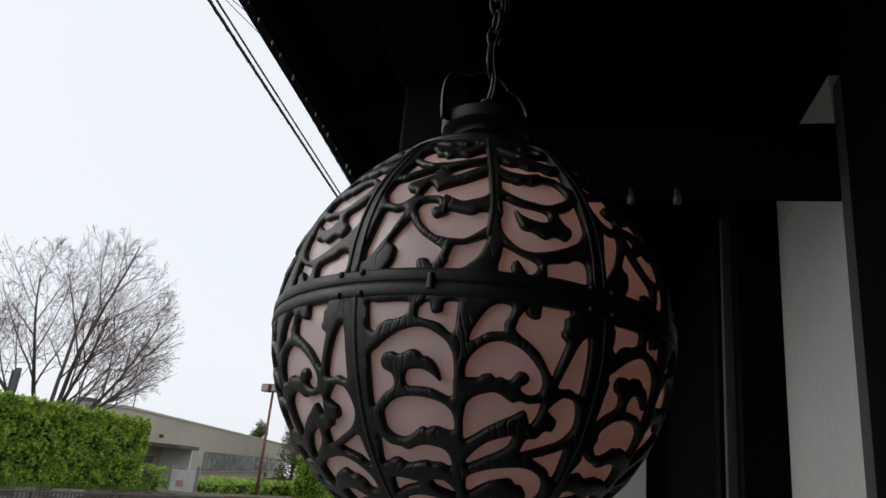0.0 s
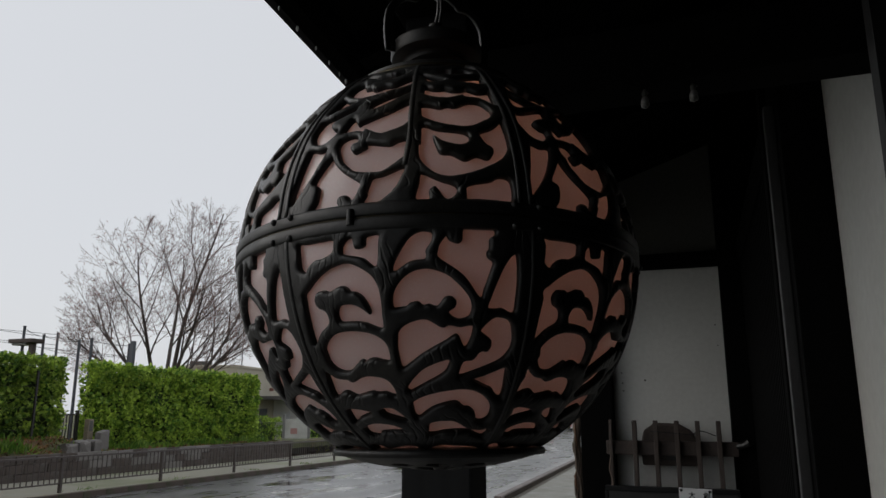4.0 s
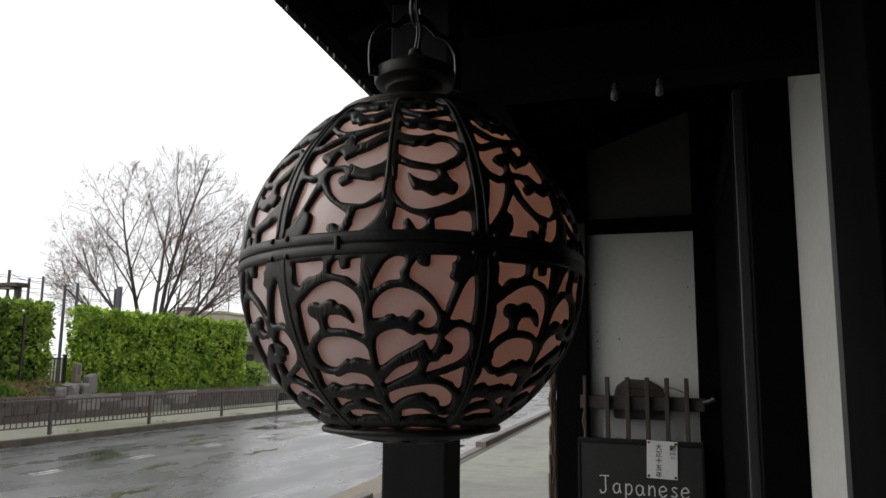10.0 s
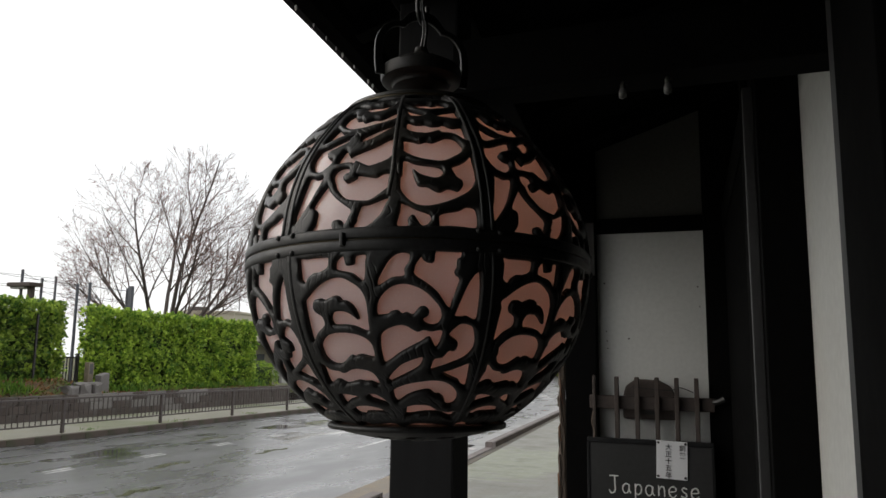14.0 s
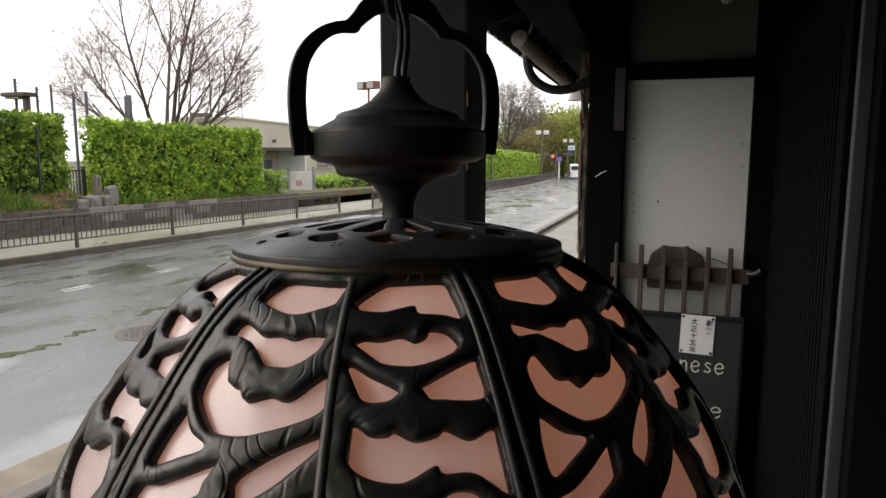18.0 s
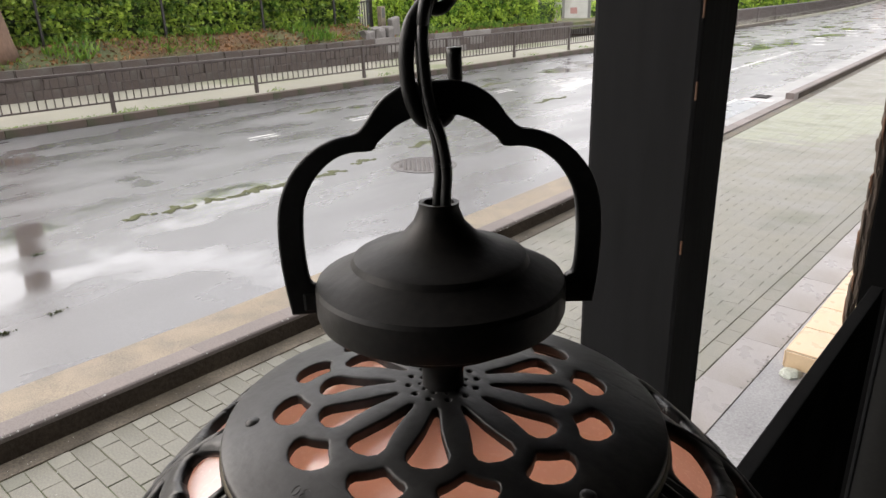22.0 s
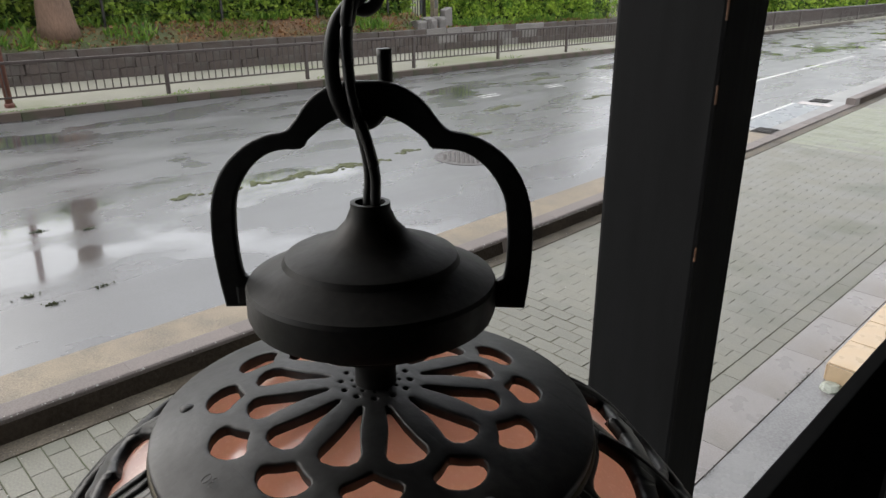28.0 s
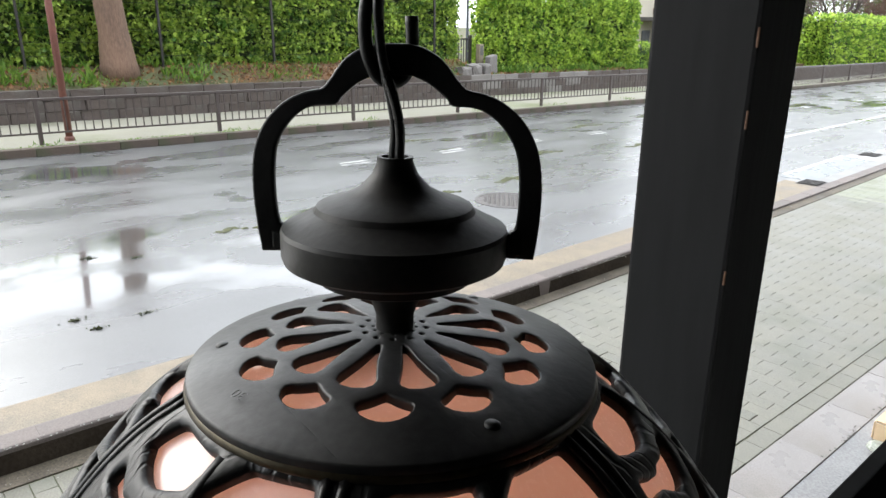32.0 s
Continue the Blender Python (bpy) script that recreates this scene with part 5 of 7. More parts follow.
shop(tagged(part("eave", prism([(-0.2, 2.64), (0.95, 3.03), (0.95, 3.1), (-0.2, 2.7)], "y", -3, 6.2), SOFFIT), "black boarded underside of the eave, its shade in the colour", "eave", kind="structure"))
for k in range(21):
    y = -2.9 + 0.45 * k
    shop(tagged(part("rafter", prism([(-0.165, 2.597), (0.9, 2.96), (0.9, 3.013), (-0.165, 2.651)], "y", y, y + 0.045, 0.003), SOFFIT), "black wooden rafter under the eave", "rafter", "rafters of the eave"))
sec = [(x + 0.037, z) for x, z in ((-0.3, 2.66), (-0.297, 2.625), (-0.28, 2.6), (-0.255, 2.59), (-0.23, 2.6), (-0.213, 2.625), (-0.21, 2.66), (-0.218, 2.66), (-0.222, 2.63), (-0.255, 2.6), (-0.288, 2.63), (-0.292, 2.66))]
gutter = shop(tagged(part("eave_gutter", prism(sec, "y", -3, 5.9), SOFFIT), "dark half-round gutter along the eave", "gutter"))
h = Heap()
for k in range(46):
    y = 1.2 + 0.06 * k + r5.uniform(-0.02, 0.02)
    s = r5.uniform(0.0016, 0.0032)
    h.tube([(-0.218, y, 2.59), (-0.218, y, 2.588 - s), (-0.218, y, 2.585 - 2 * s)], [s * 0.5, s, s * 0.3], 6)
shop(tagged(part("rain_drops", h.mesh("rain_drops", PORCELAIN), PORCELAIN), "rain drops hanging from the gutter", "drops", kind="stuff"))
tiles = shop(tagged(part("eave_roof", prism([(-0.215, 2.712), (0.95, 3.12), (0.95, 3.2), (-0.215, 2.77)], "y", -3, 6.2), ROOF_DARK), "dark tiled roof of the eave", "roof", kind="structure"))
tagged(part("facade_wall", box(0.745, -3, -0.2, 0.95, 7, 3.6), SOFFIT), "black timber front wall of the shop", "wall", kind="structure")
# unseen mass, added to keep half the sky off the near ground
tagged(part("upper_storey", box(0.96, -9, -0.2, 8.0, 12, 7.2), SOFFIT), "unseen dark block in place of the upper shop, added to block sky light", "building", kind="structure")
# added wall out of view, holds back light from behind the camera
tagged(part("back_wall", box(-0.6, -3.2, -0.2, 0.95, -3.0, 3.2), SOFFIT), "unseen black wall added behind the camera to close off sky light", "wall", kind="structure")

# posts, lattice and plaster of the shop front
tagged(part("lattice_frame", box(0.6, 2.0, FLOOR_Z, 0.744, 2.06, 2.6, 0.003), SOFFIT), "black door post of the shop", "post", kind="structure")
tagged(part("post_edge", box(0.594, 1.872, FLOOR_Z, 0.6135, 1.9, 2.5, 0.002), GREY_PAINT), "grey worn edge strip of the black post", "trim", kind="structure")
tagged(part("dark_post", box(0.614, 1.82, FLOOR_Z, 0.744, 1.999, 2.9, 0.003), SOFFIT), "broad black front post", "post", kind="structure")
lattice = thing("lattice_door", "black wooden lattice door of the shop", "door")
part("panel", box(0.63, 2.065, FLOOR_Z, 0.66, 3.3, 2.5), SOFFIT, lattice)
slat = mesh_of("slat", box(0.605, -0.011, FLOOR_Z, 0.632, 0.011, 2.42, 0.002), SOFFIT)
for k in range(30):
    again("slat", slat, lattice, pose(0, 2.1 + 0.04 * k, 0))
part("top_rail", box(0.6, 2.065, 2.42, 0.64, 3.3, 2.52, 0.003), SOFFIT, lattice)
tagged(part("plaster_panel", box(0.695, 1.349, FLOOR_Z, 0.744, 1.819, 2.455), PLASTER), "tall white plaster panel between black posts", "plaster panel", kind="structure")
tagged(part("plaster_panel", box(0.695, 1.6, 2.456, 0.744, 1.819, 2.565), PLASTER), "white plaster above the tall panel", "plaster panel", kind="structure")
tagged(part("near_post_edge", box(0.668, 1.312, FLOOR_Z, 0.7, 1.348, 2.5, 0.002), GREY_PAINT), "grey worn edge strip of the near black post", "trim", kind="structure")
tagged(part("near_post", box(0.667, 1.1, FLOOR_Z, 0.744, 1.311, 2.9, 0.004), SOFFIT), "black corner post of the shop", "post", kind="structure")
tri = bmesh.new()
lo = [(0.688, 1.61, 2.575), (0.682, 1.395, 2.468), (0.682, 1.405, 2.555)]
t0 = [tri.verts.new(p) for p in lo]
t1 = [tri.verts.new((p[0] + 0.02, p[1], p[2])) for p in lo]
tri.faces.new(t0)
tri.faces.new(t1)
for i in range(3):
    j = (i + 1) % 3
    tri.faces.new((t0[i], t0[j], t1[j], t1[i]))
bmesh.ops.recalc_face_normals(tri, faces=tri.faces[:])
tagged(part("plaster_corner", tri, PLASTER), "small triangular plaster corner beside a slanting brace", "plaster panel", kind="structure")
tagged(part("cross_beam", box(0.118, 1.36, 2.358, 0.744, 1.44, 2.45, 0.004), SOFFIT), "black cross beam from pillar to shop front", "beam", kind="structure")
for x in (0.389, 0.456):
    k = thing("insulator_hook", "small white porcelain insulator hanging from the beam", "insulator", (x, 1.385, 2.342), group="insulators under the beam")
    part("knob", lathe([(0.003, -0.012), (0.0058, -0.01), (0.006, 0.0), (0.004, 0.005), (0.005, 0.01), (0.003, 0.016)], 14), GLAZE, k, "", True)
    part("rod", tube([(0, 0, 0.012), (0, 0, 0.03)], 0.0022, 6), IRON, k)

# wing wall with its post, lintel and plaster
tagged(part("wing_post", box(-0.03, 3.28, -0.02, 0.1, 3.42, 2.75, 0.006), SOFFIT), "black post at the end of the wing wall", "post", kind="structure")
pts = [(-0.045 + r5.uniform(-0.006, 0.006), 3.3, 0.03 * i) for i in range(88)]
ragged = thing("ragged_edge", "ragged brown bark edge beside the black post", "timber edge")
part("bark", tube(pts, [0.015 + r5.uniform(-0.005, 0.006) for _ in pts], 9), WORN, ragged)
for k in range(60):
    z, w = 0.05 + 0.042 * k + r5.uniform(-0.02, 0.02), r5.uniform(0.004, 0.009)
    x = -0.056 + r5.uniform(-0.004, 0.008)
    ln = r5.uniform(0.06, 0.2)
    part("bark_strip", tube([(x + 0.006, 3.285, z), (x, 3.281, z + ln * 0.3), (x - 0.002, 3.282, z + ln * 0.75), (x + 0.004, 3.287, z + ln)], [w * 0.4, w * 0.9, w * 0.8, w * 0.3], 6), CHIP if k % 4 == 0 else WORN, ragged)
tagged(part("wing_panel", box(0.1, 3.335, FLOOR_Z, 0.527, 3.4, 2.43), PLASTER), "white plastered panel of the wing wall with small stains", "plaster panel", kind="structure")
# darker plaster than the panel below: the eave's shade is painted in
tagged(part("upper_panel", box(0.1, 3.335, 2.491, 0.527, 3.4, 3.0), DARK_PLASTER), "plaster above the lintel of the wing wall, eave shade in its colour", "plaster panel", kind="structure")
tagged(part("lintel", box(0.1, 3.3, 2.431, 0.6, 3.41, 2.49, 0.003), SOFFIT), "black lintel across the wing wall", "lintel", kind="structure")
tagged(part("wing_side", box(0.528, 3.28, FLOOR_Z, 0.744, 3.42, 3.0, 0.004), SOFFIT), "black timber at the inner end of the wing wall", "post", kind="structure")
for x, z, s in ((0.13, 2.22, 0.004), (0.135, 2.02, 0.003), (0.137, 1.98, 0.003), (0.139, 1.95, 0.003), (0.225, 1.99, 0.004), (0.5, 2.2, 0.003), (0.505, 2.12, 0.0025)):
    tagged(part("wall_mark", lathe([(s * 0.6, 0), (s, 0.001), (s * 0.7, 0.002)], 9), BARE_WOOD), "small dark nail mark in the plaster", "mark", "nail marks in the plaster").matrix_basis = pose(x, 3.3345, z, 90)

tagged(part("short_board", box(0.064, 3.262, 2.249, 0.1, 3.279, 2.47, 0.002), GREY_BOARD), "short grey board nailed at the head of the post", "board")
tagged(part("bent_wire", tube([(0.003, 3.276, 2.08), (0.022, 3.274, 2.093), (0.041, 3.277, 2.102)], 0.0017, 6), CHALK), "short white wire end on the black post", "wire")

# rack of bars before the plaster
rack = thing("wooden_rack", "old brown wooden rack of upright bars on the wing wall", "rack")
part("rail", box(0.07, 3.262, 1.71, 0.545, 3.29, 1.762, 0.004), BARE_WOOD, rack)
part("bracket", tube([(0.53, 3.28, 1.745), (0.565, 3.26, 1.752), (0.585, 3.25, 1.765)], [0.014, 0.012, 0.015], 10), IRON, rack)
bar = mesh_of("bar", box(-0.0085, 3.236, 1.3, 0.0085, 3.262, 1.838, 0.003), BARE_WOOD)
for x in (0.176, 0.254, 0.33, 0.404, 0.477):
    again("bar", bar, rack, pose(x + 0.004, 0, 0))
part("thin_bar", box(0.085, 3.24, 1.2, 0.097, 3.262, 1.84, 0.003), BARE_WOOD, rack)
part("wire", tube(glide([(0.24, 3.23, 1.8), (0.3, 3.225, 1.795), (0.38, 3.23, 1.79), (0.42, 3.225, 1.802), (0.47, 3.23, 1.785)], 6), 0.0018, 5), IRON, rack)
part("cord_end", tube(glide([(0.09, 3.22, 1.7), (0.085, 3.21, 1.66), (0.095, 3.212, 1.62), (0.09, 3.21, 1.59)], 6), 0.003, 5), WORN, rack)
block = thing("pulley_block", "rounded brown wooden block hanging behind the rack", "wooden block", (0.3, 3.315, 1.74))
part("cheek", prism([(-0.1, -0.07), (0.1, -0.07), (0.105, 0.02), (0.085, 0.06), (0.04, 0.085), (-0.05, 0.088), (-0.09, 0.06), (-0.105, 0.0)], "y", -0.016, 0.016, 0.008), BARE_WOOD, block)
part("slot", prism([(-0.035, -0.05), (0.04, -0.05), (0.04, -0.035), (-0.035, -0.03)], "y", -0.021, -0.017), IRON, block)
part("slot", prism([(-0.035, -0.02), (0.04, -0.022), (0.04, -0.008), (-0.035, -0.004)], "y", -0.021, -0.017), IRON, block)

# chalkboard with its words and the pinned paper
cb = thing("chalkboard", "black chalkboard with handwritten chalk words on the rack", "chalkboard", (0, 3.2, 0))
part("board", box(0.075, 0.0, 0.45, 0.528, 0.02, 1.592, 0.004), BOARD, cb)
part("frame", box(0.068, -0.004, 1.584, 0.535, 0.024, 1.602, 0.003), BLACK_WOOD, cb)
part("frame", box(0.066, -0.004, 0.44, 0.078, 0.024, 1.584, 0.003), BLACK_WOOD, cb)
part("frame", box(0.525, -0.004, 0.44, 0.537, 0.024, 1.584, 0.003), BLACK_WOOD, cb)
GLYPH = {}
GLYPH["J"] = (((0.05, 1.7), (1.05, 1.72)), ((0.65, 1.7), (0.66, 0.9), (0.64, 0.3), (0.48, 0.02), (0.2, 0.02), (0.05, 0.3)))
GLYPH["a"] = (((0.75, 0.82), (0.5, 1), (0.2, 0.9), (0.05, 0.5), (0.2, 0.08), (0.45, 0), (0.68, 0.25), (0.76, 0.95)), ((0.76, 0.9), (0.77, 0.3), (0.92, 0)))
GLYPH["p"] = (((0.1, 1.05), (0.1, -0.85)), ((0.1, 0.7), (0.35, 1), (0.65, 0.9), (0.76, 0.5), (0.6, 0.1), (0.35, 0), (0.1, 0.15)))
GLYPH["n"] = (((0.1, 1.05), (0.1, 0)), ((0.1, 0.6), (0.35, 0.98), (0.6, 0.9), (0.7, 0.6), (0.73, 0)))
GLYPH["e"] = (((0.1, 0.48), (0.74, 0.58), (0.7, 0.88), (0.45, 1), (0.15, 0.8), (0.07, 0.4), (0.25, 0.05), (0.52, 0), (0.8, 0.22)),)
GLYPH["s"] = (((0.7, 0.86), (0.45, 1), (0.2, 0.85), (0.3, 0.6), (0.6, 0.42), (0.68, 0.18), (0.45, 0), (0.08, 0.12)),)
GLYPH["A"] = (((0, 0), (0.3, 1.0), (0.52, 1.78)), ((0.52, 1.78), (0.8, 0.9), (1.08, 0)), ((0.2, 0.55), (0.88, 0.6)))
GLYPH["t"] = (((0.36, 1.6), (0.33, 0.25), (0.48, 0), (0.72, 0.12)), ((0.05, 1.05), (0.75, 1.08)))
GLYPH["i"] = (((0.2, 1), (0.2, 0)), ((0.2, 1.42), (0.2, 1.5)))
GLYPH["q"] = (((0.7, 0.85), (0.45, 1), (0.15, 0.85), (0.08, 0.45), (0.3, 0.05), (0.6, 0.25), (0.72, 0.95)), ((0.72, 0.95), (0.7, -0.2), (0.68, -0.75), (1.0, -0.45)))
GLYPH["u"] = (((0.1, 1), (0.12, 0.25), (0.35, 0), (0.6, 0.18), (0.7, 1)), ((0.7, 0.9), (0.72, 0.25), (0.9, 0)))
GLYPH["L"] = (((0.1, 1.7), (0.1, 0)), ((0.1, 0), (0.9, 0.03)))
GLYPH["g"] = (((0.7, 0.85), (0.45, 1), (0.15, 0.85), (0.1, 0.45), (0.35, 0.12), (0.62, 0.35), (0.72, 0.95)), ((0.72, 0.95), (0.71, -0.4), (0.45, -0.8), (0.08, -0.6)))
GLYPH["h"] = (((0.1, 1.7), (0.1, 0)), ((0.1, 0.6), (0.35, 0.96), (0.6, 0.85), (0.7, 0.5), (0.73, 0)))
GLYPH["S"] = (((0.8, 1.5), (0.5, 1.72), (0.15, 1.5), (0.2, 1.1), (0.65, 0.75), (0.8, 0.35), (0.5, 0), (0.08, 0.15)),)
GLYPH["o"] = (((0.45, 1), (0.15, 0.85), (0.08, 0.4), (0.35, 0), (0.7, 0.2), (0.75, 0.65), (0.45, 1)),)
rc = random.Random(3)


def chalked(word, x0, z, width, xh):
    """A word in single chalk strokes, each a flattened, slightly uneven line."""
    wides = [max(p[0] for st in GLYPH[c] for p in st) + 0.38 for c in word]
    k = width / (sum(wides) - 0.38)
    at = 0.0
    for c, w in zip(word, wides):
        h = Heap()
        dz, tall = rc.uniform(-0.06, 0.06), rc.uniform(0.93, 1.08)
        for st in GLYPH[c]:
            pts = glide([(p[0] + rc.gauss(0, 0.015), p[1] * tall + dz) for p in st], 5) if len(st) > 2 else [np.array(p, float) for p in st]
            h.tube([(x0 + (at + p[0]) * k, 0, z + p[1] * xh) for p in pts], [0.0026 * rc.uniform(0.75, 1.2) for _ in pts], 6)
        at += w
        for v in h.v:
            v.y *= 0.25
        part("chalk_letter", h.mesh("chalk_letter", CHALK), CHALK, cb, "white handwritten chalk letter").location = (0, -0.0008, 0)


for word, z, x0, width, xh in (("Japanese", 1.398, 0.148, 0.328, 0.037), ("Antique", 1.238, 0.145, 0.33, 0.04), ("Lighting", 1.078, 0.15, 0.33, 0.04), ("Shop", 0.92, 0.15, 0.2, 0.04)):
    chalked(word, x0, z, width, xh)
sheet = thing("paper_notice", "white paper notice with brushed characters pinned to the chalkboard", "paper", (0.384, 3.196, 1.533), 0)
sheet.matrix_basis = sheet.matrix_basis @ pose(0, 0, 0, 0, 1.5, 0)
part("sheet", box(-0.056, -0.001, -0.07, 0.056, 0.0015, 0.07, 0.0004), PAPER, sheet)
for col, x, top, step in (("大正十五年", -0.012, 0.058, 0.0255), ("創業", 0.038, 0.058, 0.028)):
    for k, ch in enumerate(col):
        me = lettering("character", ch, 0.024, 0.0003, INK, 0, 1.0, 0.0004)
        o = part("character", me, INK, sheet)
        o.matrix_basis = pose(x - 0.012, -0.0016, top - 0.02 - step * k, 90, 0, 0)
for x in (-0.049, 0.049):
    for z in (-0.062, 0.062):
        part("pin", lathe([(0.005, 0), (0.005, 0.002), (0.002, 0.004)], 10), IRON, sheet).matrix_basis = pose(x, -0.0012, z, 90)

# low dark partition, hose, conical lamp, tiled step
tagged(part("low_partition", box(0.03, 1.62, FLOOR_Z, 0.065, 3.1, 1.335, 0.004), SOFFIT), "low black wooden partition beside the pillar", "partition")
hose = thing("black_hose", "thick black hose looped under the eave gutter", "hose")
part("loop", tube(glide([(-0.2, 3.15, 2.65), (-0.245, 3.2, 2.545), (-0.237, 3.22, 2.455), (-0.18, 3.24, 2.405), (-0.1, 3.26, 2.4), (-0.02, 3.28, 2.435)], 7), 0.017, 12), CORD, hose, "", True)
part("spout", tube([(-0.24, 3.05, 2.56), (-0.19, 3.3, 2.5), (-0.15, 3.5, 2.455)], [0.03, 0.03, 0.033], 14), SPOUT, hose, "grey gutter spout")
cl = thing("conical_lamp", "white conical enamel lamp shade outside the wing wall", "lamp", (-0.42, 5.5, 2.5))
part("shade", lathe([(0.02, 0.15), (0.03, 0.13), (0.09, 0.0), (0.088, 0.0), (0.026, 0.128)], 24), WHITE_PAINT, cl, "", True)
part("holder", tube([(0, 0, 0.13), (0, 0, 0.22)], 0.018, 10), IRON, cl)
step = tagged(part("tiled_step", box(-0.525, 4.56, -0.05, 0.5, 7.4, 0.262, 0.003), GROUT), "low entrance step covered with tan tiles", "step", kind="structure")
tile_top = mesh_of("tile", box(0.004, 0.004, 0.262, 0.296, 0.336, 0.272, 0.003), TILE)
tile_front = mesh_of("tile", box(0.004, -0.008, 0.14, 0.296, 0.0, 0.262, 0.003), TILE)
tile_side = mesh_of("tile", box(-0.008, 0.004, 0.1, 0.0, 0.336, 0.262, 0.003), TILE)
for i in range(3):
    for j in range(8):
        again("tile", tile_top, step, pose(-0.527 + 0.3 * i, 4.556 + 0.34 * j, 0))
    again("tile", tile_front, step, pose(-0.527 + 0.3 * i, 4.557, 0))
for j in range(8):
    again("tile", tile_side, step, pose(-0.527, 4.556 + 0.34 * j, 0))
lump = bmesh.new()
bmesh.ops.create_icosphere(lump, subdivisions=2, radius=0.062)
lump_rng = random.Random(4)
for v in lump.verts:
    v.co = v.co * lump_rng.uniform(0.8, 1.12)
    v.co = Vector((v.co.x - 0.47, v.co.y * 1.15 + 4.485, v.co.z * 0.85 + 0.15))
tagged(part("rubble", lump, LUMP), "small pale lump of mortar beside the step", "rubble")

# ---- the lantern ----
LX, LY, LZ, LR = 0.257, 0.8695, 2.01, 0.146
LEAN = Vector((0, 0, 1)).rotation_difference(Vector((-0.022, 0.038, 1))).to_matrix().to_4x4()


def swell(e):
    """How far the shoulder of the lantern stands out from a true ball at the height e, in degrees."""
    k = min(1.0, max(0.0, (e - 38) / 22))
    return 0.005 * k * k * (3 - 2 * k)


lantern = thing("ball_lantern", "round openwork dark bronze lantern with pink opal glass", "lantern", (LX, LY, LZ))
lantern.matrix_basis = lantern.matrix_basis @ LEAN
b = bmesh.new()
bmesh.ops.create_uvsphere(b, u_segments=96, v_segments=64, radius=LR - 0.0046)
for v in b.verts:
    v.co *= 1 + swell(math.degrees(math.asin(v.co.z / v.co.length))) / LR
part("glass_globe", b, GLASS, lantern, "pink opal glass globe", True)
# glowing body added inside the globe to lift and warm the glass
bulb = part("bulb", lathe([(0.004, 0.12), (0.012, 0.115), (0.013, 0.1), (0.02, 0.089), (0.025, 0.072), (0.023, 0.059), (0.014, 0.048), (0.003, 0.045)], 24), FILL_BULB, lantern, "added glowing bulb that brightens the glass from inside", True)
part("holder", lathe([(0.012, 0.113), (0.017, 0.115), (0.018, 0.12), (0.012, 0.136)], 20), IRON, bulb)
BASE_R, TOP_R = LR - 0.0046, LR - 0.0002
pieces = []
UPPER, LOWER = [], []


def on_ball(a, e):
    """The direction at the angle a round from the seam and the height e, in degrees."""
    az, el = radians(250 + a), radians(e)
    return Vector((math.cos(el) * math.cos(az), math.cos(el) * math.sin(az), math.sin(el)))


def ribbon(ctrl, half, top=TOP_R, low=BASE_R, per=6):
    """A bar over the globe with a rounded back; half gives its half width in metres along it."""
    line = [on_ball(*p) for p in glide(ctrl, per)]
    bm = bmesh.new()
    rows = []
    k = len(line) - 1
    for i, u in enumerate(line):
        d = (line[min(i + 1, k)] - line[max(i - 1, 0)]).normalized()
        s = d.cross(u).normalized()
        w = half(i / k)
        sec = ((-w, low), (-w, low + (top - low) * 0.7), (-w * 0.7, low + (top - low) * 0.93), (0, top), (w * 0.7, low + (top - low) * 0.93), (w, low + (top - low) * 0.7), (w, low))
        out = swell(math.degrees(math.asin(u.z)))
        rows.append([bm.verts.new(u * (r + out) + s * x) for x, r in sec])
    for p, q in zip(rows, rows[1:]):
        for j in range(6):
            bm.faces.new((p[j], p[j + 1], q[j + 1], q[j]))
    bm.faces.new(rows[0][::-1])
    bm.faces.new(rows[-1])
    return bm


def keep(name, bm, label=""):
    me = mesh_of(name, bm, IRON)
    me.polygons.foreach_set("use_smooth", [True] * len(me.polygons))
    pieces.append((name, me))


def opening(where, ctrl):
    """One opening of the cast pattern, as a smooth closed line through angles round and up, in degrees."""
    where.append(ctrl)


MM = 2.548  # millimetres of arc for each degree on the globe


def flat_map(a, e, a0):
    return ((a - a0 - 30) * math.cos(radians(e)) * MM, e * MM)


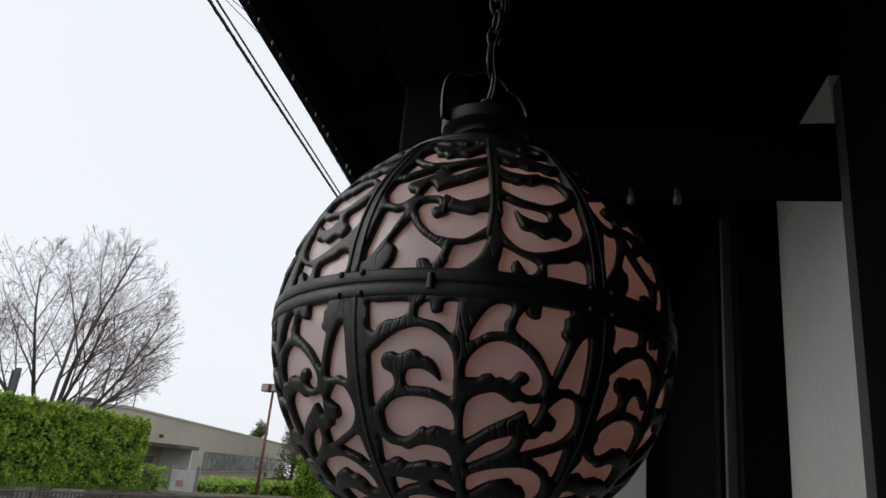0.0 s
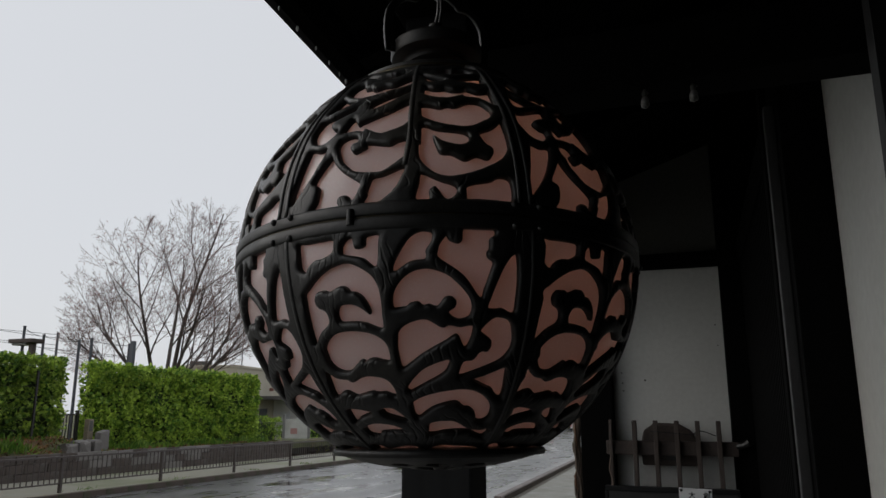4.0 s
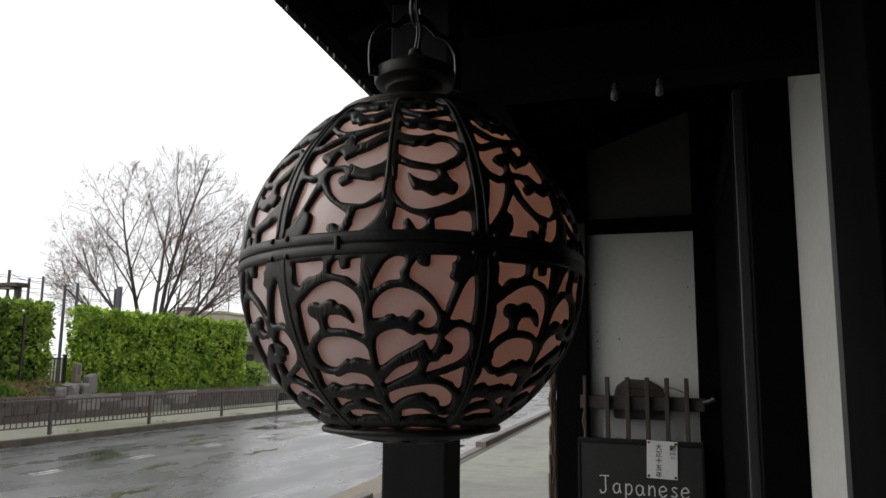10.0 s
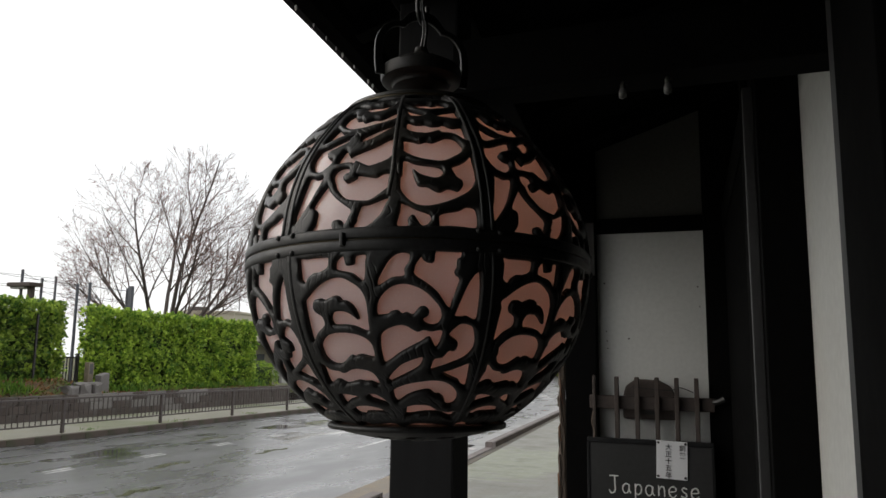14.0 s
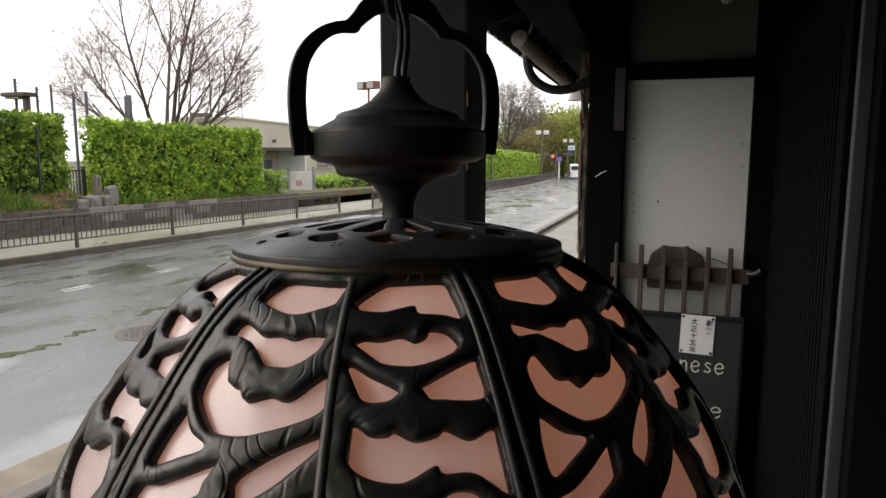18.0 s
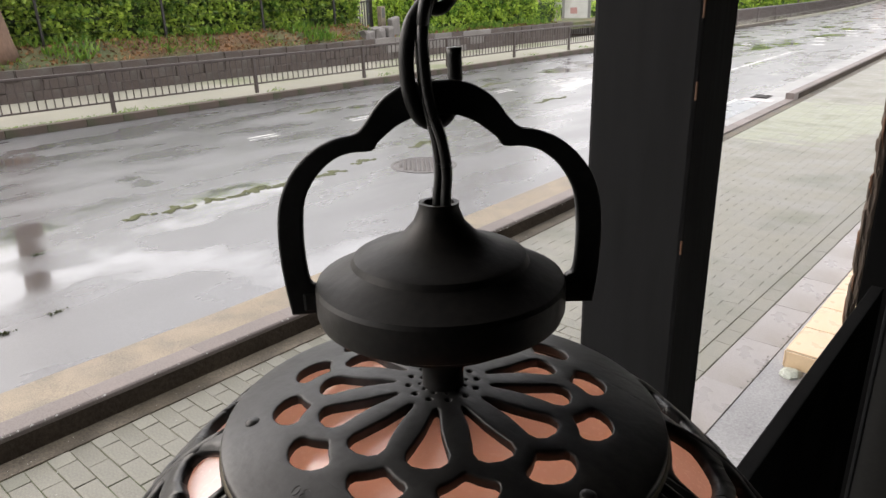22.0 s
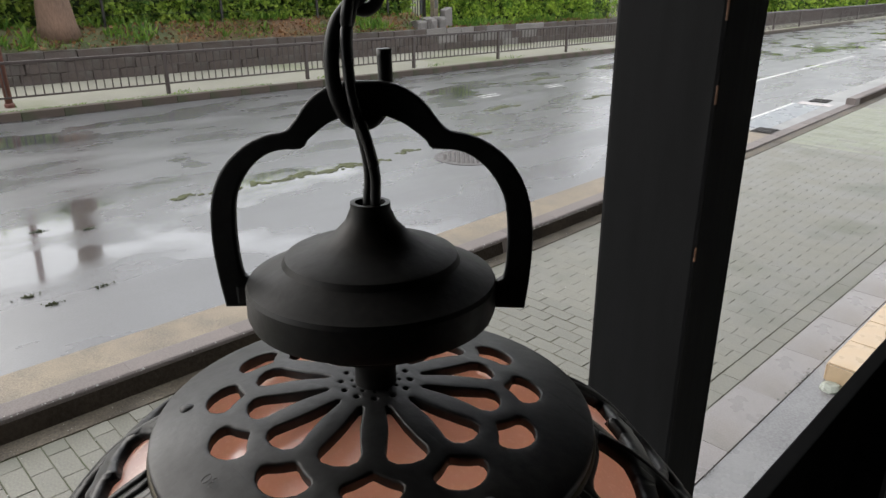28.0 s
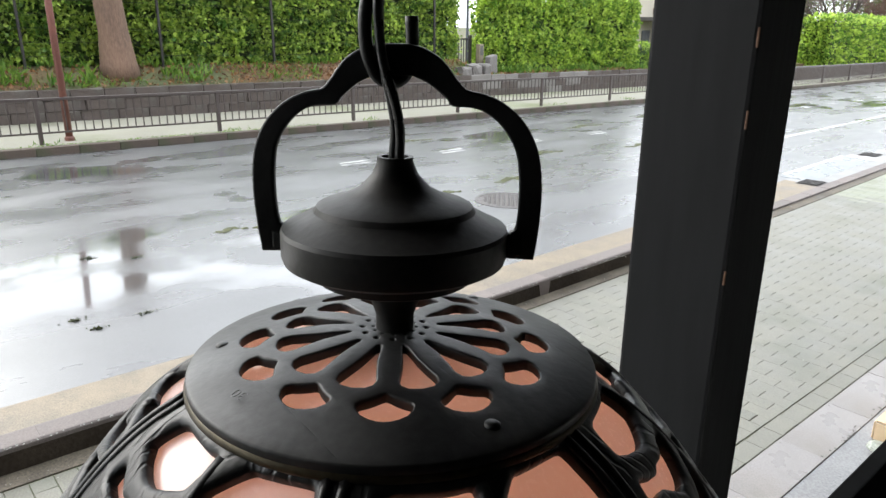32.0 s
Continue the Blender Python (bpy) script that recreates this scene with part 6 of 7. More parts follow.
def openwork(name, holes, a0, e0, e1):
    """One cast panel, a sixth of the globe wide, pierced by the openings: rounded edges, wavy surface, real thickness."""
    loops = []
    for ctrl in holes:
        q = [flat_map(a, e, a0) for a, e in ctrl]
        line = np.array(glide(q[-2:] + q + q[:2], 8))[16:-16]
        line = np.vstack([line, glide(q[-2:] + q + q[:2], 8)[-17:-16]])
        step = np.hypot(*np.diff(line, axis=0).T)
        at = np.concatenate([[0], np.cumsum(step)])
        n = max(10, int(at[-1] / 0.85))
        want = np.linspace(0, at[-1], n, endpoint=False)
        ring2 = np.stack([np.interp(want, at, line[:, 0]), np.interp(want, at, line[:, 1])], 1)
        area = 0.5 * np.sum(ring2[:, 0] * np.roll(ring2[:, 1], -1) - np.roll(ring2[:, 0], -1) * ring2[:, 1])
        loops.append(ring2 if area > 0 else ring2[::-1])
    edge = np.vstack(loops)
    es = np.linspace(e0, e1, 60)
    left = [flat_map(a0, e, a0) for e in es]
    right = [flat_map(a0 + 60, e, a0) for e in es]
    low = [flat_map(a0 + a, e0, a0) for a in np.linspace(0, 60, 61)[1:-1]]
    high = [flat_map(a0 + a, e1, a0) for a in np.linspace(0, 60, 31)[1:-1]]
    outer = np.array(left + high + right[::-1] + low[::-1])

    def gap(p):
        out = np.full(len(p), 1e9)
        for c in np.array_split(edge, 12):
            out = np.minimum(out, ((p[:, None] - c[None]) ** 2).sum(-1).min(1))
        return np.sqrt(out)

    inner = []
    for ring2 in loops:
        d = np.roll(ring2, -1, 0) - np.roll(ring2, 1, 0)
        nrm = np.stack([d[:, 1], -d[:, 0]], 1) / np.maximum(1e-6, np.hypot(d[:, 0], d[:, 1]))[:, None]
        for k in (0.45, 1.1, 2.0):
            inner.append((ring2 + nrm * k)[:: 1 if k < 2 else 2][: len(ring2)])
            g = gap(inner[-1])
            inner[-1] = inner[-1][g > 0.9 * k]
    gx, gy = np.meshgrid(np.arange(-80, 80, 2.0), np.arange(e0 * MM + 1, e1 * MM - 0.5, 2.0))
    grid = np.stack([gx.ravel(), gy.ravel()], 1)
    grid = grid[gap(grid) > 2.6]
    body = np.vstack(inner + [grid])
    wide = 30 * MM * np.cos(np.radians(body[:, 1] / MM)) - 0.6
    body = body[(np.abs(body[:, 0]) < wide) & (body[:, 1] > e0 * MM + 0.5) & (body[:, 1] < e1 * MM - 0.5)]
    pts, lines = [Vector(p) for p in outer], [(k, (k + 1) % len(outer)) for k in range(len(outer))]
    for ring2 in loops:
        k0 = len(pts)
        pts += [Vector(p) for p in ring2]
        lines += [(k0 + k, k0 + (k + 1) % len(ring2)) for k in range(len(ring2))]
    pts += [Vector(p) for p in body]
    vs, _, fs, _, _, _ = geometry.delaunay_2d_cdt(pts, lines, [], 0, 1e-5)
    v = np.array([(p[0], p[1]) for p in vs])
    f = np.array([t for t in fs if len(t) == 3])
    mid = v[f].mean(1)
    inside = np.zeros(len(mid), bool)
    for ring2 in loops:
        x0, y0 = ring2[:, 0][:, None], ring2[:, 1][:, None]
        x1, y1 = np.roll(ring2[:, 0], -1)[:, None], np.roll(ring2[:, 1], -1)[:, None]
        cross = ((y0 > mid[:, 1]) != (y1 > mid[:, 1])) & (mid[:, 0] < (x1 - x0) * (mid[:, 1] - y0) / np.where(y1 == y0, 1e-9, y1 - y0) + x0)
        inside ^= (cross.sum(0) % 2).astype(bool)
    f = f[~inside]
    d = np.minimum(gap(v), 2.4)
    tall = LR - 0.0004 - 0.0016 * (1 - d / 2.4) ** 2.2
    verts = []
    for (x, y), r in zip(v, tall):
        e = y / MM
        a = a0 + 30 + x / MM / math.cos(radians(e))
        wavy = 0.00018 * noise.noise((x * 0.35, y * 0.35, 0)) + 0.0002 * noise.noise((x * 0.12, y * 0.12, 5))
        verts.append(on_ball(a, e) * (r + wavy + swell(e)))
    faces = [tuple(t) for t in f]
    count = collections.Counter(tuple(sorted((t[k], t[(k + 1) % 3]))) for t in faces for k in range(3))
    foot = {}
    for t in list(faces):
        for k in range(3):
            p, q = t[k], t[(k + 1) % 3]
            if count[tuple(sorted((p, q)))] == 1:
                for w in (p, q):
                    if w not in foot:
                        foot[w] = len(verts)
                        u = verts[w].normalized()
                        verts.append(u * (BASE_R + swell(math.degrees(math.asin(u.z)))))
                faces.append((q, p, foot[p], foot[q]))
    me = bpy.data.meshes.new(name)
    me.from_pydata([tuple(p) for p in verts], [], faces)
    me.materials.append(CAST_LEAF)
    me.update()
    bm = bmesh.new()
    bm.from_mesh(me)
    bmesh.ops.recalc_face_normals(bm, faces=bm.faces[:])
    bm.to_mesh(me)
    bm.free()
    me.shade_smooth()
    me.set_sharp_from_angle(angle=radians(50))
    pieces.append((name, me))


# openings of the upper and the lower panel
opening(UPPER, [(8.4, 57.9), (9.6, 60.9), (11.4, 61.8), (14.9, 62.1), (24.5, 61.9), (29.2, 62), (29.9, 61.3), (28.9, 58.4), (27.2, 57.2), (19.6, 55.7), (11, 57)])
opening(UPPER, [(7.3, 51.7), (7.9, 54.2), (14.3, 52.7), (18.2, 52.9), (22, 52.5), (24.8, 53.2), (28.6, 53.2), (29, 52.7), (27.7, 50.5), (23.8, 48.6), (19.8, 48.4), (18.2, 48.7), (12.7, 51.4)])
opening(UPPER, [(10.2, 49.3), (6.7, 47.6), (6.6, 44.7), (7.8, 43), (12.3, 40.3), (14.5, 39.7), (18.9, 39.8), (23.9, 40.9), (29.2, 42.5), (31.2, 43.7), (31.8, 45), (31, 48), (25.7, 45), (23.7, 44.6), (21.2, 44.9), (17.2, 44), (15.3, 45.3), (13.4, 45.5), (11.9, 46.3)])
opening(UPPER, [(20, 34.4), (21.4, 36), (26.1, 38.7), (31.8, 40.8), (32.2, 40.3), (31.4, 39), (26.7, 35.2), (24, 33.5), (21.7, 32.5), (20.5, 32.4)])
opening(UPPER, [(5.6, 41.8), (9.4, 39.3), (13.4, 37.9), (9.5, 36.1), (4.6, 34.4), (4.6, 38.7)])
opening(UPPER, [(16.7, 36.4), (10.5, 34), (7.2, 32.6), (4.2, 31.9), (3.4, 30.1), (3.1, 27.5), (4.1, 25), (5.6, 23.1), (7.2, 22.4), (9.2, 22.3), (11.8, 24.5), (12.1, 25.9), (11.8, 26.6), (10.3, 26.9), (9, 28.1), (8.9, 29.4), (11.5, 31.1), (15.8, 33.1)])
opening(UPPER, [(14.2, 24.3), (15.1, 28.5), (16.2, 29.5), (18.1, 26.9), (19.2, 27.5), (24.6, 29.8), (27.2, 31.1), (32.8, 34.3), (33.3, 29.7), (33, 27.3), (32.2, 25.6), (30.6, 24.2), (26.6, 22.7), (24.8, 22.8), (20.9, 24.8), (20.5, 23.8), (19, 24.4)])
opening(UPPER, [(14.4, 19.2), (14.2, 20.8), (14.7, 22), (16.3, 22.7), (17.8, 22.8), (19.3, 22.2), (19.6, 20.6), (18.7, 20.4), (17.9, 19.6), (18.1, 18.5), (18.9, 17.6), (20, 17.6), (22.3, 18.8), (22.5, 19.8), (28.1, 18.7), (30.5, 19.8), (32.8, 19.9), (33.2, 18.7), (32.4, 15.5), (31.3, 14.2), (27.9, 11.6), (26, 11.1), (21.5, 11.6), (19.4, 12.5), (15.7, 16.2)])
opening(UPPER, [(4.4, 20.8), (8, 20), (10.7, 20.1), (8.9, 14.9), (6.8, 10.9), (3.5, 6.5), (2.5, 6.1), (2.1, 8), (3, 11.8), (3.8, 16.3)])
opening(UPPER, [(12.8, 17.3), (14.2, 15.1), (16.5, 12.6), (19.1, 10.7), (21.8, 8.6), (21.7, 7.1), (20.5, 4.8), (19.7, 4.6), (19.1, 5.7), (17.9, 6), (16.6, 5.6), (16.3, 4.4), (16.6, 2.9), (13, 2.7), (9, 3), (10.3, 5.4), (10.7, 8.6), (10, 9.8), (8.9, 10.7), (11.4, 15.2)])
opening(UPPER, [(24.6, 9.5), (27.7, 10.2), (32.4, 11.9), (31.5, 8.7), (30.4, 6.7), (28.5, 4.7), (26.5, 3.5), (23.5, 3.3), (22.7, 3.7), (23.8, 5.7), (23.5, 6.4)])
opening(UPPER, [(33.6, 57.6), (34.1, 58.8), (39.5, 61.9), (43, 62.3), (54.4, 62.4), (56.3, 61.6), (56.5, 59.6), (56.9, 57.2), (56.7, 55.1), (53, 55.7), (47.7, 56.2), (46.6, 57.4), (40.2, 56.5), (34.3, 56.8)])
opening(UPPER, [(34.9, 51.8), (36.3, 52.8), (39.8, 52.7), (43.7, 53.2), (46.3, 52.5), (47.7, 52.7), (49.1, 53.3), (49.6, 54), (52.8, 53.6), (54.7, 51.9), (54, 50.9), (52.2, 50.1), (45.9, 48.9), (39.4, 49.5)])
opening(UPPER, [(34.2, 48.8), (35, 49.3), (37.9, 48.1), (43.1, 46.2), (42.4, 45.2), (41.1, 44.7), (38.2, 44.6), (36.6, 45.5)])
opening(UPPER, [(47, 46.2), (47.7, 46.8), (56.6, 49.5), (57.5, 48.5), (57.2, 44.6), (49.8, 44.7), (47.8, 45)])
opening(UPPER, [(36.1, 42), (38.9, 40.9), (41.6, 40.9), (42.5, 41.3), (45.6, 40.2), (49, 40.7), (50.2, 41.3), (53.1, 40.1), (54.8, 40.1), (57.6, 40.9), (57.9, 39.5), (57.9, 35.3), (57.6, 33.5), (53.5, 36.1), (49.2, 36.4), (48.2, 37.3), (44.9, 36), (42.7, 35.6), (38.5, 36.3), (35.8, 38.3)])
opening(UPPER, [(35.6, 32.4), (38.5, 32.2), (41, 31.4), (43.2, 32.3), (45, 31.9), (46.6, 32.4), (49.5, 34.1), (51.6, 34.4), (53.7, 33.7), (55.7, 30.8), (55.3, 29.2), (54.1, 27.5), (49.7, 24.7), (47.4, 24.1), (45.3, 24.2), (40.4, 25.2), (36.6, 27.3), (35.9, 28.6)])
opening(UPPER, [(57.7, 27), (58.1, 24), (58.4, 21.3), (58.2, 18.5), (56.9, 16.1), (55.6, 14.5), (52.8, 12.6), (49.1, 10.8), (46, 9.8), (43.1, 9.3), (40.1, 9.9), (37.6, 11.8), (35.9, 14.6), (35.6, 18.6), (36.1, 19), (36.1, 22.1), (36.4, 24.5), (40.3, 23), (45.7, 22.3), (47.4, 21.8), (48.2, 21), (48.1, 19.5), (47, 18.4), (45.2, 18.1), (41.7, 19.1), (39.1, 20.8), (40.4, 16.3), (41.7, 15.4), (43.5, 15.3), (46.8, 13.7), (49.6, 14.9), (52.2, 14.3), (53.4, 15.1), (54, 16.5), (53.6, 17.9), (52.3, 18.7), (51, 21.4), (51.5, 22.5), (54.1, 23.8), (56.4, 25.5)])
opening(UPPER, [(36.2, 10.2), (40.6, 8.2), (43.5, 7.2), (44.6, 6.1), (44.3, 4.9), (43.3, 3.8), (41.8, 3.8), (39.9, 6.5), (38.9, 6.3), (38.2, 5.3), (38.2, 3.5), (35.3, 3.8), (36, 8.1)])
opening(UPPER, [(46.7, 6.2), (48, 7.3), (52.5, 8.3), (54.7, 9.5), (57.3, 8.7), (57.3, 3.8), (53.4, 3.6), (49.9, 3.7), (46.5, 3.8)])
opening(LOWER, [(5.2, -4.5), (7.7, -4.4), (11.5, -4.3), (15.3, -4.4), (15.6, -5.5), (15.1, -7.2), (12.6, -8.3), (10.4, -8.5), (8.4, -9.7), (7.3, -11), (5.3, -9.5)])
opening(LOWER, [(17.7, -6.1), (18.9, -4.7), (20.3, -4.5), (21, -6.8), (22.3, -6.9), (23.4, -6.4), (23.8, -4.5), (26.7, -4.2), (26.7, -6), (26, -11.2), (22.8, -9.1), (18.3, -8), (17.5, -7.3)])
opening(LOWER, [(5.7, -16.6), (7.4, -14.9), (10.3, -12.7), (13.5, -11), (17.1, -10.1), (19.8, -10.3), (22.4, -11.5), (24.7, -13.2), (26.1, -15.6), (26.6, -18.5), (26.6, -21.9), (26.2, -25.2), (21.7, -23.7), (18.2, -23.3), (15.5, -23.2), (14.8, -22.2), (14.8, -21), (15.6, -19.7), (17.2, -19.3), (19.5, -19.4), (21.6, -20.4), (23.6, -21.9), (23.3, -19.9), (22.2, -17.9), (20.4, -16.6), (19, -16.4), (18.3, -15.5), (16.6, -15), (13.5, -16.1), (11.8, -15.6), (9.8, -16), (8.9, -17.7), (9.5, -19.3), (11.2, -20.2), (11.9, -21.1), (12.1, -22.7), (11.3, -23.7), (8.8, -25.2), (6, -27.9), (5.5, -26.2), (5.6, -22)])
opening(LOWER, [(8.2, -29.6), (10.1, -27.4), (13.3, -25.8), (17.2, -25.4), (20.7, -25.7), (24, -26.6), (26.4, -28.4), (27.2, -30.8), (27, -33), (25.3, -33), (23, -32.4), (21.1, -32.5), (20, -33), (18.4, -32.7), (14.6, -35.1), (11.9, -35.3), (9.5, -34.2), (8.2, -32.1)])
opening(LOWER, [(5.9, -35), (8.9, -36.9), (12.4, -37.5), (13.3, -38.1), (14.8, -38.1), (17.7, -37), (21.2, -36.8), (24.6, -37.7), (26.4, -39.6), (26.9, -42.2), (25.7, -42.4), (23.5, -41.6), (21, -41.7), (18.6, -41.3), (13.9, -42.2), (12.4, -42), (10.5, -41), (8.4, -41), (5.1, -42.1), (5.4, -38.4)])
opening(LOWER, [(6.7, -46), (13.9, -46.6), (15.7, -47.7), (9.9, -49.2), (6.5, -50.7), (6.1, -49.5)])
opening(LOWER, [(20, -46.5), (22.4, -45.9), (25.3, -46.6), (28.8, -50.3), (22.8, -48.9), (20.8, -47.8)])
opening(LOWER, [(8.7, -52.8), (13.6, -51.2), (18.3, -51.1), (23.2, -52), (27.7, -54.5), (23.8, -54.7), (15.3, -54.9), (12.7, -56.2), (9.3, -55.6), (8.5, -54.2)])
opening(LOWER, [(5.5, -59.5), (11.2, -60.1), (13.6, -61.5), (19.2, -60.7), (25.4, -59.9), (29.9, -61), (29.4, -62.3), (22.9, -66), (11.4, -66.9), (2.7, -66.9), (4, -63.9)])
opening(LOWER, [(29.8, -12.5), (30.3, -10.4), (33.1, -5.9), (35, -4.3), (36.9, -3.8), (38.8, -4.3), (38.6, -6.2), (37.4, -8.1), (37.3, -9.9), (34, -10.4), (30.5, -12.5)])
opening(LOWER, [(41.9, -4.9), (42.6, -5.9), (44.3, -6.6), (45.5, -6.1), (46, -3.3), (48.9, -3.2), (52.8, -3.3), (52.9, -4.6), (51.9, -5.4), (51.8, -7.5), (51.2, -8.5), (51.5, -9.7), (52.7, -10.7), (52.2, -12.6), (50.9, -16.5), (50, -18.5), (46.7, -14.4), (44.2, -12.3), (40.3, -9.7), (40.2, -8.1), (40.7, -6.4)])
opening(LOWER, [(29.6, -20.7), (29.4, -18.5), (30.1, -16.4), (32, -14.2), (34.5, -12.7), (37.4, -12.2), (40.3, -12.8), (42.8, -14), (45.3, -16.1), (47.2, -18.2), (48, -19.9), (48.1, -21.4), (47.2, -22.9), (45.1, -23.4), (43.3, -22.7), (42.7, -21.7), (44.1, -20.7), (44.3, -19.2), (43.1, -18.3), (41.6, -18.6), (39.9, -20.5), (37.9, -20), (36.6, -20.3), (35.3, -19.4), (33.3, -19.8), (32.2, -20.6)])
opening(LOWER, [(58.2, -8.4), (58.7, -10.9), (58.9, -14.7), (58.9, -18.7), (58.5, -21.7), (55.6, -20.8), (54, -21), (52, -20.7), (52.6, -18.4), (53.9, -14.9), (55.4, -11.5), (57.1, -9)])
opening(LOWER, [(29.9, -26.8), (31.4, -25), (34.2, -23.8), (37.3, -23.5), (41, -25.3), (42.8, -24.8), (45.2, -25.2), (48.4, -24.9), (48.5, -27), (47.7, -29.2), (46.7, -29.9), (44.8, -27), (42.1, -28.4), (38.9, -30), (35.4, -31.9), (32.4, -33.9), (30.1, -34.9), (29.6, -32.5), (29.5, -29.2)])
opening(LOWER, [(50.6, -26.2), (53.2, -23.3), (55.3, -22.9), (57.4, -23.5), (58.6, -25), (59.5, -28.4), (58.9, -30.9), (56.7, -33.2), (52.7, -35), (48.6, -36.5), (46, -37.2), (45.7, -36.8), (46.7, -33.6), (49.3, -33), (51.1, -31), (53, -30.9), (53.8, -29.3), (53.2, -27.7)])
opening(LOWER, [(50.1, -38.3), (53.1, -37), (56.1, -35.8), (58.9, -34.9), (59.6, -37.6), (60.1, -42.8), (58, -42.3), (56, -40.5)])
opening(LOWER, [(30.7, -40.9), (31.4, -39.3), (33.9, -36.8), (37, -34.7), (42.3, -33), (43, -33.9), (42.1, -35.9), (40, -37.4), (36.9, -38.9), (33.5, -40.5), (31.1, -41.5)])
opening(LOWER, [(31.5, -44.9), (33.2, -43.5), (37.4, -42.1), (42.7, -41.1), (47.3, -40.7), (50.7, -41.1), (54.1, -42.5), (56.9, -44.9), (58.3, -47.5), (58, -49.9), (55.8, -50.9), (53.5, -50.2), (52.8, -48.2), (50.4, -46.5), (48.5, -46.3), (45.7, -44.7), (41.2, -45.4), (37.9, -46.5), (35.6, -47.8), (32.7, -49.4), (31.5, -47.5)])
opening(LOWER, [(36.5, -51.7), (39.4, -50.6), (43.4, -50.4), (46.6, -50.9), (50.4, -52.8), (55.3, -53.7), (60.4, -53.6), (59.8, -56.7), (56.4, -56.2), (51.9, -54.6), (42.9, -54.8), (39.3, -55.5), (35.2, -55.4)])
opening(LOWER, [(35.6, -62.2), (38.2, -60.3), (44.5, -59.8), (52.2, -60.4), (59.7, -61.4), (61, -63.8), (59.1, -66.5), (45.8, -66.5), (35.7, -66.5)])
openwork("openwork_panel", UPPER, 0.4, 1.5, 65.5)
openwork("openwork_panel", LOWER, 2.9, -68.5, -1.5)

# raised bars along the joints and ribs of the panels
for a in (-1.0, 1.6):
    keep("strap", ribbon([(a, 3), (a, 14), (a, 30), (a, 46), (a * 1.2, 56), (a * 1.5, 63)], lambda t: 0.0017, TOP_R + 0.0008))
keep("strap", ribbon([(2.0, -3), (2.4, -16), (2.6, -32), (2.9, -48), (3.2, -66)], lambda t: 0.0018, TOP_R + 0.0006))
keep("rib", ribbon([(32.6, 12), (33.4, 20), (33.2, 30), (32.6, 42), (32.0, 54), (31.6, 62)], lambda t: 0.0019, TOP_R + 0.0003))
for e in (2.5, -2.5):
    for a in (-2.6, 3.6):
        rv = bmesh.new()
        bmesh.ops.create_uvsphere(rv, u_segments=12, v_segments=7, radius=0.0021)
        bmesh.ops.translate(rv, vec=on_ball(a, e) * (LR + 0.0003), verts=rv.verts)
        keep("rivet", rv)

for k in range(6):
    m = Matrix.Rotation(radians(60 * k), 4, "Z")
    for name, me in pieces:
        again(name, me, lantern, m)

# band round the middle, in two hoops with a bright seam
part("band", lathe([(LR - 0.005, 0.0006), (LR - 0.0002, 0.0006), (LR + 0.0003, 0.0014), (LR + 0.0003, 0.0066), (LR - 0.0006, 0.0082), (LR - 0.005, 0.0082)], 120, False), IRON, lantern, "", True)
part("band", lathe([(LR - 0.005, -0.0082), (LR - 0.0006, -0.0082), (LR + 0.0003, -0.0066), (LR + 0.0003, -0.0014), (LR - 0.0002, -0.0004), (LR - 0.005, -0.0004)], 120, False), IRON, lantern, "", True)
part("seam", lathe([(LR - 0.004, -0.0006), (LR - 0.0007, -0.0006), (LR - 0.0007, 0.0008), (LR - 0.004, 0.0008)], 120, False), BRASS, lantern, "thin bright seam of the band", True)
for k in range(3):
    hinge = part("clasp", tube([(0, 0, -0.0045), (0, 0, 0.0045)], 0.0022, 12), IRON, lantern)
    hinge.matrix_basis = pose(0, 0, 0, 0, 0, 270.5 + 120 * k) @ pose(LR + 0.0006, 0, 0)


def circle(r, cx=0.0, cy=0.0, n=24):
    return [(cx + r * math.cos(2 * math.pi * i / n), cy + r * math.sin(2 * math.pi * i / n)) for i in range(n)]


def rosette(centre_hole):
    """The pierced plate: twelve petals, twelve lunettes between their tips and pinholes round the stem."""
    outs = [circle(0.0675, n=96)]
    if centre_hole:
        outs.append(circle(0.004))
    for k in range(12):
        a = radians(4.5 + 30 * k)
        turn = lambda p, a=a: (p[0] * math.cos(a) - p[1] * math.sin(a), p[0] * math.sin(a) + p[1] * math.cos(a))
        petal = [(0.0138, 0.0), (0.0152, 0.0014), (0.024, 0.003), (0.030, 0.0049), (0.0342, 0.0065), (0.0373, 0.0062), (0.0394, 0.004), (0.0402, 0.0)]
        outs.append([turn(p) for p in petal + [(x, -y) for x, y in petal[-2:0:-1]]])
        a2 = a + radians(15)
        turn2 = lambda p, a=a2: (p[0] * math.cos(a) - p[1] * math.sin(a), p[0] * math.sin(a) + p[1] * math.cos(a))
        moon = [(0.0403, 0.0), (0.0408, 0.0012), (0.0421, 0.0031), (0.0432, 0.0052), (0.044, 0.0075), (0.0455, 0.0088), (0.0478, 0.0086), (0.0504, 0.007), (0.0522, 0.0044), (0.0531, 0.002), (0.0533, 0.0)]
        outs.append([turn2(p) for p in moon + [(x, -y) for x, y in moon[-2:0:-1]]])
        for r, da, s in ((0.0073, 15, 0.0011), (0.0108, 15, 0.0016)):
            t = a + radians(da)
            outs.append(circle(s, r * math.cos(t), r * math.sin(t), 8))
    return outs


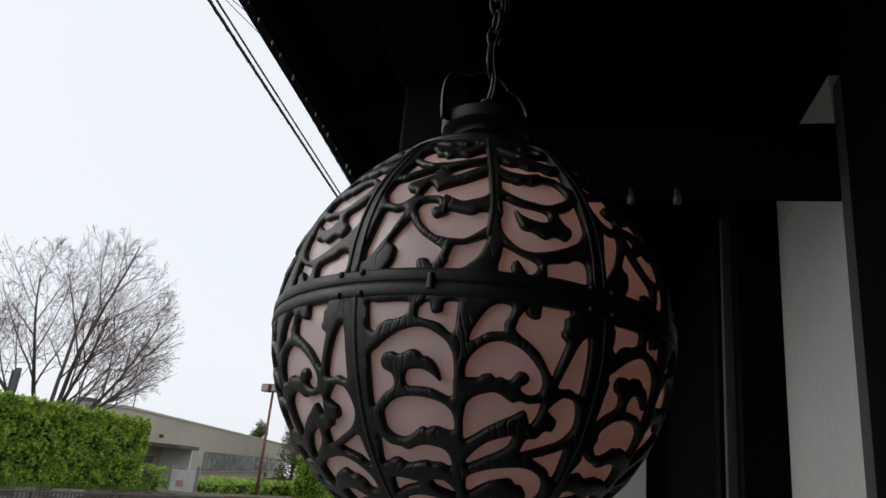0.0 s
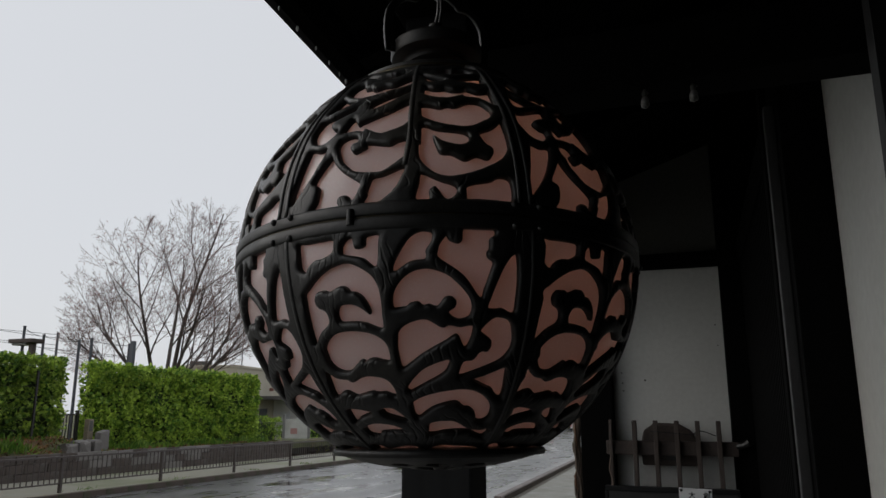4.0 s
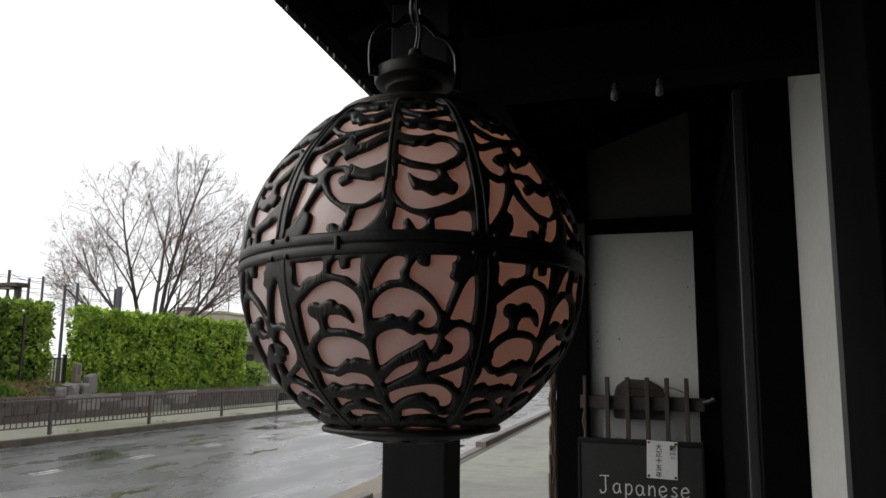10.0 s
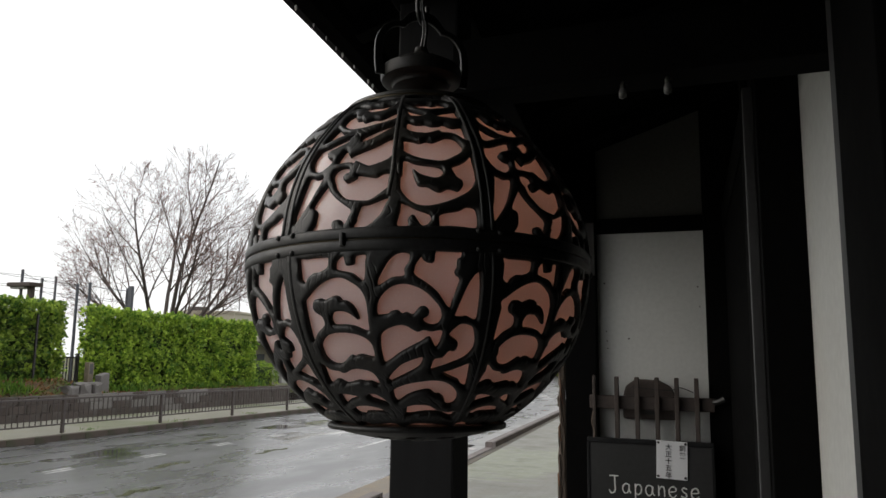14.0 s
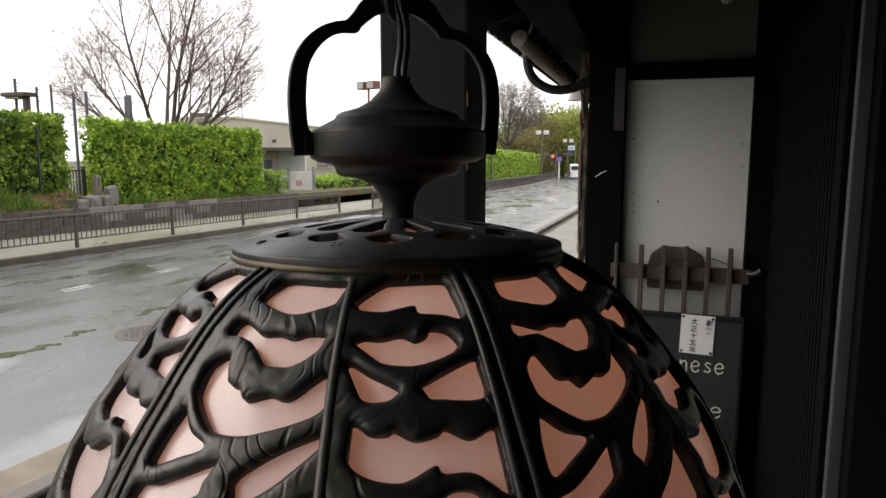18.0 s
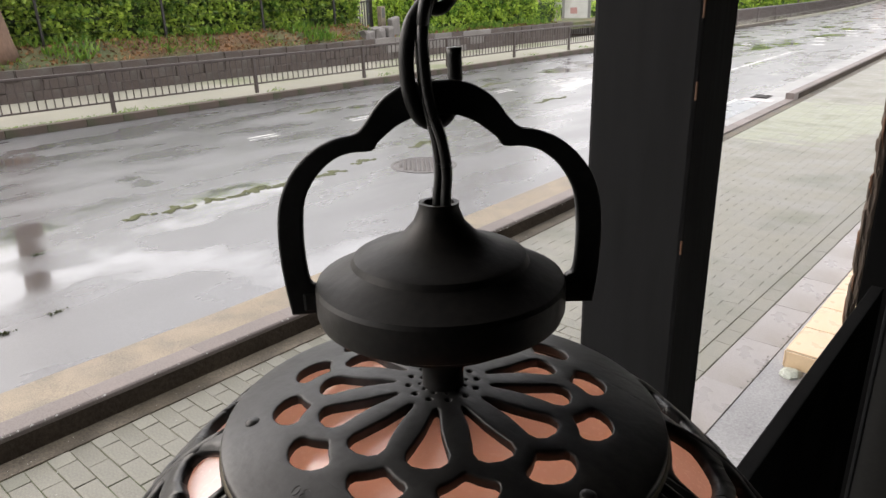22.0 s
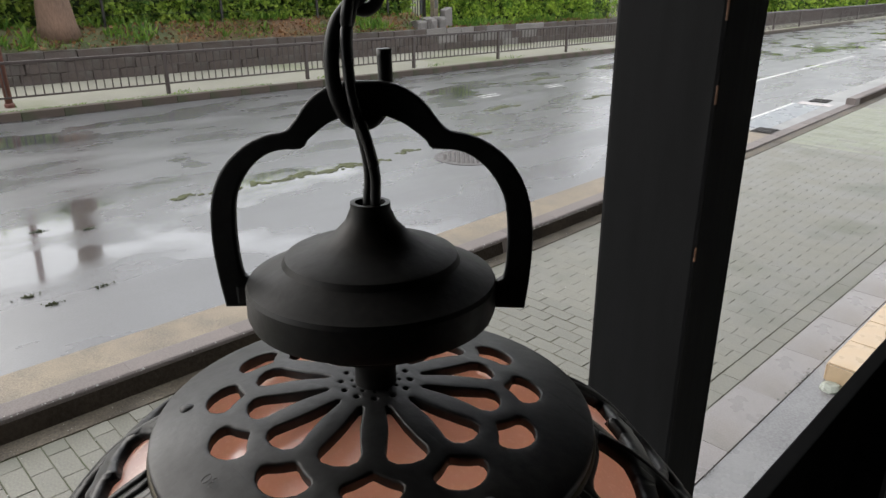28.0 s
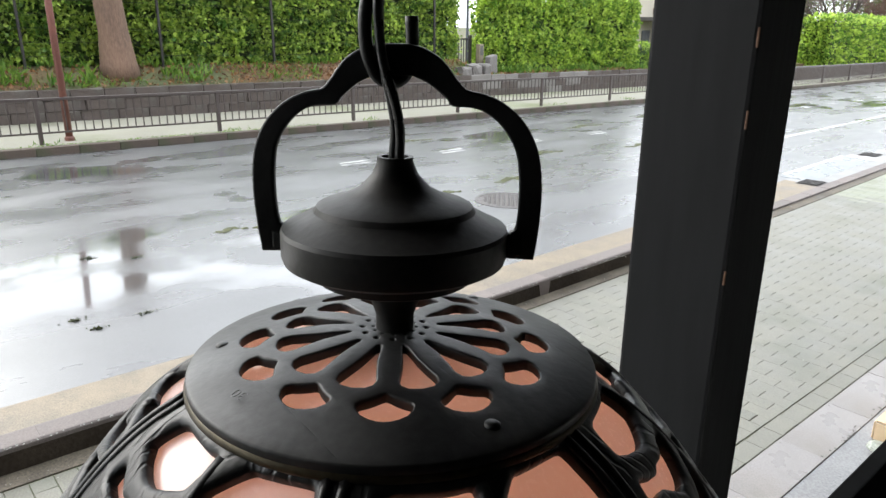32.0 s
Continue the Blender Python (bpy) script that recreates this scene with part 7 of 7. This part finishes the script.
AX, AY, UP = 0.0, 0.0, 0.0062
top_me = filled("crown_plate", rosette(False), 0.0022, 0.0007, IRON)
bm = bmesh.new()
bm.from_mesh(top_me)
bmesh.ops.remove_doubles(bm, verts=bm.verts[:], dist=0.00002)
bmesh.ops.triangulate(bm, faces=bm.faces[:])
for _ in range(4):
    bmesh.ops.subdivide_edges(bm, edges=[e for e in bm.edges if e.calc_length() > 0.005], cuts=1)
    bmesh.ops.triangulate(bm, faces=[f for f in bm.faces if len(f.verts) > 3])
bm.to_mesh(top_me)
bm.free()
low_me = top_me.copy()
for me, sign in ((top_me, 1), (low_me, -1)):
    for v in me.vertices:
        r = math.hypot(v.co.x, v.co.y)
        v.co.z = sign * (v.co.z + 0.1412 - 0.0105 * (r / 0.0685) ** 2)
low_me.flip_normals()
for me in (top_me, low_me):
    me.shade_smooth()
    me.set_sharp_from_angle(angle=radians(40))
crown = part("crown_plate", top_me, IRON, lantern, "pierced rosette plate with twelve petals")
crown.location = (AX, AY, UP)
part("foot_plate", low_me, IRON, lantern, "pierced rosette plate below")
part("crown_rim", lathe([(0.064, 0.1265), (0.0682, 0.1268), (0.069, 0.1285), (0.068, 0.1305), (0.064, 0.1303)], 96, False), BRASS, lantern, "rubbed brassy rim", True).location = (AX, AY, UP)
part("foot_rim", lathe([(0.064, -0.1265), (0.0735, -0.128), (0.0745, -0.13), (0.0735, -0.1322), (0.064, -0.1315)], 96, False), IRON, lantern, "", True)
for a in (350, 230, 110):
    rv = part("rivet", lathe([(0.0028, 0), (0.0026, 0.001), (0.0014, 0.0018)], 14), IRON, lantern, "", True)
    rv.location = (AX + 0.0585 * math.cos(radians(a)), AY + 0.0585 * math.sin(radians(a)), 0.1342 + UP)
me = lettering("size_mark", "30", 0.0052, 0.0001, CORD, 0, 1.0, -0.0002)
mark = part("size_mark", me, CORD, lantern, "stamped size figure")
mark.matrix_basis = pose(AX + 0.0555 * math.cos(radians(274)), AY + 0.0555 * math.sin(radians(274)), 0.137 + UP, -14, 0, 192)

# stem, cap and yoke
CX, CY = -0.0027, 0.0063
UPRIGHT = LEAN.inverted() @ Matrix.Translation((CX, CY, 0.0069))
cap = part("cap", lathe([(0.009, 0.1335), (0.0074, 0.1385), (0.0064, 0.1425), (0.0064, 0.147), (0.0078, 0.1515), (0.0108, 0.1558), (0.0165, 0.1585), (0.0232, 0.1595), (0.0256, 0.1606), (0.0263, 0.1632), (0.0275, 0.1646), (0.0332, 0.1654), (0.036, 0.167), (0.0368, 0.1692), (0.0368, 0.1765), (0.0362, 0.1778), (0.0345, 0.1785), (0.0262, 0.1828), (0.0252, 0.1846), (0.0235, 0.1855), (0.017, 0.1873), (0.0115, 0.1903), (0.0075, 0.1945), (0.0058, 0.1985), (0.0058, 0.2002), (0.0044, 0.2002), (0.0044, 0.194)], 72), CAP_IRON, lantern, "turned bronze cap", True)
cap.data.set_sharp_from_angle(angle=radians(24))
cap.location = (0, 0, 0.0069)
half_out = [(0.0452, 0.1688), (0.0463, 0.178), (0.0468, 0.189), (0.0459, 0.1995), (0.0434, 0.2068), (0.0394, 0.2125), (0.0338, 0.217), (0.028, 0.2194), (0.0228, 0.2205), (0.0195, 0.2235), (0.0165, 0.2275), (0.0135, 0.2303), (0.009, 0.2328), (0.004, 0.2338)]
half_in = [(0.0365, 0.169), (0.0365, 0.1755), (0.039, 0.178), (0.0398, 0.186), (0.0396, 0.195), (0.0382, 0.2035), (0.0342, 0.2098), (0.029, 0.2143), (0.024, 0.216), (0.0185, 0.2163), (0.017, 0.2182), (0.014, 0.2208), (0.0105, 0.2233), (0.006, 0.2252)]
half_out = [(x * 0.975, z) for x, z in half_out]
half_in = [(x * 1.005 if z < 0.206 else x, z + (0.0008 if z > 0.206 else 0)) for x, z in half_in]
half_out = [tuple(p) for p in glide(half_out, 4)]
half_in = [tuple(p) for p in glide(half_in, 3)]
outline = half_out + [(-x, z) for x, z in half_out[::-1]] + [(-x, z) for x, z in half_in] + [(x, z) for x, z in half_in[::-1]]
yoke_me = filled("yoke", [outline], 0.0018, 0.0008, IRON)
yoke = part("yoke", yoke_me, IRON, lantern, "flat scalloped bronze handle")
YA = 44.0
yoke.matrix_basis = UPRIGHT @ pose(0, 0, 0, 0, 0, YA) @ pose(0, 0, 0, 90, 0, 0)
for s in (-1, 1):
    lug = part("lug", box(s * 0.034, -0.0022, 0.1692, s * 0.041, 0.0022, 0.1752, 0.0008), IRON, lantern)
    lug.matrix_basis = UPRIGHT @ pose(0, 0, 0, 0, 0, YA)

# hook, chain and twin cord
chain = thing("lantern_chain", "black iron chain that holds the lantern under the eave", "chain", (LX + CX, LY + CY, LZ + 0.0069))
hook = part("hook", tube(glide([(0.0062, 0, 0.2425), (0.0062, 0, 0.2315), (0.0042, 0, 0.2256), (0, 0, 0.2232), (-0.0052, 0, 0.2252), (-0.0082, 0, 0.2318), (-0.0088, 0, 0.241), (-0.0072, 0, 0.2485), (-0.0035, 0, 0.2532), (0.0, 0, 0.256)], 6), 0.00205, 12), IRON, chain, "", True)
hook.matrix_basis = pose(0, 0, 0, 0, 0, YA + 32)
link = mesh_of("link", ring(0.0058, 0.0018, 28, 8, 1.75), IRON)
link.polygons.foreach_set("use_smooth", [True] * len(link.polygons))
for k in range(31):
    again("link", link, chain, pose(0.001 * math.sin(k * 1.7), 0.001 * math.cos(k * 2.1), 0.2625 + 0.0168 * k, 0, 0, 30 + 90 * (k % 2) + 8 * math.sin(k)))
part("ceiling_hook", tube([(0, 0, 0.772), (0, 0, 0.9)], 0.003, 8), IRON, chain)
cord = thing("twin_cord", "black twin flex running up from the lantern along its chain", "cord", (LX + CX, LY + CY, LZ + 0.0069))
side = Vector((math.cos(radians(YA)), math.sin(radians(YA)), 0))
path = glide([(0.0, 0, 0.192), (0.0006, 0, 0.202), (0.0012, 0, 0.21), (0.0002, 0, 0.2195), (-0.0022, 0, 0.2285), (-0.0032, 0, 0.238), (-0.0028, 0, 0.25), (0.002, 0, 0.266), (0.007, 0, 0.285), (0.006, 0, 0.32), (-0.004, 0, 0.36), (-0.009, 0, 0.42), (0.003, 0, 0.5), (0.008, 0, 0.6), (0.004, 0, 0.75)], 6)
front = Vector((math.sin(radians(YA)), -math.cos(radians(YA)), 0))
for s in (-1, 1):
    pts = []
    for i, p in enumerate(path):
        tw = 0.5 + 0.03 * i if p[2] < 0.25 else 0.5 + 0.12 * i
        pts.append(tuple(side * (p[0] + s * 0.0014 * math.cos(tw)) + front * (0.0052 * min(1, max(0, (p[2] - 0.205) / 0.015)) + s * 0.0014 * math.sin(tw)) + Vector((0, 0, p[2]))))
    part("flex", tube(pts, 0.00155, 8), CORD, cord, "", True)

# ---- paving blocks, last ----
block_me = mesh_of("paver", box(0.0018, 0.0018, -0.06, 0.1982, 0.0982, 0.0, 0.0022, 1), PAVER)
border_me = mesh_of("paver", box(0.0018, 0.0018, -0.06, 0.1082, 0.1982, 0.0, 0.0022, 1), PAVER)
rp = random.Random(21)
made = 0
far, mossy = Heap(), Heap()
for row in range(-40, 330):
    y = 0.1 * row
    off = 0.1 if row % 2 else 0.0
    x = -2.815 - off
    while x < -0.95:
        a, c = max(x, -2.815), min(x + 0.2, -0.945)
        if c - a > 0.02:
            if 9 <= row < 43 and c - a > 0.19 and made < 292:
                o = again("paver", block_me, pavement, Matrix.Translation((bend(y, -3) * (a + 0.945) / -1.87 - bend(y, a), 0, 0)) @ slope_pose(a, y, rp.uniform(-0.002, 0.002), rp.gauss(0, 0.25)))
                made += 1
            else:
                z = gz(y + 0.05) + rp.uniform(-0.002, 0.002) * (1 if y < 4.3 else 0.3)
                k = (a + 0.945) / -1.87
                g = 0.0018 if y < 4.3 else 0.0012
                green = abs(y - 12.6) / 1.9 + max(0, a + 1.9) / 0.5 + rp.gauss(0, 0.16) < 1
                (mossy if green else far).quad(a + g + bend(y, -3) * k, y + g, z - 0.05, c - g + bend(y, -3) * (c + 0.945) / -1.87, y + 0.1 - g, z, g)
        x += 0.2
for k in range(-20, 165):
    y = 0.2 * k
    z = gz(y + 0.1)
    far.quad(-0.94, y + 0.003, z - 0.05, -0.833, y + 0.197, z + rp.uniform(-0.001, 0.002), 0.003)
tagged(part("paving_blocks", far.mesh("paving_blocks", PAVER_JOINED), PAVER_JOINED, pavement), kind="stuff")
tagged(part("paving_blocks", mossy.mesh("paving_blocks", PAVER_MOSSY), PAVER_MOSSY, pavement, "pale paving blocks with a green film"), kind="stuff")
